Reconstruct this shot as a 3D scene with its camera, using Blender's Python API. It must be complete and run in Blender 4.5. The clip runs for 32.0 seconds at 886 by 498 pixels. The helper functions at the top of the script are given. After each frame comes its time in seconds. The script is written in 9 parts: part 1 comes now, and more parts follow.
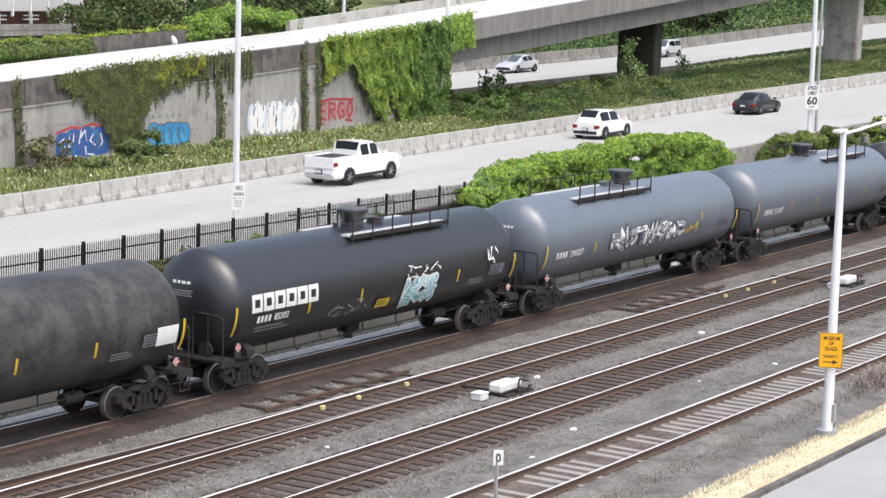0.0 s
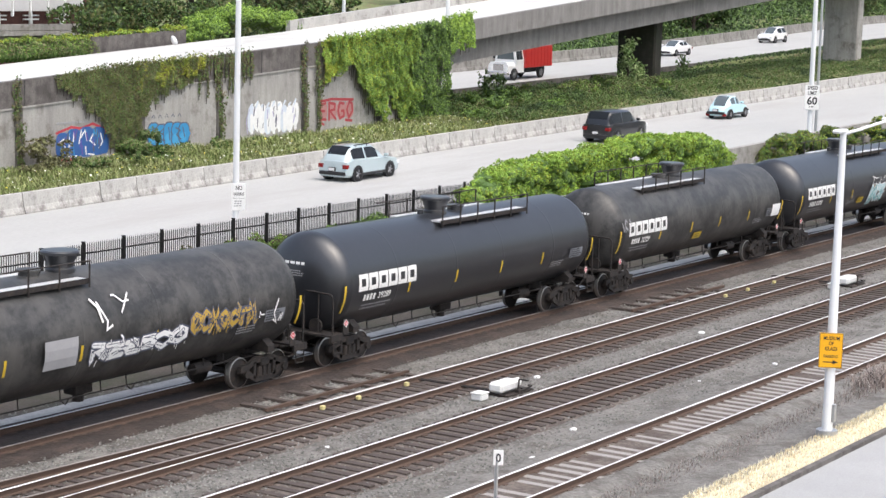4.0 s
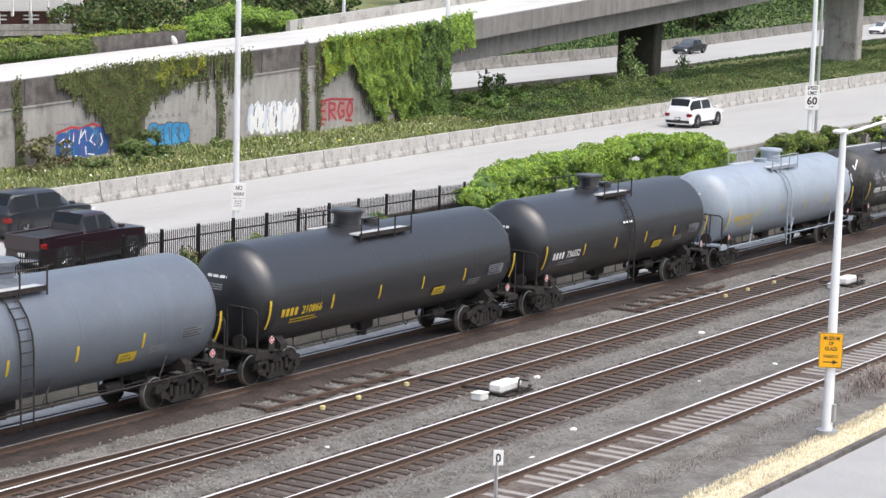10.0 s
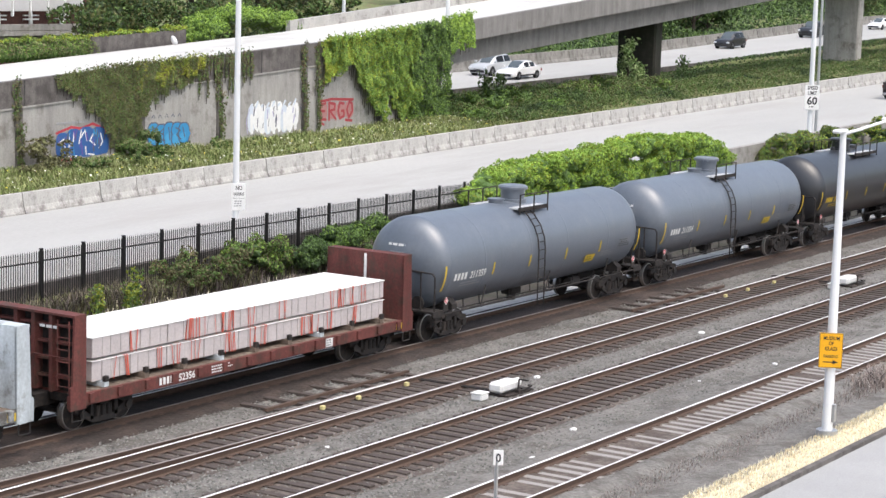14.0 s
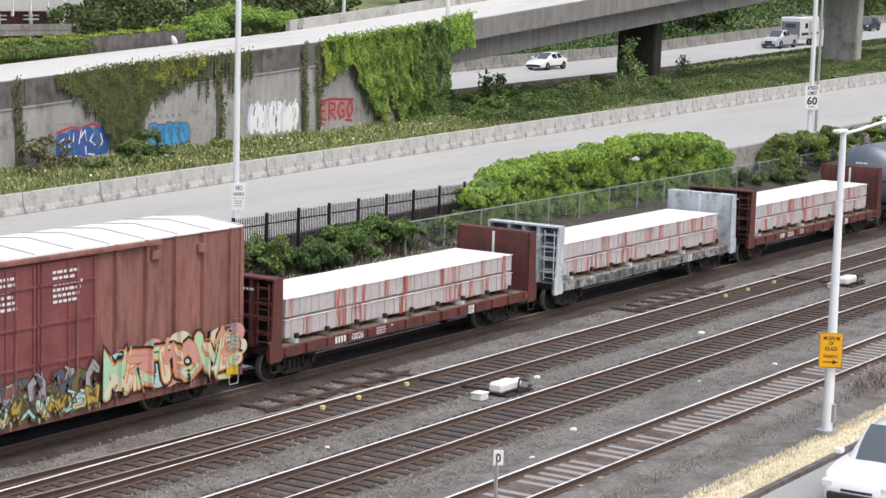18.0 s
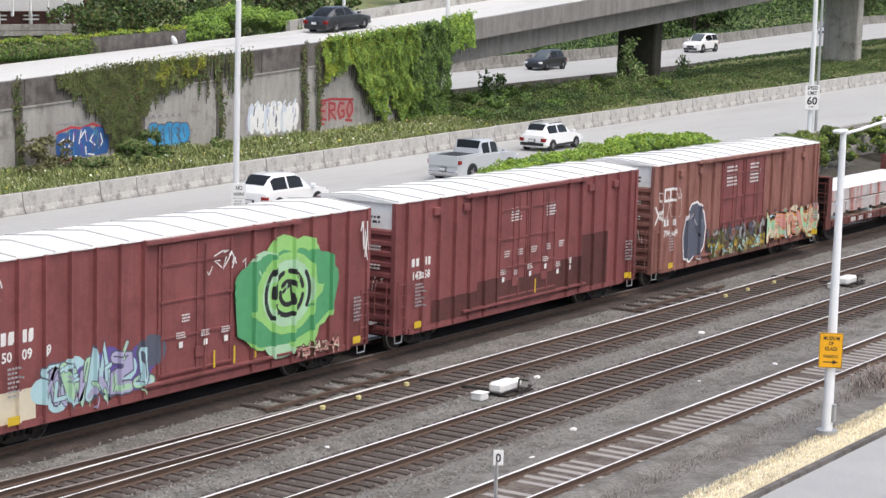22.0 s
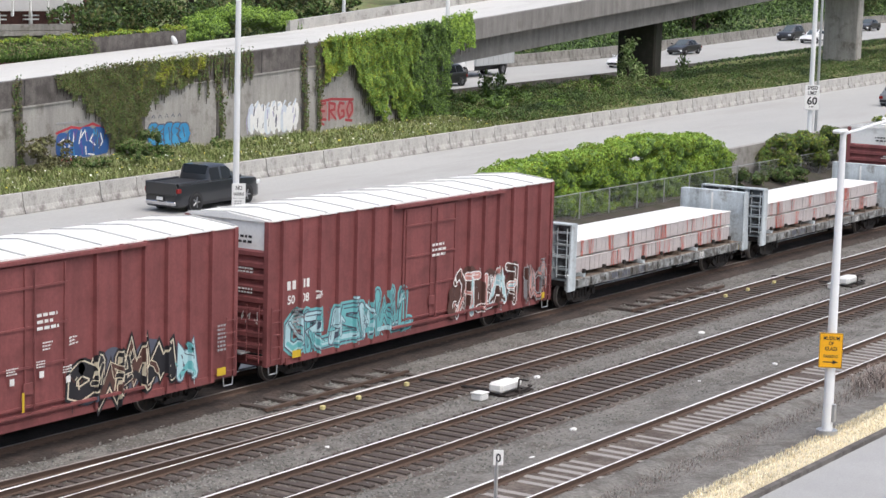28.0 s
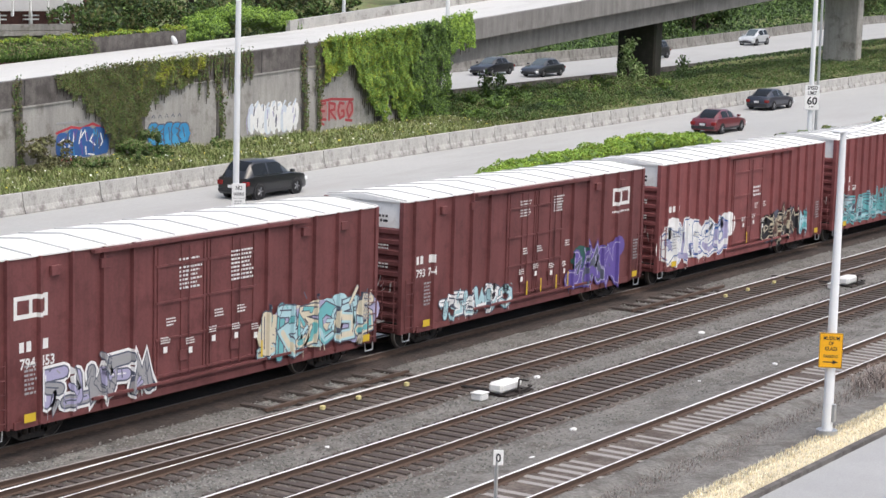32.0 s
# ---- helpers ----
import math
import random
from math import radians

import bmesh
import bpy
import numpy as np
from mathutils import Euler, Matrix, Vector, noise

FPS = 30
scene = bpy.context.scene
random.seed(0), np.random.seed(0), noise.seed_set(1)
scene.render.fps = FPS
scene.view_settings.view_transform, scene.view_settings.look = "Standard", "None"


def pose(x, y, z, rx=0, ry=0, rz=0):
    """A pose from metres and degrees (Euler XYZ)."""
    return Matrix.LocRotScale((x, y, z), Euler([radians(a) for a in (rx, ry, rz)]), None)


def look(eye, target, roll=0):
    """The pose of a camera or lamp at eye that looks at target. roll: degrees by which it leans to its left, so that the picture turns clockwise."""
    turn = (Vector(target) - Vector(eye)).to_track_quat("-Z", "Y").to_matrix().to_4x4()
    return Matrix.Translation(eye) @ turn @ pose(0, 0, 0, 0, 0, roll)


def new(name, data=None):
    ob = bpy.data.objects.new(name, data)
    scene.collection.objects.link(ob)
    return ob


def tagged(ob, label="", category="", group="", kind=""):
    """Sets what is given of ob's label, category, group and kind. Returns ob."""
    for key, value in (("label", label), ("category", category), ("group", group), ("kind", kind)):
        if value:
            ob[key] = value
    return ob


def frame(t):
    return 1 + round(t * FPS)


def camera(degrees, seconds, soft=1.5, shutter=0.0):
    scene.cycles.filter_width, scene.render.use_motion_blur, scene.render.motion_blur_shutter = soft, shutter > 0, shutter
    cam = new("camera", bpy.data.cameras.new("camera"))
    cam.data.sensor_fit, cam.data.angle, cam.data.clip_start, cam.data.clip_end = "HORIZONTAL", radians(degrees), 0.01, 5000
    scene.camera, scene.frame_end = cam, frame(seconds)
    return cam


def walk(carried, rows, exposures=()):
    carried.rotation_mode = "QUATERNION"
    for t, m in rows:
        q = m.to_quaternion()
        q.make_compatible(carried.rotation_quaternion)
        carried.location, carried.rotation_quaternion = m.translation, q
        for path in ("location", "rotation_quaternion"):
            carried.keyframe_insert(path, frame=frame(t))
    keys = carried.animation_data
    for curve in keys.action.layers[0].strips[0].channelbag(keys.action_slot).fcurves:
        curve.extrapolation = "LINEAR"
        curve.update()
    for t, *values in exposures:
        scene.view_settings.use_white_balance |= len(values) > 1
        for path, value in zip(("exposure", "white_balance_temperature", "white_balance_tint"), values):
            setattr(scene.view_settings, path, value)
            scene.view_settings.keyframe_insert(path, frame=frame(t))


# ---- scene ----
cam = camera(24.88, 32.0)
EYE = (0.0, 0.0, 12.164)
VIEW = look(EYE, (83.47, 53.35, 12.164 - 13.69), 1.65)
walk(cam, [(0.0, VIEW), (32.0, VIEW)], [(0.0, 0.79), (3.5, 0.84), (9.0, 0.74), (14.5, 0.8), (17.0, 0.52), (19.0, 0.52), (23.0, 0.56), (28.0, 0.5), (32.0, 0.54)])

# ---- light: bright overcast sky with a weak, wide sun high over the tracks ----
SUN_HIGH, SUN_ROUND = 64.0, 198.0
world = bpy.data.worlds.new("sky")
scene.world = world
world.use_nodes = True
wn = world.node_tree
for n in list(wn.nodes):
    wn.nodes.remove(n)
sky = wn.nodes.new("ShaderNodeTexSky")
sky.sky_type = "NISHITA"
sky.sun_disc = False
sky.sun_elevation = radians(SUN_HIGH)
sky.sun_rotation = radians(SUN_ROUND)
sky.dust_density, sky.ozone_density, sky.air_density = 5.0, 1.0, 1.0
soft = wn.nodes.new("ShaderNodeHueSaturation")
soft.inputs["Saturation"].default_value = 0.8
back = wn.nodes.new("ShaderNodeBackground")
back.inputs["Strength"].default_value = 0.15
out = wn.nodes.new("ShaderNodeOutputWorld")
wn.links.new(sky.outputs[0], soft.inputs["Color"])
wn.links.new(soft.outputs[0], back.inputs["Color"])
wn.links.new(back.outputs[0], out.inputs["Surface"])
sun = new("sun", bpy.data.lights.new("sun", "SUN"))
sun.data.energy = 0.8
sun.data.angle = radians(70)
sun.data.color = (1.0, 1.0, 0.99)
sd = Vector((math.sin(radians(SUN_ROUND)) * math.cos(radians(SUN_HIGH)), math.cos(radians(SUN_ROUND)) * math.cos(radians(SUN_HIGH)), math.sin(radians(SUN_HIGH))))
sun.matrix_world = look(sd * 300, (0, 0, 0))

# ---- materials ----
def mat(name, c, rough=0.7, metal=0.0, vary=0.25, scale=1.5, fine=25.0, bump=0.3, tint=None, cover=0.5, spec=0.4, stretch=(1, 1, 1), island=0.0, streak=0.0, depth=0.02):
    """A painted or natural surface: two scales of noise, an optional second colour in patches, fine relief."""
    m = bpy.data.materials.new(name)
    m.use_nodes = True
    nt = m.node_tree
    b = nt.nodes["Principled BSDF"]
    b.inputs["Roughness"].default_value = rough
    b.inputs["Metallic"].default_value = metal
    b.inputs["Specular IOR Level"].default_value = spec
    tc = nt.nodes.new("ShaderNodeTexCoord")
    mp = nt.nodes.new("ShaderNodeMapping")
    mp.inputs["Scale"].default_value = stretch
    nt.links.new(tc.outputs["Object"], mp.inputs["Vector"])
    big = nt.nodes.new("ShaderNodeTexNoise")
    big.inputs["Scale"].default_value = scale
    big.inputs["Detail"].default_value = 5
    big.inputs["Roughness"].default_value = 0.62
    small = nt.nodes.new("ShaderNodeTexNoise")
    small.inputs["Scale"].default_value = fine
    small.inputs["Detail"].default_value = 3
    nt.links.new(mp.outputs[0], big.inputs["Vector"])
    nt.links.new(mp.outputs[0], small.inputs["Vector"])
    hsv = nt.nodes.new("ShaderNodeHueSaturation")
    hsv.inputs["Color"].default_value = (*c, 1)
    add = nt.nodes.new("ShaderNodeMath")
    add.operation = "ADD"
    nt.links.new(big.outputs["Fac"], add.inputs[0])
    nt.links.new(small.outputs["Fac"], add.inputs[1])
    rng = nt.nodes.new("ShaderNodeMapRange")
    rng.inputs["From Min"].default_value, rng.inputs["From Max"].default_value = 0.6, 1.4
    rng.inputs["To Min"].default_value, rng.inputs["To Max"].default_value = 1 - vary, 1 + vary
    nt.links.new(add.outputs[0], rng.inputs["Value"])
    value = rng.outputs[0]
    if island:
        geo = nt.nodes.new("ShaderNodeNewGeometry")
        r2 = nt.nodes.new("ShaderNodeMapRange")
        r2.inputs["To Min"].default_value, r2.inputs["To Max"].default_value = 1 - island, 1 + island
        nt.links.new(geo.outputs["Random Per Island"], r2.inputs["Value"])
        mul = nt.nodes.new("ShaderNodeMath")
        mul.operation = "MULTIPLY"
        nt.links.new(value, mul.inputs[0])
        nt.links.new(r2.outputs[0], mul.inputs[1])
        value = mul.outputs[0]
    nt.links.new(value, hsv.inputs["Value"])
    colour = hsv.outputs[0]
    if tint:
        ramp = nt.nodes.new("ShaderNodeMapRange")
        ramp.inputs["From Min"].default_value, ramp.inputs["From Max"].default_value = cover - 0.08, cover + 0.08
        t2 = nt.nodes.new("ShaderNodeTexNoise")
        t2.inputs["Scale"].default_value = scale * 2.3
        t2.inputs["Detail"].default_value = 6
        t2.inputs["Roughness"].default_value = 0.7
        nt.links.new(mp.outputs[0], t2.inputs["Vector"])
        nt.links.new(t2.outputs["Fac"], ramp.inputs["Value"])
        mix = nt.nodes.new("ShaderNodeMix")
        mix.data_type = "RGBA"
        mix.inputs["B"].default_value = (*tint, 1)
        nt.links.new(ramp.outputs[0], mix.inputs["Factor"])
        nt.links.new(colour, mix.inputs["A"])
        colour = mix.outputs["Result"]
    if streak:
        ms = nt.nodes.new("ShaderNodeMapping")
        ms.inputs["Scale"].default_value = (1, 1, 0.12)
        nt.links.new(tc.outputs["Object"], ms.inputs["Vector"])
        st = nt.nodes.new("ShaderNodeTexNoise")
        st.inputs["Scale"].default_value = 2.2
        st.inputs["Detail"].default_value = 6
        st.inputs["Roughness"].default_value = 0.7
        nt.links.new(ms.outputs[0], st.inputs["Vector"])
        sr = nt.nodes.new("ShaderNodeMapRange")
        sr.inputs["From Min"].default_value, sr.inputs["From Max"].default_value = 0.35, 0.7
        sr.inputs["To Min"].default_value, sr.inputs["To Max"].default_value = 1.0, 1.0 - streak
        nt.links.new(st.outputs["Fac"], sr.inputs["Value"])
        h2 = nt.nodes.new("ShaderNodeHueSaturation")
        nt.links.new(colour, h2.inputs["Color"])
        nt.links.new(sr.outputs[0], h2.inputs["Value"])
        colour = h2.outputs[0]
    nt.links.new(colour, b.inputs["Base Color"])
    if bump:
        bp = nt.nodes.new("ShaderNodeBump")
        bp.inputs["Strength"].default_value = bump
        bp.inputs["Distance"].default_value = depth
        nt.links.new(small.outputs["Fac"], bp.inputs["Height"])
        nt.links.new(bp.outputs[0], b.inputs["Normal"])
    return m


def plain(name, c, rough=0.5, metal=0.0, vary=0.12):
    return mat(name, c, rough, metal, vary, 3.0, 40.0, 0.08)


M_BALLAST = mat("ballast", (0.182, 0.174, 0.16), 0.95, 0, 0.5, 0.5, 9.0, 1.0, (0.112, 0.1, 0.09), 0.55, depth=0.06)
M_BALLAST_DARK = mat("dark_brown_ballast", (0.062, 0.046, 0.039), 0.95, 0, 0.45, 0.5, 9.0, 1.0, (0.042, 0.033, 0.029), 0.5, depth=0.06)
M_BALLAST_BROWN = mat("brown_ballast", (0.135, 0.112, 0.098), 0.95, 0, 0.5, 0.6, 9.0, 1.0, (0.085, 0.066, 0.056), 0.52, depth=0.06)
M_GRAVEL = mat("pale_gravel", (0.46, 0.455, 0.44), 0.95, 0, 0.35, 0.6, 12.0, 0.9, (0.36, 0.35, 0.34), 0.58, depth=0.04)
M_STONE = mat("crushed_stone", (0.195, 0.192, 0.178), 0.9, 0, 0.2, 4, 30, 0.4, island=0.55)
M_SOIL = mat("dark_soil", (0.072, 0.061, 0.052), 0.95, 0, 0.4, 0.4, 12.0, 0.8, (0.05, 0.05, 0.034), 0.52)
M_GRASSGROUND = mat("grass_ground", (0.17, 0.21, 0.08), 0.95, 0, 0.4, 0.5, 10.0, 0.8, (0.17, 0.14, 0.075), 0.55)
M_ROAD = mat("concrete_road", (0.4, 0.4, 0.388), 0.85, 0, 0.12, 0.12, 14.0, 0.25, (0.37, 0.362, 0.35), 0.58, stretch=(0.25, 1, 1))
M_RAMPROAD = mat("pale_concrete_road", (0.54, 0.535, 0.515), 0.85, 0, 0.12, 0.2, 14.0, 0.2, (0.44, 0.432, 0.415), 0.6, stretch=(0.25, 1, 1))
M_ASPHALT = mat("asphalt", (0.35, 0.352, 0.352), 0.9, 0, 0.15, 0.3, 20.0, 0.5)
M_CONC = mat("concrete", (0.4, 0.385, 0.36), 0.85, 0, 0.2, 0.5, 14.0, 0.35, (0.24, 0.225, 0.2), 0.6, streak=0.35)
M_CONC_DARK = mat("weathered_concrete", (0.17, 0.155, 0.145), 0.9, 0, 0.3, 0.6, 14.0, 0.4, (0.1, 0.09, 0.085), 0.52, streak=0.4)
M_FASCIA = mat("bridge_concrete", (0.245, 0.235, 0.222), 0.88, 0, 0.2, 0.4, 14.0, 0.3, (0.2, 0.188, 0.175), 0.58, streak=0.35)
M_BARRIER = mat("barrier_concrete", (0.45, 0.44, 0.415), 0.85, 0, 0.28, 0.6, 16.0, 0.35, (0.2, 0.185, 0.175), 0.6, streak=0.2)
M_BARRIER_OLD = mat("old_barrier_concrete", (0.27, 0.26, 0.24), 0.88, 0, 0.28, 0.6, 16.0, 0.35, (0.15, 0.14, 0.125), 0.56, streak=0.3)
M_RAILTOP = mat("worn_rail_head", (0.86, 0.86, 0.85), 0.4, 0.15, 0.1, 1.0, 30.0, 0.05)
M_RAIL = mat("rusty_rail", (0.1, 0.066, 0.05), 0.85, 0.1, 0.3, 2.0, 30.0, 0.3)
M_TIE = mat("weathered_timber", (0.06, 0.048, 0.042), 0.9, 0, 0.25, 3.0, 20.0, 0.5, stretch=(4, 0.6, 1), island=0.35)
M_TIE_GREY = mat("grey_tie", (0.27, 0.255, 0.24), 0.9, 0, 0.2, 3.0, 20.0, 0.5, stretch=(4, 0.6, 1), island=0.3)
M_WHITE = plain("white_paint", (0.82, 0.82, 0.81), 0.5)
M_BLACK = plain("black_paint", (0.018, 0.018, 0.02), 0.45)
M_IRON = plain("black_iron", (0.015, 0.014, 0.014), 0.5, 0.2)
M_GALV = plain("galvanised_steel", (0.5, 0.51, 0.52), 0.45, 0.7)
M_GRATE = plain("pale_grating", (0.62, 0.62, 0.61), 0.5, 0.3)


def leaf_mat(name, c, c2):
    m = mat(name, c, 0.55, 0, 0.3, 0.7, 8.0, 0, c2, 0.5, 0.3, island=0.3)
    m.node_tree.nodes["Principled BSDF"].inputs["Subsurface Weight"].default_value = 0.0
    return m


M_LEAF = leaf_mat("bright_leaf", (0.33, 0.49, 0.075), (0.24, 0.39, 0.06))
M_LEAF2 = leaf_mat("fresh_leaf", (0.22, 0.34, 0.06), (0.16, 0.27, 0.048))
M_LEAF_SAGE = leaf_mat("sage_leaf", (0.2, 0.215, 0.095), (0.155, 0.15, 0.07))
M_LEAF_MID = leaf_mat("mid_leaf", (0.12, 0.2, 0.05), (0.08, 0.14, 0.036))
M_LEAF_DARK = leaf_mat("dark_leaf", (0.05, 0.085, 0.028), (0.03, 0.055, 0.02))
M_LEAF_YELLOW = leaf_mat("yellow_green_leaf", (0.3, 0.33, 0.035), (0.15, 0.2, 0.03))
M_LEAF_OLIVE = leaf_mat("olive_leaf", (0.125, 0.13, 0.045), (0.09, 0.1, 0.035))
M_LEAF_DRY = leaf_mat("brown_leaf", (0.125, 0.105, 0.05), (0.08, 0.08, 0.036))
M_BARK = mat("bark", (0.07, 0.055, 0.045), 0.9, 0, 0.3, 3, 20, 0.6)


# ---- building helpers ----
def mesh_of(bm, name, mats):
    me = bpy.data.meshes.new(name)
    bm.normal_update()
    bm.to_mesh(me)
    bm.free()
    for m in (mats if isinstance(mats, (list, tuple)) else [mats]):
        me.materials.append(m)
    return me


def smooth(me, angle=35):
    me.shade_smooth()
    me.set_sharp_from_angle(angle=radians(angle))
    return me


def part(name, bm, material, parent=None, label="", at=None, round_=False):
    me = bm if isinstance(bm, bpy.types.Mesh) else mesh_of(bm, name, material)
    if round_:
        smooth(me)
    ob = new(name, me)
    if parent:
        ob.parent = parent
    if at is not None:
        ob.matrix_basis = at
    if label:
        ob["label"] = label
    return ob


def thing(name, label, category, group="", kind="", at=None):
    ob = new(name)
    ob.empty_display_size = 0.3
    if at is not None:
        ob.matrix_basis = at
    return tagged(ob, label, category, group, kind)


def box(bm, x0, x1, y0, y1, z0, z1, mi=0, bevel=0.0):
    n0 = len(bm.verts)
    v = [bm.verts.new(p) for p in ((x0, y0, z0), (x1, y0, z0), (x1, y1, z0), (x0, y1, z0), (x0, y0, z1), (x1, y0, z1), (x1, y1, z1), (x0, y1, z1))]
    fs = [bm.faces.new([v[i] for i in q]) for q in ((3, 2, 1, 0), (4, 5, 6, 7), (0, 1, 5, 4), (1, 2, 6, 5), (2, 3, 7, 6), (3, 0, 4, 7))]
    for f in fs:
        f.material_index = mi
    if bevel:
        es = list({e for f in fs for e in f.edges})
        r = bmesh.ops.bevel(bm, geom=es, offset=bevel, segments=1, affect="EDGES")
        for f in r["faces"]:
            f.material_index = mi
    return v


def boxm(x0, x1, y0, y1, z0, z1, bevel=0.0):
    bm = bmesh.new()
    box(bm, x0, x1, y0, y1, z0, z1, 0, bevel)
    return bm


def tube(bm, a, b, r, seg=8, r2=None, mi=0, caps=True):
    a, b = Vector(a), Vector(b)
    r2 = r if r2 is None else r2
    q = (b - a).to_track_quat("Z", "Y")
    ra, rb = [], []
    for i in range(seg):
        t = 2 * math.pi * i / seg
        o = q @ Vector((math.cos(t), math.sin(t), 0))
        ra.append(bm.verts.new(a + o * r))
        rb.append(bm.verts.new(b + o * r2))
    for i in range(seg):
        f = bm.faces.new((ra[i], ra[(i + 1) % seg], rb[(i + 1) % seg], rb[i]))
        f.material_index = mi
    if caps:
        bm.faces.new(ra[::-1]).material_index = mi
        bm.faces.new(rb).material_index = mi


def bar(bm, pts, r, seg=6):
    for a, b in zip(pts, pts[1:]):
        tube(bm, a, b, r, seg)


def prism(bm, outline, x0, x1, mi=0):
    """A solid of the (y, z) outline from x0 to x1."""
    a = [bm.verts.new((x0, y, z)) for y, z in outline]
    b = [bm.verts.new((x1, y, z)) for y, z in outline]
    n = len(a)
    for i in range(n):
        bm.faces.new((a[i], a[(i + 1) % n], b[(i + 1) % n], b[i])).material_index = mi
    bm.faces.new(a[::-1]).material_index = mi
    bm.faces.new(b).material_index = mi
    bmesh.ops.recalc_face_normals(bm, faces=list(bm.faces))


def raw(name, verts, faces, mats, mids=None):
    me = bpy.data.meshes.new(name)
    me.from_pydata(verts, [], faces)
    for m in (mats if isinstance(mats, (list, tuple)) else [mats]):
        me.materials.append(m)
    if mids is not None:
        me.polygons.foreach_set("material_index", mids)
    me.update()
    return me


def leaves(name, pts, nrm, size, mats, rng, flat=0.6, aspect=0.6, which=None):
    """Many small leaf quads, bent along the middle, at pts facing roughly nrm."""
    n = len(pts)
    pts = np.asarray(pts, float)
    d = np.asarray(nrm, float) * flat + rng.normal(size=(n, 3)) * (1 - flat)
    d /= np.linalg.norm(d, axis=1)[:, None] + 1e-9
    a = np.cross(d, rng.normal(size=(n, 3)))
    a /= np.linalg.norm(a, axis=1)[:, None] + 1e-9
    b = np.cross(d, a)
    s = (size * rng.uniform(0.55, 1.35, n))[:, None]
    v = np.empty((n, 6, 3))
    v[:, 0] = pts - a * s
    v[:, 1] = pts - a * s * 0.1 + b * s * aspect - d * s * 0.15
    v[:, 2] = pts + a * s - d * s * 0.25
    v[:, 3] = pts - a * s * 0.1 - b * s * aspect - d * s * 0.15
    v[:, 4] = pts - a * s * 0.1 + d * s * 0.12
    v[:, 5] = v[:, 4]
    vs = v[:, :5].reshape(-1, 3)
    base = np.arange(n) * 5
    f = np.concatenate([np.stack([base, base + 3, base + 4], 1), np.stack([base + 3, base + 2, base + 4], 1), np.stack([base + 2, base + 1, base + 4], 1), np.stack([base + 1, base, base + 4], 1)])
    k = len(mats) if isinstance(mats, (list, tuple)) else 1
    w = rng.integers(0, k, n) if which is None else np.clip(which, 0, k - 1).astype(int)
    me = raw(name, vs.tolist(), f.tolist(), mats, np.tile(w, 4).tolist())
    return me


def profile(X):
    """Height of the freeway along the tracks."""
    X = np.clip(X, -30.0, 420.0)
    return 1.2 + 0.024 * (X - 60.0)


# ---- ground: one sheet ----
TRACKS = (36.5, 32.02, 28.03, 23.63)
LOT = 18.8


def fence_base(X):
    return 0.15 + 0.012 * np.clip(X - 48, 0, 60)


def height(X, y):
    r = profile(X)
    keys = [(-600, -0.1), (LOT, -0.12), (20.6, -0.15), (21.6, -0.24), (38.6, -0.26), (39.6, -0.45), (42, -0.3), (48.2, fence_base(X) - 0.05), (48.9, fence_base(X)), (49.4, r - 0.18), (62.2, r - 0.18), (62.45, r + 0.62), (66.6, r + 1.1), (70, r + 0.7), (82.6, r - 0.45), (83.0, r + 0.1), (93, r + 0.1), (106, r + 0.1), (108, r + 1.4), (130, r + 4.0), (170, r + 6.0), (300, r + 9), (900, r + 14)]
    for (a, za), (b, zb) in zip(keys, keys[1:]):
        if y <= b:
            return za + (zb - za) * (y - a) / (b - a)
    return keys[-1][1]


def build_ground():
    ys = [-600, -200, -60, 0, 10, LOT, 20.0, 20.6, 21.6, 25, 30, 34, 38.6, 39.6, 41, 42, 44, 46, 48.2, 48.9, 49.4, 52, 58, 62.2, 62.45, 63.5, 65, 66.6, 68, 70, 73, 76, 79, 82.6, 83.0, 88, 93, 100, 106, 108, 115, 130, 150, 170, 220, 300, 500, 900]
    xs = [-1200, -600, -200, -60, 0] + [20 + 2 * i for i in range(80)] + [190, 210, 230, 260, 300, 350, 420, 600, 1000, 1500]
    verts, faces, ids = [], [], []
    for x in xs:
        for y in ys:
            n = 0.0
            if 39 < y < 48 or 62.6 < y < 82 or y > 109:
                n = 0.22 * noise.noise((x * 0.35, y * 0.35, 0.0)) + 0.1 * noise.noise((x * 1.1, y * 1.1, 3.0))
            verts.append((x, y, height(x, y) + n))
    m = len(ys)
    for i in range(len(xs) - 1):
        for j in range(m - 1):
            faces.append((i * m + j, (i + 1) * m + j, (i + 1) * m + j + 1, i * m + j + 1))
            y = (ys[j] + ys[j + 1]) / 2
            ids.append(0 if LOT < y < 38.6 else 1 if 38.6 < y < 49 else 2 if y > 45 else 1)
    g = new("ground", raw("ground", verts, faces, [M_BALLAST, M_SOIL, M_GRASSGROUND], ids))
    return tagged(g, "grey railway ballast with dry soil and weedy banks", "ground", kind="structure")


build_ground()


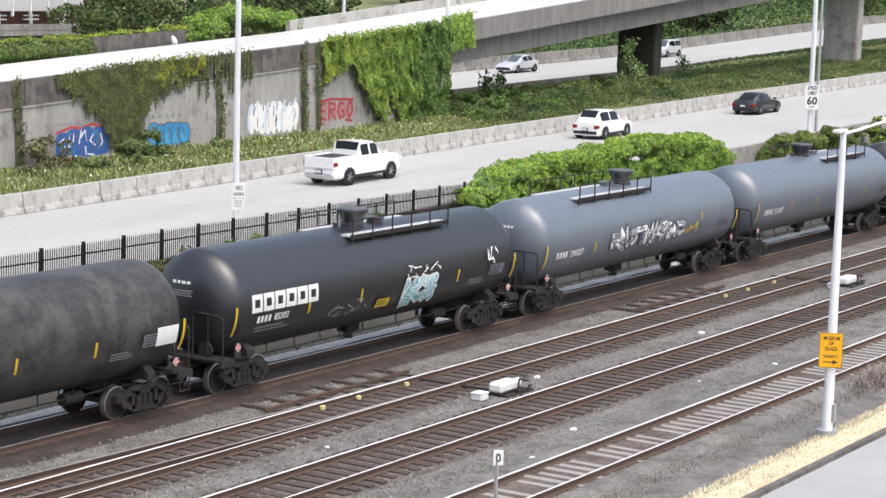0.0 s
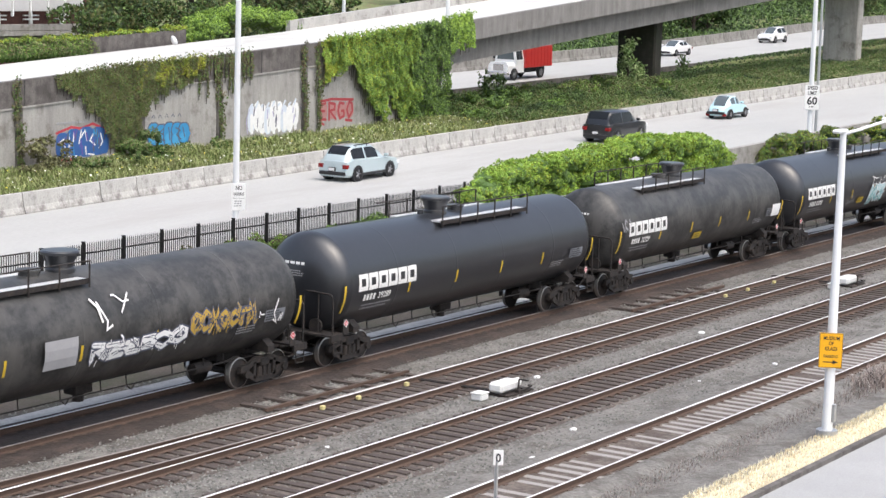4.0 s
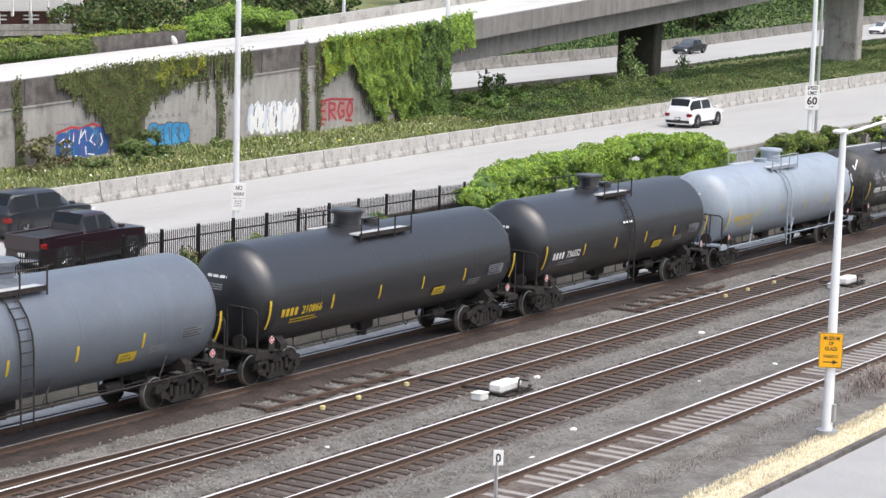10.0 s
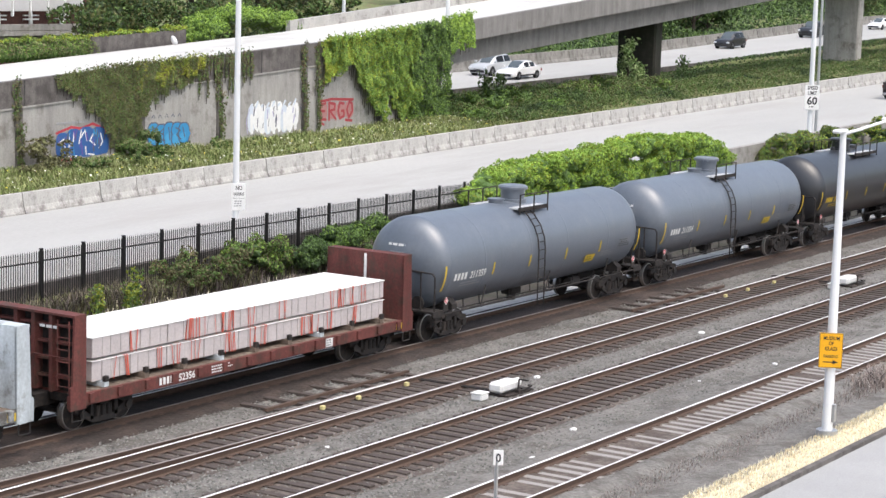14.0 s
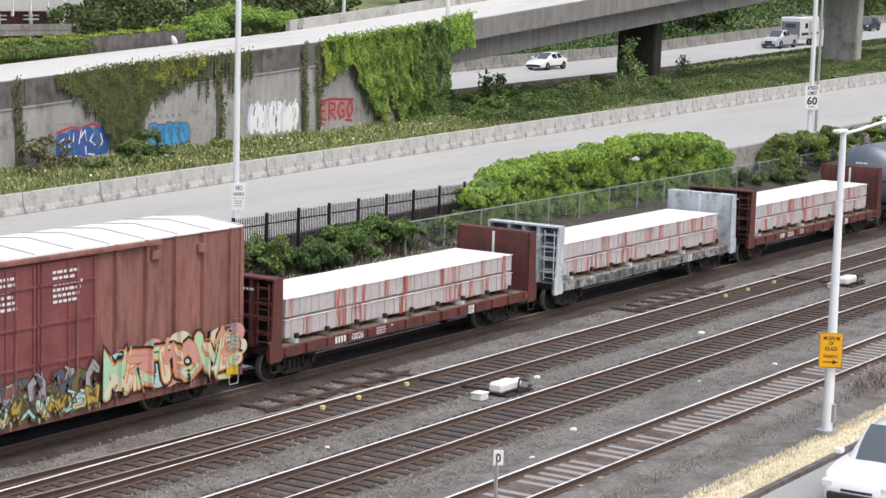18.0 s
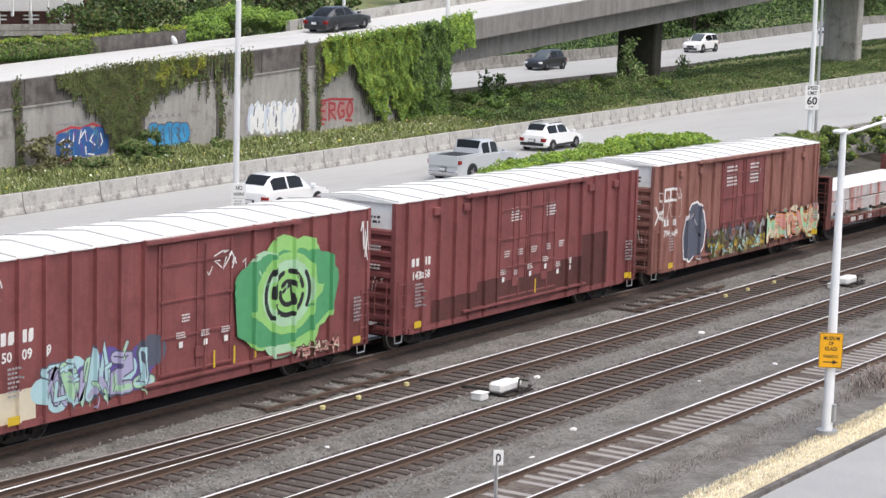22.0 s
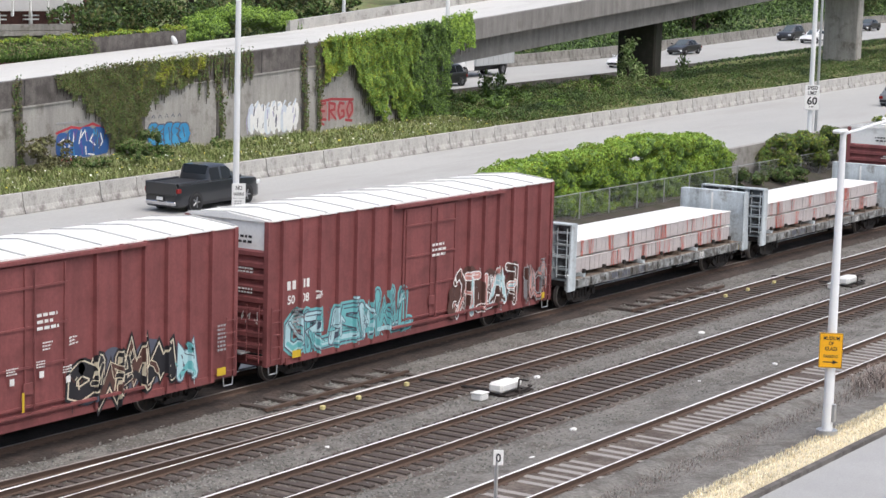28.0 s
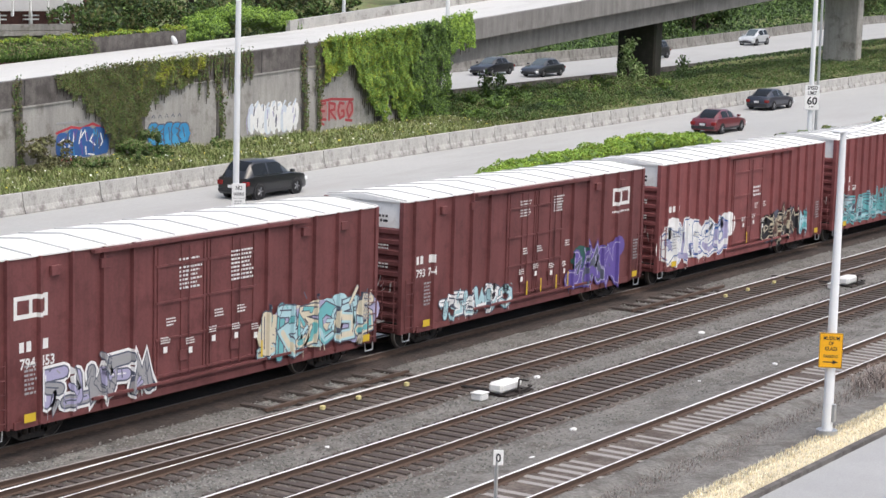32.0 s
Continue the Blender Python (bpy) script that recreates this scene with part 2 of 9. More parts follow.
def strip(name, label, edges, mat_, kind="structure", category="road", thick=0.25, xs=None):
    """A slab between two edges; edges(X) gives ya, yb, z."""
    xs = xs or ([-1100, -500, -150, 0] + [20 + 4 * i for i in range(60)] + [270, 300, 350, 420, 600, 1100])
    bm = bmesh.new()
    rows = []
    for x in xs:
        ya, yb, z = edges(x)
        rows.append([bm.verts.new(p) for p in ((x, ya, z), (x, yb, z), (x, yb, z - thick), (x, ya, z - thick))])
    for a, b in zip(rows, rows[1:]):
        for i in range(4):
            bm.faces.new((a[i], b[i], b[(i + 1) % 4], a[(i + 1) % 4]))
    bm.faces.new(rows[0][::-1])
    bm.faces.new(rows[-1])
    bmesh.ops.recalc_face_normals(bm, faces=list(bm.faces))
    ob = new(name, mesh_of(bm, name, mat_))
    return tagged(ob, label, category, kind=kind)


strip("road", "pale grey concrete freeway carriageway", lambda X: (49.4, 61.55, float(profile(X))), M_ROAD)


def far_y(X):
    """Near and far edge of the opposite carriageway."""
    a = 83.0 + 5.0 * min(max((X - 170) / 70, 0), 1)
    b = 93.0 + 10.0 * min(max((X - 175) / 90, 0), 1)
    return a, b


strip("road_far", "pale grey concrete opposite carriageway", lambda X: (*far_y(X), float(profile(X)) + 0.3), M_ROAD, thick=0.9)
strip("parking_road", "grey asphalt access road beside dry grass", lambda X: (-14.0, LOT - 0.15, -0.06), M_ASPHALT, thick=0.12)

# ---- ramp on its retaining wall, then a bridge on piers ----
def ramp_edge(X):
    """y of the ramp's near edge and the height of its near parapet's top."""
    dx = min(max(X - 98.0, 0.0), 70.0)
    return 66.5, 6.56 + 0.0603 * (min(X, 98.0) - 66.2) + 0.085 * dx


RAMP_W = 7.2
strip("ramp_road", "sunlit pale concrete ramp deck", lambda X: (ramp_edge(X)[0] + 0.35, ramp_edge(X)[0] + RAMP_W, ramp_edge(X)[1] - 0.12), M_RAMPROAD, thick=0.5)
strip("ramp_parapet", "weathered concrete ramp parapet with stains", lambda X: (ramp_edge(X)[0], ramp_edge(X)[0] + 0.35, ramp_edge(X)[1]), M_CONC_DARK, category="parapet", thick=1.25, xs=[-400, -100, 0] + [20 + 4 * i for i in range(21)] + [104])
strip("bridge_fascia", "stained grey concrete bridge parapet", lambda X: (ramp_edge(X)[0], ramp_edge(X)[0] + 0.35, ramp_edge(X)[1]), M_FASCIA, category="parapet", thick=1.25, xs=[104.02] + [106 + 4 * i for i in range(24)] + [260, 400, 700])
strip("retaining_wall", "tall weathered concrete retaining wall", lambda X: (ramp_edge(X)[0] + 0.06, ramp_edge(X)[0] + 1.2, ramp_edge(X)[1] - 1.252), M_CONC, category="wall", thick=8.0, xs=[-400, -100, 0] + [20 + 4 * i for i in range(21)] + [103.4])
strip("bridge_girder", "grey concrete box girder under the ramp bridge", lambda X: (ramp_edge(X)[0] + 0.95, ramp_edge(X)[0] + RAMP_W - 0.9, ramp_edge(X)[1] - 0.62), M_FASCIA, category="bridge", thick=2.1, xs=[103.5] + [106 + 4 * i for i in range(24)] + [260, 400, 700])
strip("ramp_parapet_far", "stained concrete parapet on the ramp's outer edge", lambda X: (ramp_edge(X)[0] + RAMP_W, ramp_edge(X)[0] + RAMP_W + 0.35, ramp_edge(X)[1] + 0.5), M_BARRIER, category="parapet", thick=1.5, xs=[97.5, 101.5] + [104 + 4 * i for i in range(24)] + [260, 400, 700])


# ---- tracks ----
M_RAIL_DULL = mat("dull_rail_head", (0.3, 0.27, 0.25), 0.5, 0.4, 0.2, 1.0, 30.0, 0.1)


def make_tie(L=2.6):
    bm = bmesh.new()
    box(bm, -0.115, 0.115, -L / 2, L / 2, -0.3, -0.165, bevel=0.012)
    return bm


def rail_mesh(x0, x1, bend=None, bright=(7, 8), head=None):
    """Rail section swept along x: foot, web and head; the head's top is bright."""
    sec = [(-0.07, -0.172), (0.07, -0.172), (0.07, -0.155), (0.014, -0.13), (0.014, -0.045), (0.036, -0.035), (0.036, -0.008), (0.028, 0.0), (-0.028, 0.0), (-0.036, -0.008), (-0.036, -0.035), (-0.014, -0.045), (-0.014, -0.13), (-0.07, -0.155)]
    bm = bmesh.new()
    xs = [x0 + (x1 - x0) * i / 24 for i in range(25)] if bend else [x0, x1]
    rows = [[bm.verts.new((x, y + (bend(x) if bend else 0), z)) for y, z in sec] for x in xs]
    for a, b in zip(rows, rows[1:]):
        for i in range(len(sec)):
            f = bm.faces.new((a[i], b[i], b[(i + 1) % len(sec)], a[(i + 1) % len(sec)]))
            f.material_index = 1 if i in bright else 0
    bm.faces.new(rows[0])
    bm.faces.new(rows[-1][::-1])
    bmesh.ops.recalc_face_normals(bm, faces=list(bm.faces))
    return mesh_of(bm, "rail", [M_RAIL, head or M_RAILTOP])


def build_tracks():
    tie_mesh, grey_mesh = mesh_of(make_tie(), "tie", M_TIE), mesh_of(make_tie(), "tie", M_TIE_GREY)
    # the running edge of each rail is polished, the outer edge rusty
    inner, outer = rail_mesh(-220, 420), rail_mesh(-220, 420, None, (6, 7))
    dull = rail_mesh(-220, 420, None, (7, 8), M_RAIL_DULL)
    rng = np.random.default_rng(4)
    for n, y in enumerate(TRACKS):
        tr = thing("track_%d" % (n + 1), ("rusty freight track under the train" if n == 0 else "pale grey sleepers and bright rails" if n == 3 else "dark wooden sleepers and bright rails"), "track", "railway tracks", "structure", pose(0, y, 0))
        for s in (-0.7525, 0.7525):
            part("rail", (dull if n == 0 and s < 0 else inner if s > 0 else outer), None, tr, at=pose(0, s, 0))
        x, far = 26.0, []
        while x < 122:
            d = pose(x, rng.uniform(-0.05, 0.05), rng.uniform(-0.012, 0.01) - (0.03 if n == 0 else 0), 0, 0, rng.uniform(-1.2, 1.2))
            part("sleeper", grey_mesh if n == 3 else tie_mesh, None, tr, at=d)
            x += 0.52 + rng.uniform(-0.015, 0.015)
        vs, fs = [], []
        for x in [26 - 0.52 * k for k in range(1, 120)] + [122 + 0.52 * k for k in range(300)]:
            b = len(vs)
            vs += [(x + a, c, e) for a in (-0.115, 0.115) for c in (-1.3, 1.3) for e in (-0.3, -0.167)]
            fs += [(b, b + 1, b + 3, b + 2), (b + 4, b + 6, b + 7, b + 5), (b + 1, b + 5, b + 7, b + 3), (b, b + 4, b + 5, b + 1), (b + 2, b + 3, b + 7, b + 6)]
        tagged(part("sleeper_run", raw("sleeper_run", vs, fs, M_TIE_GREY if n == 3 else M_TIE), None, tr), kind="stuff")
        # plates under the rails
        vs, fs = [], []
        for k in range(180):
            for s in (-0.7525, 0.7525):
                x = 26 + 0.52 * k
                b = len(vs)
                vs += [(x + a, s + c, e) for a in (-0.09, 0.09) for c in (-0.17, 0.17) for e in (-0.18, -0.158)]
                fs += [(b, b + 1, b + 3, b + 2), (b + 4, b + 6, b + 7, b + 5), (b + 1, b + 5, b + 7, b + 3), (b, b + 4, b + 5, b + 1), (b + 2, b + 3, b + 7, b + 6)]
        tagged(part("tie_plate", raw("tie_plate", vs, fs, M_RAIL), None, tr), kind="stuff")
    return tie_mesh


TIE = build_tracks()


def build_stones():
    """Loose crushed stone between the rails and on the shoulders, joined."""
    rng = np.random.default_rng(8)
    base = np.array([(1, 0, 0), (-0.8, 0.3, 0), (0.1, 0.9, 0.1), (0, -1, -0.1), (0.1, 0.1, 0.8)])
    tri = [(0, 2, 4), (2, 1, 4), (1, 3, 4), (3, 0, 4)]
    vs, fs = [], []

    def add(x, y, z, s):
        a = rng.uniform(0, 6.28)
        c, d = math.cos(a), math.sin(a)
        b = len(vs)
        k = rng.uniform(0.6, 1.3, 3) * s
        for p in base:
            q = p * k
            vs.append((x + q[0] * c - q[1] * d, y + q[0] * d + q[1] * c, z + q[2]))
        fs.extend([(b + i, b + j, b + l) for i, j, l in tri])
    for _ in range(85000):
        x = 32 + 80 * rng.random() ** 1.5
        y = rng.uniform(21.5, 39.2)
        d = min(abs(y - t) for t in TRACKS)
        if abs(y - 36.5) < 1.65 or (d < 1.3 and rng.random() < 0.6):
            continue
        z = -0.235 if d > 1.35 else -0.215
        add(x, y, z + rng.uniform(-0.01, 0.02), rng.uniform(0.018, 0.048))
    g = new("ballast_stones", raw("ballast_stones", vs, fs, M_STONE))
    tagged(g, "loose grey crushed stone between the tracks", "ballast", kind="stuff")


build_stones()


def gravel_path():
    """A pale strip of clean gravel behind the train's track."""
    bm = bmesh.new()
    rows = []
    for i in range(160):
        x = 20 + i * 1.2
        a, b = noise.noise((x * 0.4, 3.0, 1.0)) * 0.2, noise.noise((x * 0.3, 8.0, 4.0)) * 0.4
        rows.append([bm.verts.new((x, 37.75 + a * 0.3, -0.26)), bm.verts.new((x, 37.9 + a * 0.3, -0.19)), bm.verts.new((x, 38.6 + b * 0.4, -0.19)), bm.verts.new((x, 38.85 + b * 0.5, -0.36))])
    for a, b in zip(rows, rows[1:]):
        for i in range(3):
            bm.faces.new((a[i], b[i], b[i + 1], a[i + 1]))
    bmesh.ops.recalc_face_normals(bm, faces=list(bm.faces))
    tagged(new("gravel_path", mesh_of(bm, "gravel_path", M_GRAVEL)), "pale clean gravel strip behind the tracks", "gravel", kind="structure")


gravel_path()


def dry_verge():
    """Bleached soil and thatch under the dry grass along the kerb."""
    bm = bmesh.new()
    rows = []
    for i in range(90):
        x = 28 + i * 0.6
        b = noise.noise((x * 0.9, 2.0, 7.0)) * 0.22
        rows.append([bm.verts.new((x, LOT + 0.02, -0.1)), bm.verts.new((x, LOT + 1.05 + b, -0.11)), bm.verts.new((x, LOT + 1.5 + b, -0.3))])
    for a, b in zip(rows, rows[1:]):
        for i in range(2):
            bm.faces.new((a[i], b[i], b[i + 1], a[i + 1]))
    bmesh.ops.recalc_face_normals(bm, faces=list(bm.faces))
    tagged(new("dry_verge", mesh_of(bm, "dry_verge", M_THATCH)), "bleached sandy verge along the kerb", "verge", kind="structure")


M_THATCH = mat("bleached_thatch", (0.66, 0.59, 0.45), 0.95, 0, 0.3, 1.2, 20.0, 0.6, (0.4, 0.34, 0.24), 0.58)
dry_verge()


def track_beds():
    """Darker bed along each track's middle, darkest under the train."""
    for n, y in enumerate(TRACKS):
        w = 1.45 if n else 1.75
        lift = 0.045 if n == 0 else 0.03 if n == 3 else 0.0
        bm = bmesh.new()
        rows = []
        for i in range(120):
            x = 10 + i * 1.2
            a = noise.noise((x * 0.5, n * 7.0, 0)) * 0.22
            b = noise.noise((x * 0.5, n * 7.0, 9)) * 0.22
            rows.append([bm.verts.new((x, y - w + a, -0.236)), bm.verts.new((x, y - w * 0.8 + a, -0.205 + lift)), bm.verts.new((x, y + w * 0.8 + b, -0.205 + lift)), bm.verts.new((x, y + w + b, -0.246))])
        for a, b in zip(rows, rows[1:]):
            for i in range(3):
                bm.faces.new((a[i], b[i], b[i + 1], a[i + 1]))
        bmesh.ops.recalc_face_normals(bm, faces=list(bm.faces))
        tagged(new("ballast_bed", mesh_of(bm, "ballast_bed", M_BALLAST_BROWN if n else M_BALLAST_DARK)), "brown stained ballast bed under a track" if n else "very dark brown ballast bed under the train", "ballast", kind="structure")

    # on the nearest track the stones lie over the sleepers' ends
    for s in (-1, 1):
        bm = bmesh.new()
        rows = []
        for i in range(240):
            x = 26 + i * 0.5
            a = noise.noise((x * 1.3, s * 5.0, 2)) * 0.1
            y = TRACKS[3]
            rows.append([bm.verts.new((x, y + s * (0.9 + a), -0.172)), bm.verts.new((x, y + s * (1.02 + a), -0.135)), bm.verts.new((x, y + s * (1.4 + a), -0.15)), bm.verts.new((x, y + s * (1.75 + a), -0.25))])
        for a, b in zip(rows, rows[1:]):
            for i in range(3):
                bm.faces.new((a[i], b[i], b[i + 1], a[i + 1]))
        bmesh.ops.recalc_face_normals(bm, faces=list(bm.faces))
        tagged(new("ballast_shoulder", mesh_of(bm, "ballast_shoulder", M_BALLAST)), "grey stones heaped over the sleeper ends", "ballast", kind="structure")


track_beds()

# ---- the train: paint, writing and graffiti ----
M_TANK_BLACK = mat("black_tank_paint", (0.023, 0.0245, 0.029), 0.3, 0.0, 0.2, 0.5, 10.0, 0.04, (0.024, 0.025, 0.029), 0.58, 0.75, streak=0.16)
M_TANK_DIRTY = mat("dirty_black_tank_paint", (0.04, 0.04, 0.04), 0.42, 0.0, 0.35, 0.5, 10.0, 0.06, (0.085, 0.082, 0.078), 0.5, 0.4, streak=0.35)
M_TANK_GREY = mat("slate_grey_tank_paint", (0.125, 0.146, 0.178), 0.3, 0.0, 0.1, 0.5, 10.0, 0.05, (0.15, 0.168, 0.195), 0.6, 0.9, streak=0.12)
M_TANK_BLUE = mat("pale_blue_grey_tank_paint", (0.32, 0.37, 0.43), 0.33, 0.0, 0.08, 0.4, 10.0, 0.05, (0.27, 0.3, 0.34), 0.62, 0.6, streak=0.15)
for m in (M_TANK_BLACK, M_TANK_GREY, M_TANK_BLUE):
    m.node_tree.nodes["Principled BSDF"].inputs["Coat Weight"].default_value = 0.15
    m.node_tree.nodes["Principled BSDF"].inputs["Coat Roughness"].default_value = 0.4
M_OXIDE = mat("oxide_red_paint", (0.25, 0.08, 0.08), 0.58, 0.0, 0.18, 0.7, 12.0, 0.12, (0.2, 0.064, 0.064), 0.58, 0.4, streak=0.3)
M_OXIDE_DARK = mat("dark_oxide_paint", (0.175, 0.06, 0.06), 0.58, 0.0, 0.18, 0.7, 12.0, 0.12, (0.13, 0.042, 0.043), 0.58, 0.4, streak=0.3)
M_OXIDE_RUST = mat("rusty_oxide_paint", (0.32, 0.15, 0.125), 0.75, 0.0, 0.2, 0.9, 12.0, 0.2, (0.235, 0.1, 0.085), 0.55, 0.3, stretch=(1.6, 1, 0.3), streak=0.35)
M_BROWN = mat("brown_flatcar_paint", (0.15, 0.05, 0.043), 0.75, 0.0, 0.3, 1.0, 14.0, 0.2, (0.09, 0.05, 0.04), 0.55, 0.3, streak=0.3)
M_PALE = mat("pale_grey_flatcar_paint", (0.6, 0.66, 0.69), 0.6, 0.0, 0.2, 0.8, 12.0, 0.15, (0.3, 0.3, 0.29), 0.6, 0.35, streak=0.4)
M_ROOFWHITE = mat("white_roof_paint", (0.84, 0.84, 0.82), 0.6, 0.0, 0.07, 0.8, 14.0, 0.1, (0.7, 0.69, 0.66), 0.62)
M_GEAR = mat("grimy_steel", (0.028, 0.025, 0.024), 0.75, 0.15, 0.3, 3.0, 25.0, 0.3, (0.055, 0.042, 0.035), 0.57)
M_TREAD = mat("bright_wheel_tread", (0.42, 0.4, 0.38), 0.35, 0.9, 0.15, 3.0, 25.0, 0.05)
M_DECK = mat("worn_deck_boards", (0.15, 0.115, 0.09), 0.9, 0.0, 0.3, 1.5, 18.0, 0.4, (0.3, 0.26, 0.21), 0.6)
M_WRAP = mat("grey_wrap", (0.46, 0.42, 0.415), 0.55, 0.0, 0.15, 1.5, 16.0, 0.2, island=0.2)
M_WRAPTOP = mat("white_wrap", (0.83, 0.82, 0.8), 0.5, 0.0, 0.08, 1.0, 16.0, 0.15)
M_STRAP = plain("red_strap", (0.58, 0.13, 0.09), 0.55)
M_WORN = mat("worn_grey_paint", (0.42, 0.44, 0.44), 0.75, 0.0, 0.3, 1.2, 14.0, 0.2, (0.14, 0.13, 0.12), 0.48, 0.3, streak=0.5)
M_GREY_DARK = mat("dark_grey_paint", (0.2, 0.215, 0.225), 0.8, 0.0, 0.3, 1.0, 14.0, 0.2, (0.09, 0.09, 0.09), 0.5, 0.3, streak=0.5)
M_YELLOW = plain("yellow_paint", (0.62, 0.43, 0.035), 0.5)
M_STENCIL = plain("white_stencil", (0.75, 0.75, 0.73), 0.55)
M_PINK = plain("red_paint", (0.55, 0.06, 0.07), 0.5)
G = {k: plain(k + "_spray", c, 0.55) for k, c in {
    "white": (0.8, 0.8, 0.79), "black": (0.025, 0.025, 0.03), "teal": (0.16, 0.45, 0.47), "sky": (0.42, 0.62, 0.66), "green": (0.09, 0.33, 0.15), "lime": (0.3, 0.58, 0.19), "mint": (0.4, 0.62, 0.42), "blue": (0.04, 0.115, 0.32),
    "cyan": (0.045, 0.26, 0.5), "red": (0.45, 0.045, 0.06), "pink": (0.6, 0.3, 0.27), "purple": (0.13, 0.09, 0.32), "lilac": (0.4, 0.38, 0.55), "cream": (0.66, 0.6, 0.46), "gold": (0.5, 0.33, 0.06), "grey": (0.33, 0.33, 0.34), "steel": (0.2, 0.21, 0.23), "brown": (0.1, 0.05, 0.042), "slate": (0.1, 0.11, 0.15), "orange": (0.62, 0.25, 0.06), "olive": (0.13, 0.14, 0.05), "azure": (0.07, 0.33, 0.58), "frost": (0.62, 0.67, 0.74), "rose": (0.4, 0.2, 0.19), "brick": (0.36, 0.05, 0.06), "fir": (0.03, 0.1, 0.085)}.items()}


# bends of the spray can, each in a unit square
LOOPS = [[[(0.9, 0.78), (0.5, 0.97), (0.12, 0.7), (0.1, 0.3), (0.5, 0.03), (0.9, 0.22)]],
         [[(0.12, 0.02), (0.14, 0.95)], [(0.14, 0.92), (0.75, 0.88), (0.8, 0.55), (0.3, 0.46), (0.88, 0.04)]],
         [[(0.88, 0.9), (0.25, 0.88), (0.15, 0.62), (0.8, 0.42), (0.8, 0.12), (0.1, 0.08)]],
         [[(0.1, 0.02), (0.18, 0.95), (0.5, 0.4), (0.82, 0.96), (0.9, 0.02)]],
         [[(0.5, 0.96), (0.12, 0.72), (0.12, 0.28), (0.5, 0.04), (0.88, 0.28), (0.88, 0.72), (0.5, 0.96)]],
         [[(0.06, 0.88), (0.94, 0.92)], [(0.5, 0.86), (0.44, 0.04)]],
         [[(0.06, 0.95), (0.28, 0.06), (0.52, 0.62), (0.74, 0.06), (0.94, 0.95)]],
         [[(0.14, 0.95), (0.1, 0.1), (0.85, 0.06)], [(0.14, 0.52), (0.7, 0.55)]]]


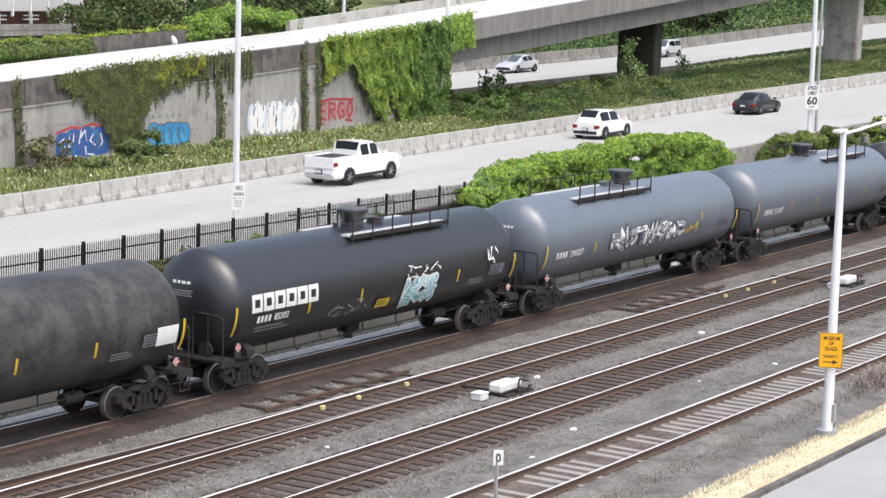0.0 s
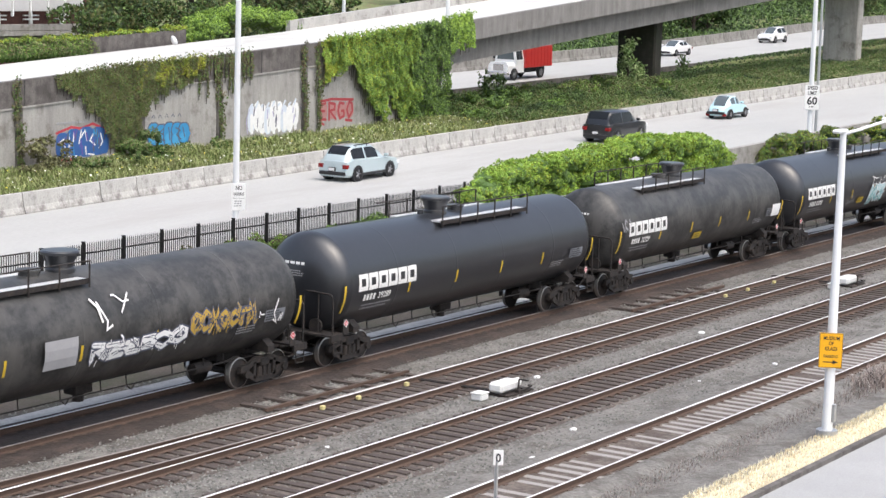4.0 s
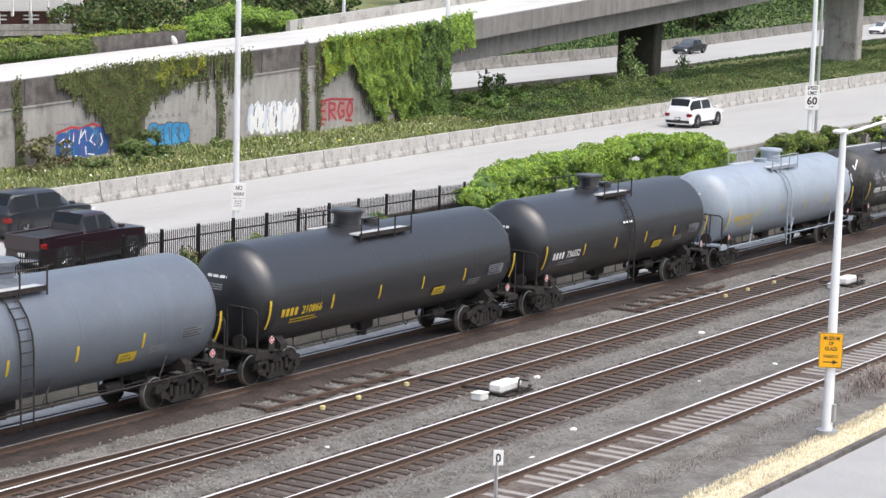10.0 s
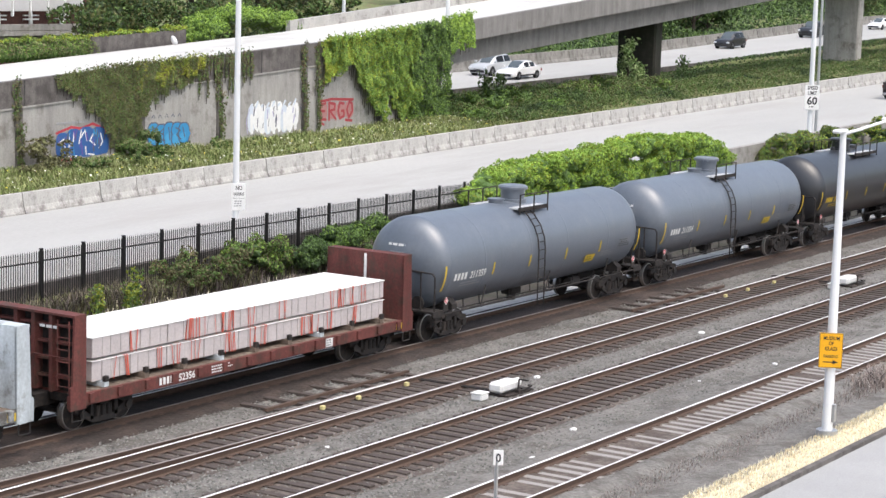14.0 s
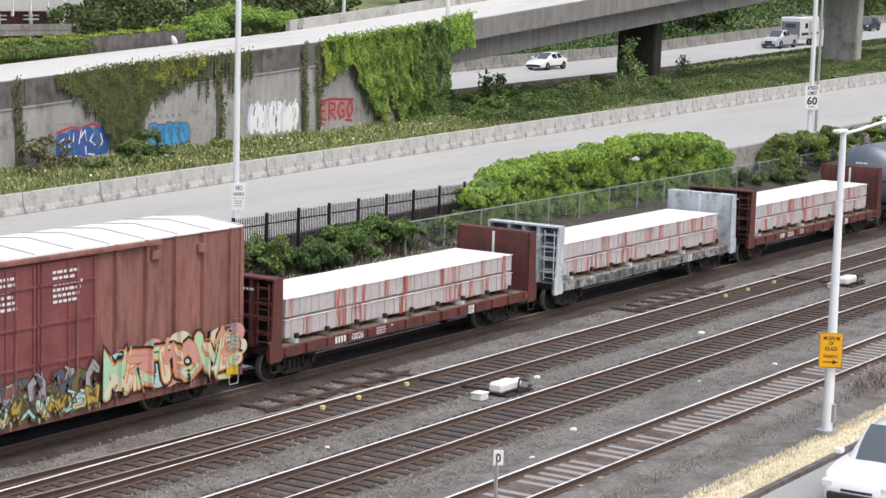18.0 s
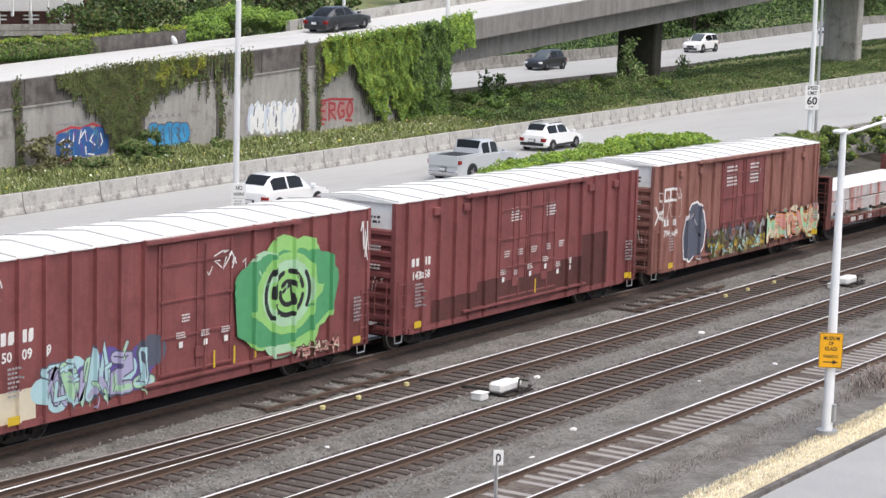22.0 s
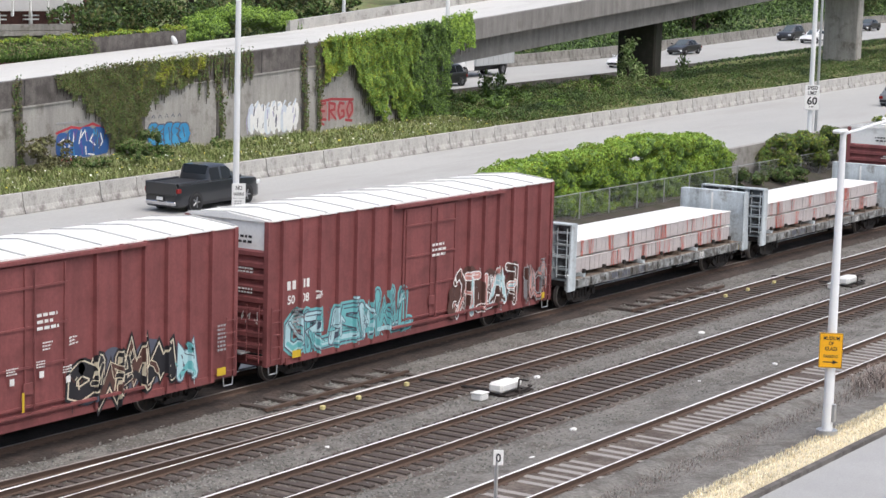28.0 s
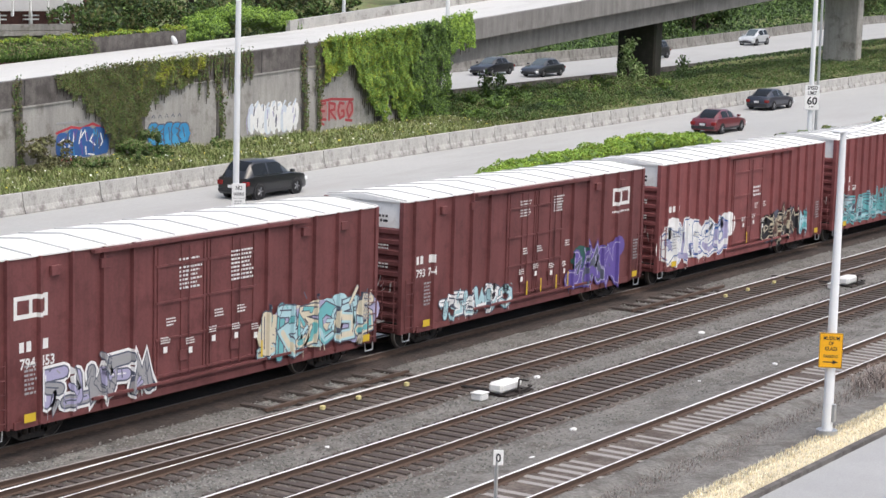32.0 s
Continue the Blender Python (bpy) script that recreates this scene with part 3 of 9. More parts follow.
class Paint:
    """Flat painted shapes, each a hair in front of the last, in (u, v) on some surface."""

    def __init__(self):
        self.bm, self.mats, self.off = bmesh.new(), [], 0.003
        self.piece = self.bm.faces.layers.int.new("piece")
        self.names = ["paint_mark"]

    def group(self, name):
        """What is painted next is a piece of its own."""
        self.names.append(name)

    def slot(self, m):
        if m not in self.mats:
            self.mats.append(m)
        return self.mats.index(m)

    def poly(self, pts, m):
        f = self.bm.faces.new([self.bm.verts.new((u, self.off, v)) for u, v in pts])
        f.material_index = self.slot(m)
        f[self.piece] = len(self.names) - 1
        self.off += 0.0004

    def rect(self, u0, u1, v0, v1, m, nx=1, nz=1):
        i = self.slot(m)
        g = [[self.bm.verts.new((u0 + (u1 - u0) * a / nx, self.off, v0 + (v1 - v0) * b / nz)) for b in range(nz + 1)] for a in range(nx + 1)]
        for a in range(nx):
            for b in range(nz):
                f = self.bm.faces.new((g[a][b], g[a + 1][b], g[a + 1][b + 1], g[a][b + 1]))
                f.material_index = i
                f[self.piece] = len(self.names) - 1
        self.off += 0.0004

    def stroke(self, pts, w, m, cap=True):
        """A ribbon of width w along pts, its joints mitred, its ends rounded."""
        q = [pts[0]] + [b for a, b in zip(pts, pts[1:]) if math.hypot(b[0] - a[0], b[1] - a[1]) > 1e-4]
        if len(q) < 2:
            return
        d = []
        for (a, b), (c, e) in zip(q, q[1:]):
            k = math.hypot(c - a, e - b)
            d.append(((c - a) / k, (e - b) / k))
        left, right = [], []
        for i, (a, b) in enumerate(q):
            u, v = d[max(i - 1, 0)], d[min(i, len(d) - 1)]
            nx, ny = -(u[1] + v[1]), u[0] + v[0]
            k = math.hypot(nx, ny)
            nx, ny = (nx / k, ny / k) if k > 0.3 else (-v[1], v[0])
            g = w / 2 / max(0.55, abs(nx * -v[1] + ny * v[0]))
            left.append(self.bm.verts.new((a + nx * g, self.off, b + ny * g)))
            right.append(self.bm.verts.new((a - nx * g, self.off, b - ny * g)))
        fs = [(right[i], right[i + 1], left[i + 1], left[i]) for i in range(len(q) - 1)]
        if cap:
            for i, j, g in ((0, 0, -1), (-1, -1, 1)):
                (a, b), (ux, uy) = q[i], d[j]
                tip = [self.bm.verts.new((a + g * ux * w * f + h * w * -uy, self.off, b + g * uy * w * f + h * w * ux)) for f, h in ((0.38, 0.32), (0.5, 0.0), (0.38, -0.32))]
                fs.append((left[i], *tip, right[i]) if g > 0 else (right[i], *reversed(tip), left[i]))
        k = self.slot(m)
        for v in fs:
            f = self.bm.faces.new(v)
            f.material_index = k
            f[self.piece] = len(self.names) - 1
        self.off += 0.0004

    def bars(self, u0, u1, v0, v1, lines, m, rng, gap=0.5):
        """Lines of writing too small to read."""
        self.group("stencil")
        h = (v1 - v0) / lines
        for i in range(lines):
            v = v1 - (i + 1) * h
            u = u0
            end = u0 + (u1 - u0) * rng.uniform(0.7, 1.0)
            while u < end:
                w = h * rng.uniform(0.45, 1.3)
                self.rect(u, min(u + w, end), v + h * gap / 2, v + h * (1 - gap / 2), m)
                u += w + h * 0.3

    def text(self, s, u, v, size, m, width=None):
        """Upright writing, its lower left corner at (u, v)."""
        self.group("number")
        cu = bpy.data.curves.new("writing", "FONT")
        cu.body, cu.size, cu.resolution_u, cu.offset = s, size / 0.72, 2, size * 0.035
        ob = bpy.data.objects.new("writing", cu)
        me = bpy.data.meshes.new_from_object(ob)
        i = self.slot(m)
        vs = [(p.co.x, p.co.y) for p in me.vertices]
        if not vs:
            return
        w = max(p[0] for p in vs) or 1
        k = width / w if width else 1.0
        made = [self.bm.verts.new((u + a * k, self.off, v + b)) for a, b in vs]
        for p in me.polygons:
            try:
                f = self.bm.faces.new([made[j] for j in p.vertices])
                f.material_index = i
                f[self.piece] = len(self.names) - 1
            except ValueError:
                pass
        self.off += 0.0004
        bpy.data.objects.remove(ob)
        bpy.data.meshes.remove(me)

    def graffiti(self, u0, u1, v0, v1, seed, fill, edge, glow=None, cloud=None, n=None, fat=0.24):
        """A row of crossing, unreadable spray-painted strokes."""
        self.group("graffiti")
        rng = np.random.default_rng(seed)
        h = v1 - v0
        n = n or max(2, int((u1 - u0) / (h * 0.75)))
        w = (u1 - u0) / n
        if cloud:
            for k in range(n * 4):
                cu, cv, r = rng.uniform(u0, u1), rng.uniform(v0 + h * 0.2, v1 - h * 0.2), h * rng.uniform(0.14, 0.3)
                self.poly([(cu + r * 1.3 * math.cos(q * math.pi / 6), cv + r * math.sin(q * math.pi / 6)) for q in range(12)], cloud[k % len(cloud)])
        t = max(0.1, min(w * 0.34, h * 0.24)) * (0.75 + fat)
        lines = []
        for i in range(n):
            c, wide = u0 + (i + 0.5) * w, w * rng.uniform(1.15, 1.5)
            lo, hi = v0 + rng.uniform(0.0, 0.14) * h, v1 - rng.uniform(0.0, 0.2) * h
            lean = rng.uniform(-0.1, 0.14) * w
            fx, fz = rng.random() < 0.5, rng.random() < 0.5
            for q in LOOPS[int(rng.integers(0, len(LOOPS)))]:
                q = [(1 - x if fx else x, 1 - z if fz else z) for x, z in q]
                lines.append([(c + (a - 0.5) * (wide - t) + lean * (b - 0.5), lo + t / 2 + b * (hi - lo - t)) for a, b in [(x + rng.uniform(-0.07, 0.07), z + rng.uniform(-0.06, 0.06)) for x, z in q]])
        lines = [[(min(u1 - t * 0.4, max(u0 + t * 0.4, a)), min(v1 - t * 0.4, max(v0 + t * 0.4, b))) for a, b in q] for q in lines]
        if glow:
            for q in lines:
                self.stroke(q, t + 0.24, glow)
        for k, q in enumerate(lines):
            self.stroke(q, t + 0.09, edge)
            self.stroke(q, t, fill[k % len(fill)])
            # a second tone below, a gleam above
            low = [(a, b) for a, b in q if b < v0 + 0.5 * h]
            if len(low) > 1:
                self.stroke(low, t * 0.55, fill[(k + 1) % len(fill)])
            self.stroke([(a - t * 0.18, b + t * 0.1) for a, b in q[:2]], t * 0.14, edge if k % 3 else (glow or edge), False)
        for k in range(n * 2):
            a, b = rng.uniform(u0 + t, u1 - t), rng.uniform(v0 + 0.2 * h, v1 - 0.2 * h)
            q = [(a, b), (a + rng.uniform(-0.3, 0.3) * w, b + rng.uniform(-0.3, 0.3) * h), (a + rng.uniform(-0.4, 0.4) * w, b + rng.uniform(-0.3, 0.3) * h)]
            q = [(min(u1, max(u0, x)), min(v1, max(v0, z))) for x, z in q]
            self.stroke(q, t * 0.34 + 0.05, edge)
            self.stroke(q, t * 0.34, fill[k % len(fill)])
        for k in range(n * 5):
            a, b = rng.uniform(u0, u1), rng.uniform(v0 + 0.08 * h, v1 - 0.1 * h)
            self.stroke([(a, b), (a + rng.uniform(-0.1, 0.1) * h, b + rng.uniform(-0.2, 0.2) * h)], rng.uniform(0.02, 0.05), (edge, fill[k % len(fill)])[k % 2], False)
        for k in range(n):
            a, b = rng.uniform(u0, u1), v0 + rng.uniform(0.1, 0.4) * h
            self.stroke([(a, b), (a, max(v0 - 0.05, b - rng.uniform(0.1, 0.35) * h))], 0.022, fill[k % len(fill)], False)

    def tag(self, u0, u1, v0, v1, seed, m, w=0.05, n=14):
        """A quick scrawl of crossing lines."""
        self.group("sprayed_scrawl")
        rng = np.random.default_rng(seed)
        for k in range(max(3, n // 2)):
            f = (k + 0.5) / max(3, n // 2)
            a, z = u0 + (u1 - u0) * f, v0 + (v1 - v0) * rng.uniform(0.1, 0.9)
            pts = [(a, z)]
            for _ in range(3):
                pts.append((min(u1, max(u0, pts[-1][0] + rng.uniform(-0.16, 0.2) * (u1 - u0))), min(v1, max(v0, pts[-1][1] + rng.uniform(-0.6, 0.6) * (v1 - v0)))))
            self.stroke(pts, w * rng.uniform(0.6, 1.1), m, False)

    def mark(self, u, v, w, h, count, m):
        """A maker's mark as plain blocks."""
        k = w / count
        for i in range(count):
            self.group("maker_mark")
            self.rect(u + i * k, u + i * k + k * 0.66, v, v + h, m, 1, 6)

    def finish(self, cuts=(), place=None, parts_x=()):
        bmesh.ops.triangulate(self.bm, faces=[f for f in self.bm.faces if len(f.verts) > 4])
        for x in cuts:
            lo = min((v.co.x for v in self.bm.verts), default=0)
            hi = max((v.co.x for v in self.bm.verts), default=0)
            if lo < x < hi:
                bmesh.ops.bisect_plane(self.bm, geom=list(self.bm.verts) + list(self.bm.edges) + list(self.bm.faces), plane_co=(x, 0, 0), plane_no=(1, 0, 0))
        for v in self.bm.verts:
            v.co = place(v.co.x, v.co.y, v.co.z)
        return self.bm, self.mats


def paint_part(name, p, parent, place, label="", cuts=()):
    """Each painted piece as a mesh of its own under the thing."""
    if not p.bm.faces:
        p.bm.free()
        return
    bm, mats = p.finish(cuts, place)
    whole = {}
    for f in bm.faces:
        whole.setdefault(f[p.piece], []).append(f)
    for k in sorted(whole):
        vs, fs, ms, at = [], [], [], {}
        for f in whole[k]:
            for v in f.verts:
                if v not in at:
                    at[v] = len(vs)
                    vs.append(tuple(v.co))
            fs.append([at[v] for v in f.verts])
            ms.append(f.material_index)
        nm = name if k == 0 else p.names[k]
        used = sorted(set(ms))
        me = raw(nm, vs, fs, [mats[i] for i in used], [used.index(i) for i in ms])
        o = part(nm, me, None, parent, label if k == 0 else "")
        if nm in ("stencil", "number", "sprayed_scrawl", "graffiti"):
            tagged(o, kind="stuff")
    bm.free()


# ---- running gear, shared by all cars ----
def lathe(outline, seg):
    """A turned solid round the y axis from (y, radius) pairs."""
    bm = bmesh.new()
    rows = [[bm.verts.new((q * math.cos(2 * math.pi * i / seg), y, q * math.sin(2 * math.pi * i / seg))) for i in range(seg)] for y, q in outline]
    for a, b in zip(rows, rows[1:]):
        for i in range(seg):
            bm.faces.new((a[i], a[(i + 1) % seg], b[(i + 1) % seg], b[i]))
    bm.faces.new(rows[0])
    bm.faces.new(rows[-1][::-1])
    bmesh.ops.recalc_face_normals(bm, faces=list(bm.faces))
    return bm


def make_wheelset():
    one = [(1.05, 0.1), (0.83, 0.1), (0.825, 0.28), (0.8, 0.33), (0.8, 0.4), (0.825, 0.42), (0.815, 0.455), (0.7, 0.465), (0.68, 0.49), (0.66, 0.49), (0.65, 0.3), (0.62, 0.11), (0.5, 0.085)]
    bm = lathe(one + [(-y, q) for y, q in reversed(one)], 28)
    for f in bm.faces:
        c = f.calc_center_median()
        if 0.7 < abs(c.y) < 0.83 and math.hypot(c.x, c.z) > 0.43:
            f.material_index = 1
    return smooth(mesh_of(bm, "wheelset", [M_GEAR, M_TREAD]), 40)


def make_side_frame():
    bm = bmesh.new()
    y0, y1 = -0.07, 0.07

    def slab(pts):
        a = [bm.verts.new((x, y0, z)) for x, z in pts]
        b = [bm.verts.new((x, y1, z)) for x, z in pts]
        n = len(pts)
        bm.faces.new(a)
        bm.faces.new(b[::-1])
        for i in range(n):
            bm.faces.new((a[i], b[i], b[(i + 1) % n], a[(i + 1) % n]))
    slab([(-1.12, 0.5), (-1.1, 0.7), (-0.75, 0.74), (-0.35, 0.88), (0.35, 0.88), (0.75, 0.74), (1.1, 0.7), (1.12, 0.5), (0.78, 0.55), (0.4, 0.72), (-0.4, 0.72), (-0.78, 0.55)])
    slab([(-0.95, 0.45), (-0.78, 0.55), (-0.36, 0.3), (0.36, 0.3), (0.78, 0.55), (0.95, 0.45), (0.42, 0.16), (-0.42, 0.16)])
    for s in (-1, 1):
        slab([(s * 0.46 - 0.06, 0.25), (s * 0.46 + 0.06, 0.25), (s * 0.46 + 0.06, 0.76), (s * 0.46 - 0.06, 0.76)])
        tube(bm, (s * 0.89, -0.1, 0.46), (s * 0.89, -0.16, 0.46), 0.12, 10)
    for s in (-0.22, 0, 0.22):
        tube(bm, (s, -0.02, 0.3), (s, -0.02, 0.6), 0.085, 8)
    bmesh.ops.recalc_face_normals(bm, faces=list(bm.faces))
    return mesh_of(bm, "side_frame", M_GEAR)


def make_bolster():
    bm = bmesh.new()
    box(bm, -0.2, 0.2, -1.1, 1.1, 0.6, 0.84, bevel=0.03)
    tube(bm, (0, 0, 0.84), (0, 0, 0.98), 0.22, 14)
    for s in (-1, 1):
        box(bm, s * 0.42 - 0.05, s * 0.42 + 0.05, -0.85, 0.85, 0.36, 0.52)
    return mesh_of(bm, "bogie", M_GEAR)


def make_coupler():
    bm = bmesh.new()
    box(bm, -0.55, 0.3, -0.09, 0.09, 0.74, 0.95, bevel=0.02)
    box(bm, 0.22, 0.52, -0.17, 0.13, 0.68, 1.0, bevel=0.05)
    box(bm, 0.4, 0.6, -0.2, -0.08, 0.7, 0.98, bevel=0.04)
    bar(bm, [(-0.2, 0.35, 0.75), (0.25, 0.33, 0.45), (0.55, 0.2, 0.4)], 0.025)
    bar(bm, [(0.1, 0.1, 0.7), (0.1, -0.4, 0.62), (0.05, -1.2, 0.66)], 0.014)
    return mesh_of(bm, "coupler", M_GEAR)


WHEELSET, SIDE_FRAME, BOLSTER, COUPLER = make_wheelset(), make_side_frame(), make_bolster(), make_coupler()


def running_gear(car, half, centre):
    for s in (-1, 1):
        b = part("bogie", BOLSTER, None, car, at=pose(s * centre, 0, 0))
        for dx in (-0.89, 0.89):
            part("wheelset", WHEELSET, None, b, at=pose(dx, 0, 0.46))
        part("side_frame", SIDE_FRAME, None, b, at=pose(0, -1.0, 0))
        part("side_frame", SIDE_FRAME, None, b, at=pose(0, 1.0, 0, 0, 0, 180))
        part("coupler", COUPLER, None, car, at=pose(s * (half - 0.42), 0, 0, 0, 0, 0 if s > 0 else 180))


TRAIN = []


def tank_place(r, zc):
    def place(u, off, v):
        a = math.asin(max(-0.999, min(0.999, (v - zc) / r)))
        return Vector((u, -(r + off + 0.006) * math.cos(a), zc + (r + off + 0.006) * math.sin(a)))
    return place


def tank_car(front, rear, label, paint, dome, paint_fn, ladder=None, rods=False, seed=1, ends=None):
    rng = np.random.default_rng(seed)
    pitch = front - rear
    half = pitch / 2
    car = thing("tank_car", label, "tank car", "freight train")
    r, zc = 1.575, 2.545
    T = half - 0.7
    # shell: a drum with dished ends and a few welded seams
    bm = bmesh.new()
    seg, head = 48, 0.8
    xs = [-T + head * (1 - math.cos(math.pi / 2 * k / 7)) for k in range(8)]
    rs = [r * math.sin(math.pi / 2 * k / 7) for k in range(8)]
    seams = [-T * 0.6, -T * 0.18, T * 0.18, T * 0.6]
    body = [(-T + head, r)]
    for s in seams:
        body += [(s - 0.05, r), (s - 0.03, r), (s - 0.012, r + 0.004), (s + 0.012, r + 0.004), (s + 0.03, r), (s + 0.05, r)]
    stations = list(zip(xs, rs)) + [(-T + head + 0.03, r)] + body[1:] + [(T - head - 0.03, r)] + [(-a, b) for a, b in reversed(list(zip(xs, rs)))]
    rings = []
    for x, q in stations:
        q = max(q, 0.02)
        rings.append([bm.verts.new((x, q * math.cos(2 * math.pi * i / seg), zc + q * math.sin(2 * math.pi * i / seg))) for i in range(seg)])
    for a, b in zip(rings, rings[1:]):
        for i in range(seg):
            bm.faces.new((a[i], a[(i + 1) % seg], b[(i + 1) % seg], b[i]))
    bm.faces.new(rings[0])
    bm.faces.new(rings[-1][::-1])
    bmesh.ops.recalc_face_normals(bm, faces=list(bm.faces))
    shell = part("tank", bm, paint, car, round_=True)
    place = tank_place(r, zc)
    # stub sill, bolster saddle, end platform, rails
    for s in (-1, 1):
        bm = bmesh.new()
        x0, x1 = sorted((s * (half - 0.62), s * (half - 3.4)))
        box(bm, x0, x1, -0.28, 0.28, 0.78, 1.1, bevel=0.02)
        part("stub_sill", bm, M_GEAR, car)
        bm = bmesh.new()
        c = s * (half - 2.15)
        prof = [(-1.3, 1.02), (1.3, 1.02), (1.3, 1.2), (0.95, 1.5), (0.5, 1.2), (-0.5, 1.2), (-0.95, 1.5), (-1.3, 1.2)]
        prism(bm, prof, c - 0.16, c + 0.16)
        part("saddle", bm, M_GEAR, car)
        bm = bmesh.new()
        x0, x1 = sorted((s * (half - 0.62), s * (half - 1.25)))
        box(bm, x0, x1, -1.45, 1.45, 1.06, 1.12)
        for y in (-1.42, 1.42):
            box(bm, x0, x1, y - 0.04, y + 0.04, 0.92, 1.06)
        part("end_platform", bm, M_GEAR if paint is not M_TANK_BLUE else paint, car)
        for y in (-1.0, 1.0):
            bm = bmesh.new()
            px_ = s * (half - 0.75)
            bar(bm, [(px_, y * 1.4, 1.1), (px_, y * 1.4, 2.25), (px_, y * 1.3, 2.36), (px_, y * 0.35, 2.4), (px_, y * 0.3, 2.3), (px_, y * 0.3, 1.1)], 0.028)
            bar(bm, [(px_, y * 0.85, 1.1), (px_, y * 0.85, 2.37)], 0.024)
            part("handrail", bm, M_GEAR, car)
            bm = bmesh.new()
            sx = s * (half - 0.95)
            bar(bm, [(sx - 0.2, y * 1.44, 1.0), (sx - 0.2, y * 1.44, 0.55), (sx + 0.2, y * 1.44, 0.55), (sx + 0.2, y * 1.44, 1.0)], 0.018)
            bar(bm, [(sx - 0.2, y * 1.44, 0.78), (sx + 0.2, y * 1.44, 0.78)], 0.016)
            part("stirrup", bm, M_GEAR, car)
        bm = bmesh.new()
        tube(bm, (s * (half - 0.98), -0.62, 1.3), (s * (half - 0.9), -0.62, 1.3), 0.24, 12)
        part("brake_wheel", bm, M_GEAR, car)
        # hazard placard holder, a red and white diamond
        p = Paint()
        for w, m in ((0.13, M_WHITE), (0.105, M_PINK), (0.035, M_WHITE)):
            p.poly([(-w, 0), (0, -w), (w, 0), (0, w)], m)
        paint_part("placard", p, car, lambda u, off, v, s=s: Vector((s * (half - 1.35) + u, -1.47 - off, 1.42 + v)), "red and white diamond placard")
        bm = boxm(s * (half - 1.35) - 0.14, s * (half - 1.35) + 0.14, -1.468, -1.45, 1.1, 1.55)
        part("placard_post", bm, M_GEAR, car)
    # underside valve, brake gear, a run of pipe on hangers
    bm = bmesh.new()
    tube(bm, (0, 0, 0.5), (0, 0, 1.05), 0.16, 12)
    box(bm, -0.35, 0.35, -0.22, 0.22, 0.72, 1.0, bevel=0.03)
    part("bottom_valve", bm, M_GEAR, car)
    bm = bmesh.new()
    tube(bm, (half - 4.9, -0.6, 0.82), (half - 4.2, -0.6, 0.82), 0.17, 12)
    bar(bm, [(half - 4.2, -0.6, 0.8), (half - 3.2, -0.7, 0.9)], 0.025)
    part("brake_cylinder", bm, M_GEAR, car)
    bm = bmesh.new()
    bar(bm, [(-half + 2.2, -0.75, 0.86), (half - 2.2, -0.75, 0.86)], 0.022)
    for k in range(9):
        x = -half + 3.4 + k * (2 * half - 6.8) / 8 + rng.uniform(-0.3, 0.3)
        bar(bm, [(x, -0.75, 0.86), (x, -0.72, 1.25)], 0.02)
        if k % 2:
            bar(bm, [(x, -0.75, 0.86), (x + 0.25, -0.7, 0.7), (x + 0.4, -0.7, 0.86)], 0.018)
    part("brake_pipe", bm, M_GEAR, car)
    if rods is True:
        bm = bmesh.new()
        bar(bm, [(-half + 1.0, -1.42, 0.98), (half - 1.0, -1.42, 0.98)], 0.03, 6)
        for x in (-half + 3.6, 0.0, half - 3.6):
            bar(bm, [(x, -1.42, 0.98), (x + 0.5, -1.3, 1.62)], 0.025)
        part("side_rail", bm, M_GEAR if paint is not M_TANK_BLUE else paint, car)
    # dome fittings on top
    top = zc + r
    dx, dkind, w0, w1 = dome
    if dkind == "box":
        prof_ = [(-0.1, 0.4), (0.06, 0.4), (0.1, 0.36), (0.2, 0.38), (0.42, 0.46), (0.43, 0.52), (0.5, 0.52), (0.54, 0.47)]
    else:
        prof_ = [(-0.1, 0.5), (0.06, 0.5), (0.06, 0.42), (0.4, 0.44), (0.41, 0.53), (0.5, 0.53), (0.55, 0.46)]
    bm = lathe(prof_, 24)
    for v in bm.verts:
        v.co = Vector((dx + v.co.x, -v.co.z, top + v.co.y))
    part("protective_housing", bm, M_TANK_BLACK if dkind == "box" else paint, car, round_=True)
    bm = bmesh.new()
    mx = dx + 1.25 if w1 > dx + 1.4 else dx - 1.15
    tube(bm, (mx, 0, top - 0.1), (mx, 0, top + 0.1), 0.27, 16)
    tube(bm, (mx, 0, top + 0.1), (mx, 0, top + 0.15), 0.31, 16)
    tube(bm, (mx + 0.34, -0.06, top + 0.1), (mx + 0.34, 0.06, top + 0.1), 0.05, 8)
    part("manway", bm, paint, car, round_=True)
    bm = bmesh.new()
    tube(bm, (dx - 0.75, 0.1, top - 0.05), (dx - 0.75, 0.1, top + 0.14), 0.1, 12)
    part("safety_valve", bm, M_TANK_BLACK, car, round_=True)
    # walkway beside the housing: a grating on brackets, with posts and rails
    for y in (-1, 1):
        bm = bmesh.new()
        box(bm, w0, w1, min(y * 0.5, y * 1.02), max(y * 0.5, y * 1.02), top - 0.17, top - 0.12)
        part("walkway", bm, M_GRATE, car, "pale metal grating")
        bm = boxm(w0 - 0.02, w1 + 0.02, min(y * 1.022, y * 1.05), max(y * 1.022, y * 1.05), top - 0.24, top - 0.1)
        part("toe_board", bm, M_GEAR if paint is not M_TANK_BLUE else paint, car)
        n = max(3, int(round((w1 - w0) / 1.1)) + 1)
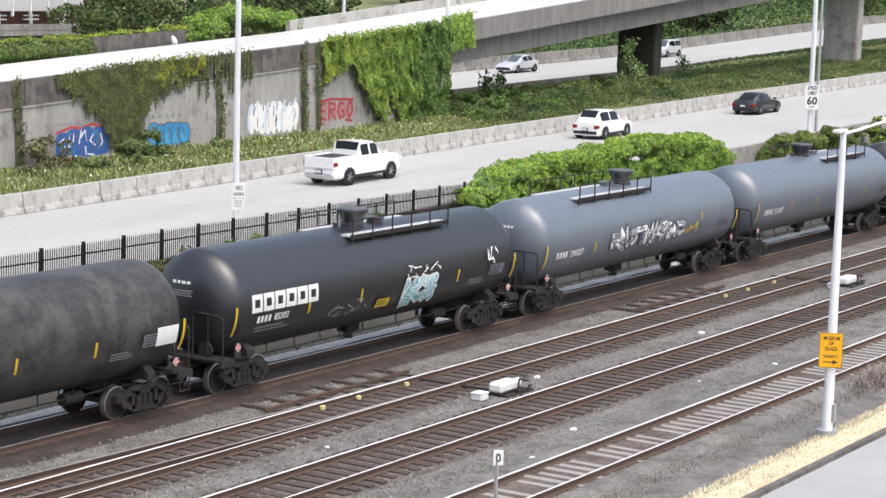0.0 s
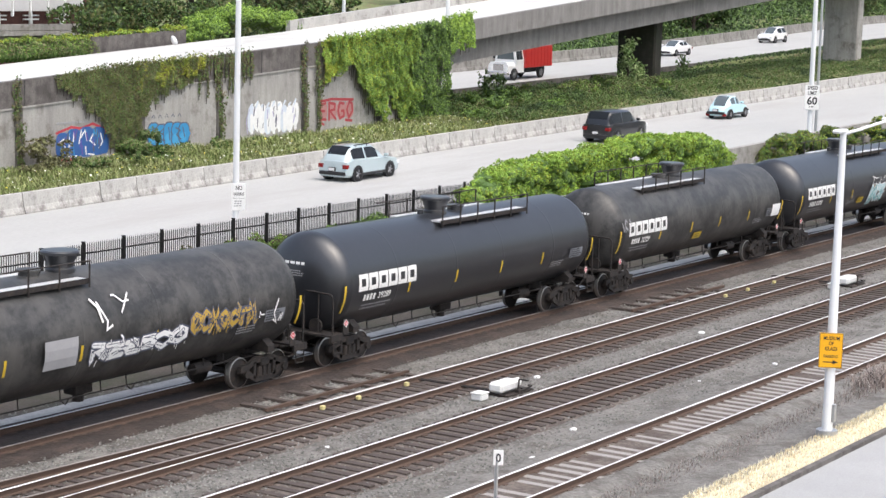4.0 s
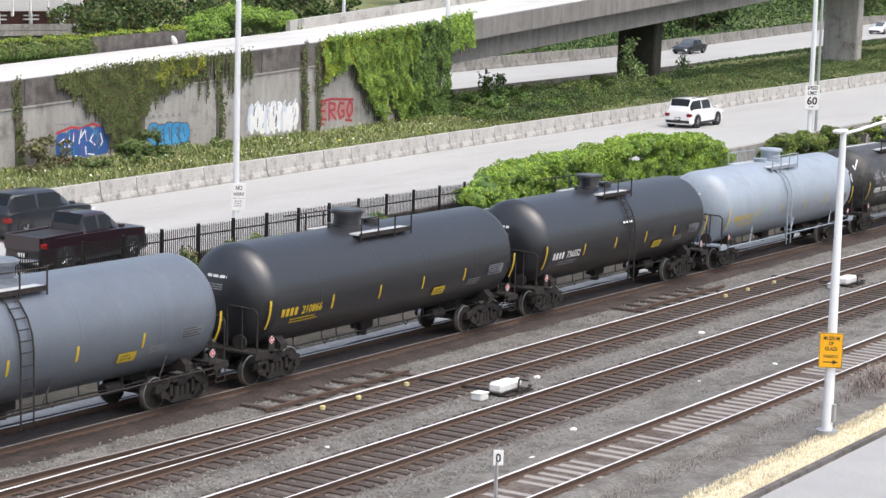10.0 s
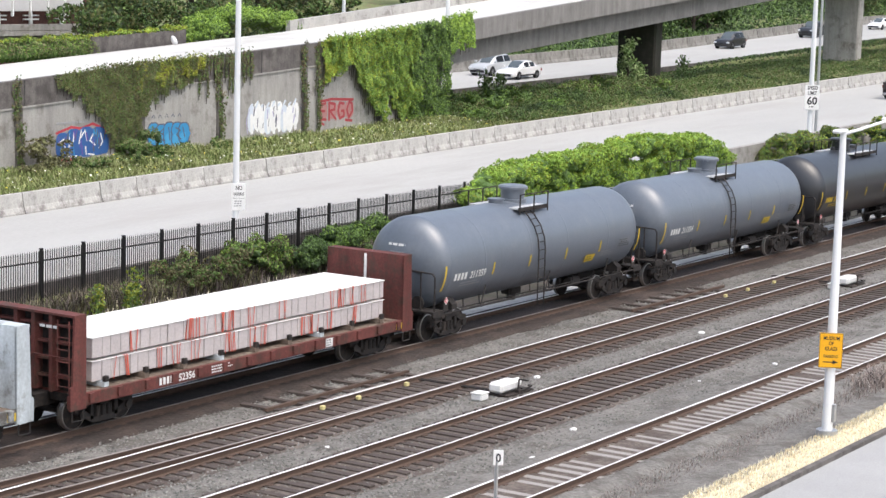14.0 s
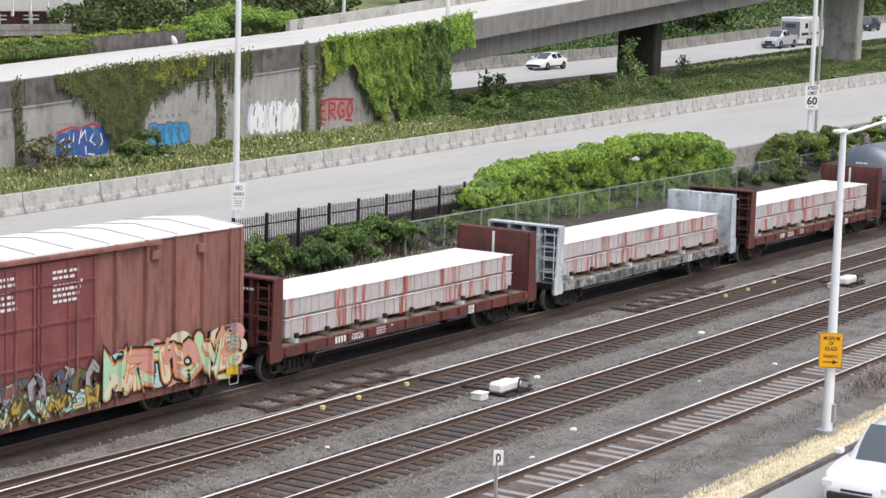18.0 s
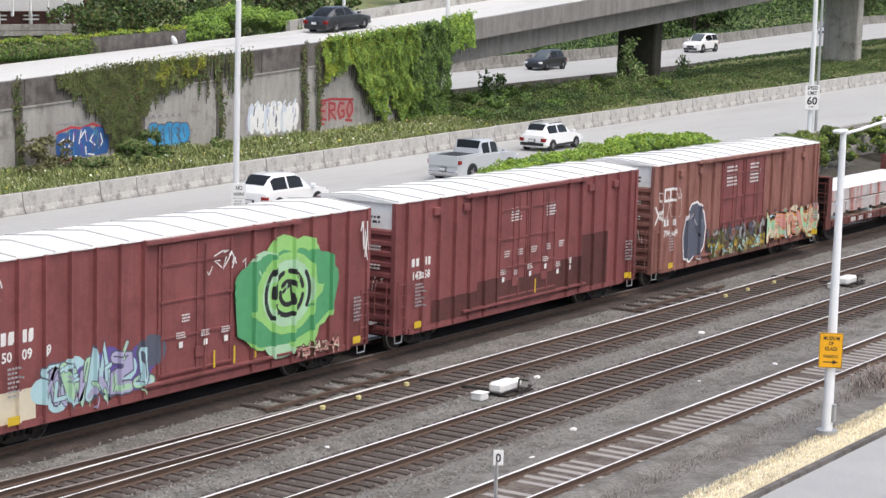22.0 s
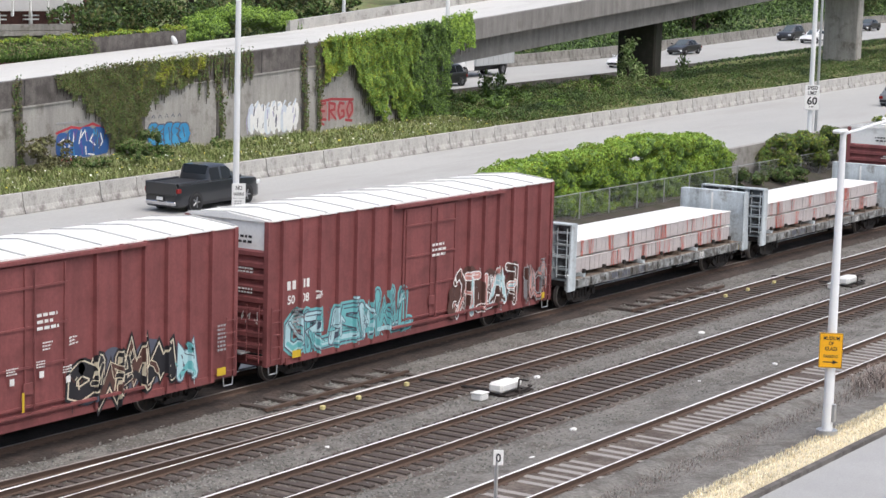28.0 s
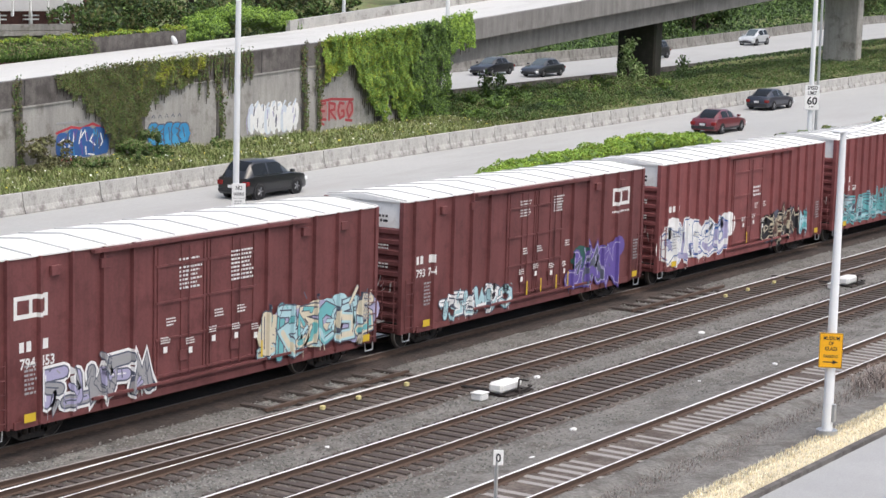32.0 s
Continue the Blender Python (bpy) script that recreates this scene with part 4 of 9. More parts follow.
        for k in range(n):
            x = w0 + 0.03 + k * (w1 - w0 - 0.06) / (n - 1)
            bm = bmesh.new()
            tube(bm, (x, y * 1.07, top - 0.34), (x, y * 1.07, top + 0.36), 0.026, 6)
            part("railing_post", bm, M_GEAR if paint is not M_TANK_BLUE else paint, car)
        bm = bmesh.new()
        lo = min(w0, dx - 1.9) if y > 0 else w0
        bar(bm, [(lo, y * 1.07, top + 0.36), (w1, y * 1.07, top + 0.36)], 0.022)
        part("railing", bm, M_GEAR if paint is not M_TANK_BLUE else paint, car)
    # ladder curved against the shell
    if ladder is not None:
        bm = bmesh.new()
        for lx in (ladder, ladder + 0.45):
            pts = [Vector((lx, -(r + 0.08) * math.cos(a), zc + (r + 0.08) * math.sin(a))) for a in [radians(q) for q in (60, 45, 30, 15, 0)]] + [Vector((lx, -(r + 0.08), 1.0)), Vector((lx, -(r + 0.08), 0.6))]
            bar(bm, pts, 0.025)
        lad = part("ladder", bm, paint if paint is M_TANK_BLUE else M_GEAR, car)
        for k in range(11):
            a = radians(60 - k * 10)
            z = zc + (r + 0.08) * math.sin(a)
            y = -(r + 0.08) * math.cos(a) if a > 0 else -(r + 0.08)
            z = z if a > 0 else zc - (k - 6) * 0.33
            bm = bmesh.new()
            tube(bm, (ladder, y, z), (ladder + 0.45, y, z), 0.016, 6)
            part("rung", bm, paint if paint is M_TANK_BLUE else M_GEAR, lad)
    # stripes and writing
    p = Paint()
    for s in (-1, 1):
        x = s * (T - head * 0.55)
        p.group("reflector")
        p.rect(x - 0.05, x + 0.05, 1.75, 2.6, M_YELLOW, 1, 7)
    for k in range(4):
        x = -T * 0.53 + k * T * 0.345 + rng.uniform(-0.08, 0.08)
        p.group("reflector")
        p.rect(x, x + 0.09, 2.0, 2.42, M_YELLOW, 1, 4)
    paint_part("reflector", p, car, place, "yellow reflective stripes")
    p = Paint()
    paint_fn(p, T, rng)
    paint_part("lettering", p, car, place, "stencilled lettering and spray paint")
    p = Paint()
    p.bars(-0.5, 0.4, 3.12, 3.28, 1, M_STENCIL, rng)
    p.bars(-0.4, 0.3, 2.8, 3.0, 3, G["grey"], rng)

    def head_place(u, off, v):
        rr = min(math.hypot(u, v - zc) / r, 0.999)
        return Vector((-T + head - head * math.sqrt(1 - rr * rr) - off, -u, v))
    if ends:
        ends(p)
    paint_part("end_stencil", p, car, head_place)
    running_gear(car, half, half - 2.15)
    TRAIN.append((car, (front + rear) / 2))
    return car


# per car: what is painted on its near side
def lot(brand, number, stencil=True, yellow_panel=None, extra=None, num_mat=None, at=-0.86):
    def fn(p, T, rng):
        nm = num_mat or M_STENCIL
        x = at * T
        if brand == "big":
            for i in range(6):
                # six hollow blocks
                p.group("maker_mark")
                u = x + i * 0.535
                p.rect(u, u + 0.13, 2.34, 2.86, M_STENCIL, 1, 4)
                p.rect(u + 0.13, u + 0.36, 2.72, 2.86, M_STENCIL, 1, 2)
                p.rect(u + 0.13, u + 0.36, 2.34, 2.48, M_STENCIL, 1, 2)
                p.rect(u + 0.36, u + 0.49, 2.34, 2.86, M_STENCIL, 1, 4)
            p.mark(x + 0.3, 2.02, 0.7, 0.2, 4, nm)
            p.text(number, x + 1.1, 2.02, 0.2, nm)
            p.bars(x + 0.3, x + 1.9, 1.72, 1.92, 2, G["grey"], rng)
        else:
            p.mark(x, 2.03, 0.85, 0.24, 4, nm)
            p.text(number, x + 1.0, 2.03, 0.24, nm)
            p.bars(x + 0.5, x + 1.9, 1.78, 1.95, 2, G["grey"] if nm is M_STENCIL else nm, rng)
        if stencil:
            p.bars(T - 3.3, T - 2.4, 1.8, 2.02, 3, G["grey"], rng)
            p.rect(T - 2.1, T - 1.2, 2.02, 2.36, G["steel"], 2, 2)
            p.bars(T - 2.05, T - 1.25, 2.05, 2.34, 4, M_BLACK, rng)
        if yellow_panel is not None:
            p.rect(yellow_panel, yellow_panel + 0.7, 1.72, 1.98, M_YELLOW, 2, 2)
            p.bars(yellow_panel + 0.1, yellow_panel + 0.6, 1.76, 1.94, 2, G["olive"], rng)
        if extra:
            extra(p, T, rng)
    return fn


def x_T2(p, T, rng):
    p.graffiti(-3.2, 3.0, 1.9, 2.75, 21, [G["white"], G["grey"]], G["slate"], fat=0.3)
    p.tag(3.0, 4.6, 2.1, 2.7, 22, G["gold"], 0.08, 9)


def x_T3(p, T, rng):
    p.graffiti(0.9, 2.7, 1.5, 2.6, 31, [G["sky"], G["teal"]], G["white"], fat=0.34, n=3)
    p.tag(0.9, 2.8, 2.5, 2.85, 33, G["white"], 0.04, 12)
    p.tag(-3.3, -1.2, 1.75, 2.15, 32, G["grey"], 0.035)
    p.tag(5.7, 6.4, 2.35, 2.95, 35, G["white"], 0.07, 8)


def x_T4(p, T, rng):
    p.rect(T - 1.6, T - 0.75, 2.0, 2.5, M_WHITE, 2, 4)
    p.tag(-T + 0.4, -T + 1.2, 2.3, 3.0, 41, G["grey"], 0.06, 9)


def x_T6(p, T, rng):
    p.tag(-T + 0.7, -T + 2.7, 2.5, 3.1, 63, G["grey"], 0.07, 14)
    p.tag(-1.0, 0.6, 2.6, 3.5, 64, G["white"], 0.07, 9)
    p.graffiti(-1.2, 2.6, 1.85, 2.5, 65, [G["white"]], G["slate"], fat=0.14, n=6)
    p.graffiti(2.7, 5.6, 2.05, 2.75, 66, [G["gold"]], G["slate"], fat=0.16, n=7)
    p.tag(5.7, 7.0, 2.0, 2.7, 67, G["white"], 0.05, 7)
    p.rect(-3.0, -1.8, 2.0, 2.7, G["grey"], 2, 3)


def x_T6_end(p):
    p.tag(-0.9, 0.85, 3.05, 3.7, 61, G["white"], 0.07, 12)
    p.tag(-0.9, 0.85, 2.35, 3.0, 62, G["white"], 0.07, 14)


def x_T7(p, T, rng):
    p.tag(0.6, 3.2, 1.8, 2.3, 71, G["grey"], 0.05, 16)
    p.tag(-3.9, -3.0, 1.95, 2.4, 72, G["lime"], 0.05, 6)


def x_T8(p, T, rng):
    p.bars(-0.8, 0.0, 2.85, 3.0, 1, M_STENCIL, rng)


tank_car(279.8, 261.8, "black tank car with faded yellow markings", M_TANK_BLACK, (0.0, "box", 0.6, 5.4), lot("", "302211"), seed=10)
tank_car(261.8, 243.3, "dull slate tank car with side walkway", M_TANK_GREY, (0.0, "box", 0.6, 5.4), lot("", "210007"), seed=11)
tank_car(243.3, 225.0, "slate grey tank car with white graffiti", M_TANK_GREY, (0.35, "box", -4.9, 0.9), lot("", "290327", extra=x_T2), seed=12)
tank_car(225.0, 207.4, "glossy black tank car with large white mark and teal graffiti", M_TANK_BLACK, (0.1, "box", -1.4, 4.1), lot("big", "85302", yellow_panel=-0.6, extra=x_T3), seed=13)
tank_car(207.4, 189.9, "dusty black tank car with white patch at its end", M_TANK_DIRTY, (-0.35, "box", -5.0, 0.6), lot("big", "32729", yellow_panel=-1.1, extra=x_T4), seed=14)
tank_car(189.9, 172.0, "dark tank car with large white mark", M_TANK_BLACK, (-0.5, "box", -1.7, 3.85), lot("big", "39289", extra=None), seed=15)
tank_car(172.0, 154.2, "dusty black tank car covered in white and gold scrawls", M_TANK_DIRTY, (-0.7, "box", -5.2, -0.7), lot("", "785833", extra=x_T6), seed=16, ends=x_T6_end)
tank_car(154.2, 138.1, "pale blue-grey tank car with side ladder", M_TANK_BLUE, (0.6, "drum", -1.6, 1.25), lot("", "21427", extra=x_T7, num_mat=M_YELLOW), ladder=-1.0, rods=True, seed=17)
tank_car(138.1, 122.7, "clean black tank car with yellow stripes", M_TANK_BLACK, (-0.75, "box", -1.5, 0.75), lot("", "736552", yellow_panel=1.95, extra=x_T8), ladder=-0.4, seed=18)
tank_car(122.7, 106.7, "matt charcoal tank car with yellow lettering", M_TANK_BLACK, (-0.95, "drum", -1.7, 1.15), lot("", "210866", yellow_panel=1.9, num_mat=M_YELLOW), seed=19)
tank_car(106.7, 90.6, "slate grey tank car with curved ladder", M_TANK_GREY, (-0.1, "drum", -1.4, 0.6), lot("", "211334", yellow_panel=2.8), ladder=-0.95, rods=True, seed=20)
tank_car(90.6, 74.6, "slate grey tank car coupled to a flatcar", M_TANK_GREY, (-0.1, "drum", -1.4, 0.6), lot("", "211359", yellow_panel=2.8), ladder=-0.95, rods=True, seed=21)


# ---- boxcars ----
M_SEAM = mat("grey_roof_seam", (0.5, 0.5, 0.49), 0.7, 0.0, 0.2, 2.0, 14.0, 0.1)
M_PRIMER = mat("brown_primer", (0.105, 0.043, 0.04), 0.8, 0.0, 0.25, 0.8, 12.0, 0.15, (0.13, 0.045, 0.042), 0.55, 0.3, streak=0.3)


def box_car(front, rear, label, paint, door, posts, paint_fn, seed, end_white=0.85, double=False, gussets=True, door_paint=None):
    """door: (x0, x1) of the opening; posts: spacing of the ribs on the sides."""
    rng = np.random.default_rng(seed)
    half = (front - rear) / 2
    E_ = half - 0.74
    car = thing("box_car", label, "boxcar", "freight train")
    W_, z0, z1 = 1.5, 0.66, 4.9
    deep, fl, top = 0.12, 0.012, 0.04
    ribs = []
    x = -E_ + 0.62
    while x < E_ - 0.4:
        if not (door[0] - 0.15 < x < door[1] + 0.15):
            ribs.append(x)
        x += posts

    def side_y(x):
        d = 0.0
        for q in ribs:
            e = abs(x - q)
            if e <= top:
                d = deep
            elif e < top + fl:
                d = deep * (1 - (e - top) / fl)
        if door[0] - 0.02 <= x <= door[1] + 0.02:
            d = 0.07
        return W_ + d
    cuts = sorted([q + k for q in ribs for k in (-top - fl, -top, top, top + fl)] + [door[0] - 0.025, door[0] - 0.02, door[1] + 0.02, door[1] + 0.025])
    xs = [-E_] + [q for q in cuts if -E_ < q < E_] + [E_]
    for s in (-1, 1):
        bm = bmesh.new()
        rows = []
        for x in xs:
            y = side_y(x) if not (door[0] - 0.03 < x < door[1] + 0.03) else W_
            rows.append([bm.verts.new((x, s * W_ * 0.96, z0)), bm.verts.new((x, s * y, z0)), bm.verts.new((x, s * y, z1)), bm.verts.new((x, s * W_ * 0.96, z1))])
        for a, b in zip(rows, rows[1:]):
            for i in range(4):
                bm.faces.new((a[i], b[i], b[(i + 1) % 4], a[(i + 1) % 4]))
        bm.faces.new(rows[0])
        bm.faces.new(rows[-1])
        bmesh.ops.recalc_face_normals(bm, faces=list(bm.faces))
        side = part("side_wall", bm, paint, car)
        # plug doors
        n = 2 if double else 1
        for k in range(n):
            a = door[0] + (door[1] - door[0]) * k / n + 0.02
            b = door[0] + (door[1] - door[0]) * (k + 1) / n - 0.02
            bm = bmesh.new()
            box(bm, a, b, min(s * W_, s * (W_ + 0.06)), max(s * W_, s * (W_ + 0.06)), z0 + 0.4, z1 - 0.2, bevel=0.015)
            d = part("plug_door", bm, door_paint or paint, car)
            bm = bmesh.new()
            for zz in (z0 + 0.46, z0 + 1.45, z0 + 2.45, z0 + 3.45):
                box(bm, a + 0.03, b - 0.03, min(s * (W_ + 0.06), s * (W_ + 0.1)), max(s * (W_ + 0.06), s * (W_ + 0.1)), zz, zz + 0.06)
            for xx in (a + 0.12, (a + b) / 2, b - 0.12):
                box(bm, xx - 0.025, xx + 0.025, min(s * (W_ + 0.06), s * (W_ + 0.098)), max(s * (W_ + 0.06), s * (W_ + 0.098)), z0 + 0.42, z1 - 0.24)
            part("door_frame", bm, door_paint or paint, d)
            bm = bmesh.new()
            tube(bm, ((a + b) / 2 + 0.3, s * (W_ + 0.12), z0 + 0.4), ((a + b) / 2 + 0.3, s * (W_ + 0.12), z1 - 0.3), 0.022, 6)
            box(bm, (a + b) / 2 - 0.1, (a + b) / 2 + 0.25, min(s * (W_ + 0.09), s * (W_ + 0.13)), max(s * (W_ + 0.09), s * (W_ + 0.13)), z0 + 0.8, z0 + 1.1, bevel=0.01)
            part("lock_bar", bm, paint, d)
        # door rails
        reach = (door[1] - door[0]) * (0.95 if not double else 0.55)
        a, b = max(-E_ + 0.2, door[0] - reach * (0.2 if not double else 1.0)), min(E_ - 0.2, door[1] + reach * (1.0 if not double else 1.0))
        bm = bmesh.new()
        box(bm, a, b, min(s * (W_ + 0.02), s * (W_ + 0.17)), max(s * (W_ + 0.02), s * (W_ + 0.17)), z1 - 0.13, z1 - 0.03)
        part("door_rail", bm, paint, car)
        bm = bmesh.new()
        box(bm, a, b, min(s * (W_ + 0.02), s * (W_ + 0.15)), max(s * (W_ + 0.02), s * (W_ + 0.15)), z0 + 0.27, z0 + 0.34)
        part("door_rail", bm, paint, car)
        # side sill
        bm = bmesh.new()
        box(bm, -E_ + 0.9, E_ - 0.9, min(s * (W_ - 0.12), s * (W_ + 0.035)), max(s * (W_ - 0.12), s * (W_ + 0.035)), z0 - 0.06, z0 + 0.14)
        part("side_sill", bm, paint, car)
        if gussets:
            for gx in (-E_ * 0.72, -E_ * 0.5, E_ * 0.55, E_ * 0.78):
                bm = boxm(gx - 0.17, gx + 0.17, min(s * (W_ + 0.004), s * (W_ + 0.11)), max(s * (W_ + 0.004), s * (W_ + 0.11)), z1 - 0.55, z1 - 0.3, 0.01)
                part("gusset", bm, paint, car)
        # corner ladders and stirrups
        for e in (-1, 1):
            bm = bmesh.new()
            for lx in (E_ - 0.08, E_ - 0.5):
                tube(bm, (e * lx, s * (W_ + 0.12), z0 + 0.1), (e * lx, s * (W_ + 0.12), z0 + 1.75), 0.018, 6)
            for k in range(5):
                tube(bm, (e * (E_ - 0.08), s * (W_ + 0.12), z0 + 0.2 + k * 0.36), (e * (E_ - 0.5), s * (W_ + 0.12), z0 + 0.2 + k * 0.36), 0.016, 6)
            part("ladder", bm, paint, car)
            bm = bmesh.new()
            bar(bm, [(e * (E_ - 0.08), s * (W_ + 0.02), z0), (e * (E_ - 0.1), s * (W_ + 0.02), z0 - 0.24), (e * (E_ - 0.48), s * (W_ + 0.02), z0 - 0.24), (e * (E_ - 0.5), s * (W_ + 0.02), z0)], 0.02)
            part("stirrup", bm, M_GALV, car)
    # ends: pressed ribs, white band at the top
    for e in (-1, 1):
        bm = bmesh.new()
        rows = []
        prof = []
        n = 10
        ph = (z1 - end_white - z0) / n
        for k in range(n):
            b = z0 + k * ph
            prof += [(0.0, b), (0.0, b + ph * 0.3), (0.1, b + ph * 0.5), (0.1, b + ph * 0.85)]
        prof += [(0.0, z1 - end_white)]
        white_from = len(prof) - 1
        prof += [(0.0, z1), (0.0, z1 + 0.1)]
        for d, z in prof:
            w = W_ * 0.985
            x = e * (E_ - 0.06 + d * 0.9)
            if z > z1:
                rows.append([bm.verts.new((x, -w * 0.5, z)), bm.verts.new((x, w * 0.5, z))])
            else:
                rows.append([bm.verts.new((x, -w, z)), bm.verts.new((x, w, z))])
        for k, (a, b) in enumerate(zip(rows, rows[1:])):
            f = bm.faces.new((a[0], a[1], b[1], b[0]))
            f.material_index = 1 if k >= white_from else 0
        bmesh.ops.recalc_face_normals(bm, faces=list(bm.faces))
        part("end_wall", bm, [paint, M_ROOFWHITE], car, "ribbed end with a white upper band")
        for s in (-1, 1):
            bm = bmesh.new()
            box(bm, min(e * (E_ - 0.1), e * (E_ + 0.05)), max(e * (E_ - 0.1), e * (E_ + 0.05)), min(s * (W_ - 0.1), s * (W_ + 0.06)), max(s * (W_ - 0.1), s * (W_ + 0.06)), z0, z1)
            part("corner_post", bm, paint, car)
        bm = bmesh.new()
        for ly in (-1.3, -0.85):
            tube(bm, (e * (E_ + 0.11), ly, z0 + 0.1), (e * (E_ + 0.11), ly, z0 + 1.8), 0.018, 6)
        for k in range(5):
            tube(bm, (e * (E_ + 0.11), -1.3, z0 + 0.25 + k * 0.36), (e * (E_ + 0.11), -0.85, z0 + 0.25 + k * 0.36), 0.016, 6)
        part("end_ladder", bm, paint, car)
        bm = bmesh.new()
        tube(bm, (e * (E_ + 0.08), 0.55, z0 + 1.1), (e * (E_ + 0.2), 0.55, z0 + 1.1), 0.28, 14)
        part("brake_wheel", bm, M_GEAR, car)
        bm = boxm(min(e * E_, e * (E_ + 0.42)), max(e * E_, e * (E_ + 0.42)), -0.9, 0.9, 1.02, 1.06)
        part("crossover_platform", bm, M_GALV, car)
        p = Paint()
        p.bars(-0.95, 0.1, 4.2, 4.5, 2, M_BLACK, rng) if end_white > 0.5 else None
        p.bars(-1.0, -0.2, 3.35, 3.55, 2, M_STENCIL, rng)
        p.bars(-1.0, -0.2, 2.75, 2.95, 2, M_STENCIL, rng)
        p.tag(-1.2, -0.6, 1.9, 2.5, seed + 5, M_STENCIL, 0.03, 6)
        paint_part("end_stencil", p, car, lambda u, off, v, e=e: Vector((e * (E_ + 0.045 + off), e * -u, v)))
    # roof with raised seams
    bm = bmesh.new()
    prism(bm, [(-W_ - 0.05, z1 - 0.02), (-W_ - 0.05, z1 + 0.03), (0, z1 + 0.17), (W_ + 0.05, z1 + 0.03), (W_ + 0.05, z1 - 0.02)], -E_ - 0.02, E_ + 0.02)
    part("roof", bm, M_ROOFWHITE, car, "white painted roof")
    n = 12
    for k in range(n + 1):
        x = -E_ + 0.1 + (2 * E_ - 0.2) * k / n
        bm = bmesh.new()
        prism(bm, [(-W_ - 0.04, z1 + 0.034), (-W_ - 0.04, z1 + 0.07), (0, z1 + 0.21), (W_ + 0.04, z1 + 0.07), (W_ + 0.04, z1 + 0.034), (0, z1 + 0.174)], x - 0.03, x + 0.03)
        part("roof_seam", bm, M_SEAM, car)
    # underframe
    bm = bmesh.new()
    box(bm, -half + 0.55, half - 0.55, -0.3, 0.3, 0.72, 1.0)
    for k in range(7):
        x = -E_ + 0.6 + k * (2 * E_ - 1.2) / 6
        part("crossbearer", boxm(x - 0.06, x + 0.06, -1.4, 1.4, 0.82, 0.935), M_GEAR, car)
    box(bm, -E_, E_, -1.42, 1.42, 0.94, 1.02)
    part("underframe", bm, M_GEAR, car)
    bm = bmesh.new()
    tube(bm, (-1.6, -0.7, 0.72), (-0.6, -0.7, 0.72), 0.2, 12)
    tube(bm, (1.2, -0.8, 0.75), (1.7, -0.8, 0.75), 0.14, 10)
    part("brake_reservoir", bm, M_GEAR, car)
    p = Paint()
    paint_fn(p, E_, rng)
    # small tabs that every car carries
    for x in (-E_ + 1.1, E_ - 0.9):
        p.group("reflector")
        p.rect(x, x + 0.4, z0 + 0.12, z0 + 0.34, M_YELLOW)
        p.bars(x, x + 0.45, z0 + 0.8, z0 + 1.6, 7, G["grey"], rng)

    def place(u, off, v):
        return Vector((u, -side_y(u) - off, v))
    paint_part("lettering", p, car, place, "white stencils and layered graffiti", cuts=[q for q in cuts])
    running_gear(car, half, half - 2.75)
    TRAIN.append((car, (front + rear) / 2))
    return car


def ids(p, x, mark_n, a, b, z=2.4, c=None):
    """Owner's mark as blocks over a number broken by a rib."""
    p.mark(x, z + 0.42, 0.5, 0.26, max(2, mark_n // 2), M_STENCIL)
    p.mark(x + 0.75, z + 0.42, 0.4, 0.26, max(1, mark_n // 2), M_STENCIL)
    p.text(a, x + 0.02, z, 0.26, M_STENCIL)
    p.text(b, x + 0.72, z, 0.26, M_STENCIL)
    if c:
        p.text(c, x + 1.4, z, 0.26, M_STENCIL)


def noodle(p, x, z, h):
    """A maker's sign as a plain joined frame."""
    p.group("maker_mark")
    w = h * 0.2
    for v in (z, z + h - w):
        p.rect(x, x + 2.05 * h, v, v + w, M_STENCIL)
    for a in (0.0, 0.92, 1.85):
        p.rect(x + a * h, x + a * h + w, z + w, z + h - w, M_STENCIL)


def door_bits(p, rng, x0, x1):
    """Small placards, reflective tabs and worn stencils low on the doors."""
    for x in np.arange(x0, x1, 0.95):
        x = x + rng.uniform(-0.1, 0.1)
        p.group("placard")
        z = rng.uniform(1.5, 1.85)
        p.rect(x, x + 0.16, z, z + 0.17, M_STENCIL)
        p.bars(x - 0.12, x + 0.3, z + 0.25, z + 0.45, 3, M_STENCIL, rng)
        p.group("reflector")
        if rng.random() < 0.55:
            p.rect(x + 0.42, x + 0.5, 1.05, 1.55, M_YELLOW)
        if rng.random() < 0.6:
            p.bars(x + 0.1, x + 0.5, 2.5, 2.75, 3, M_STENCIL, rng)


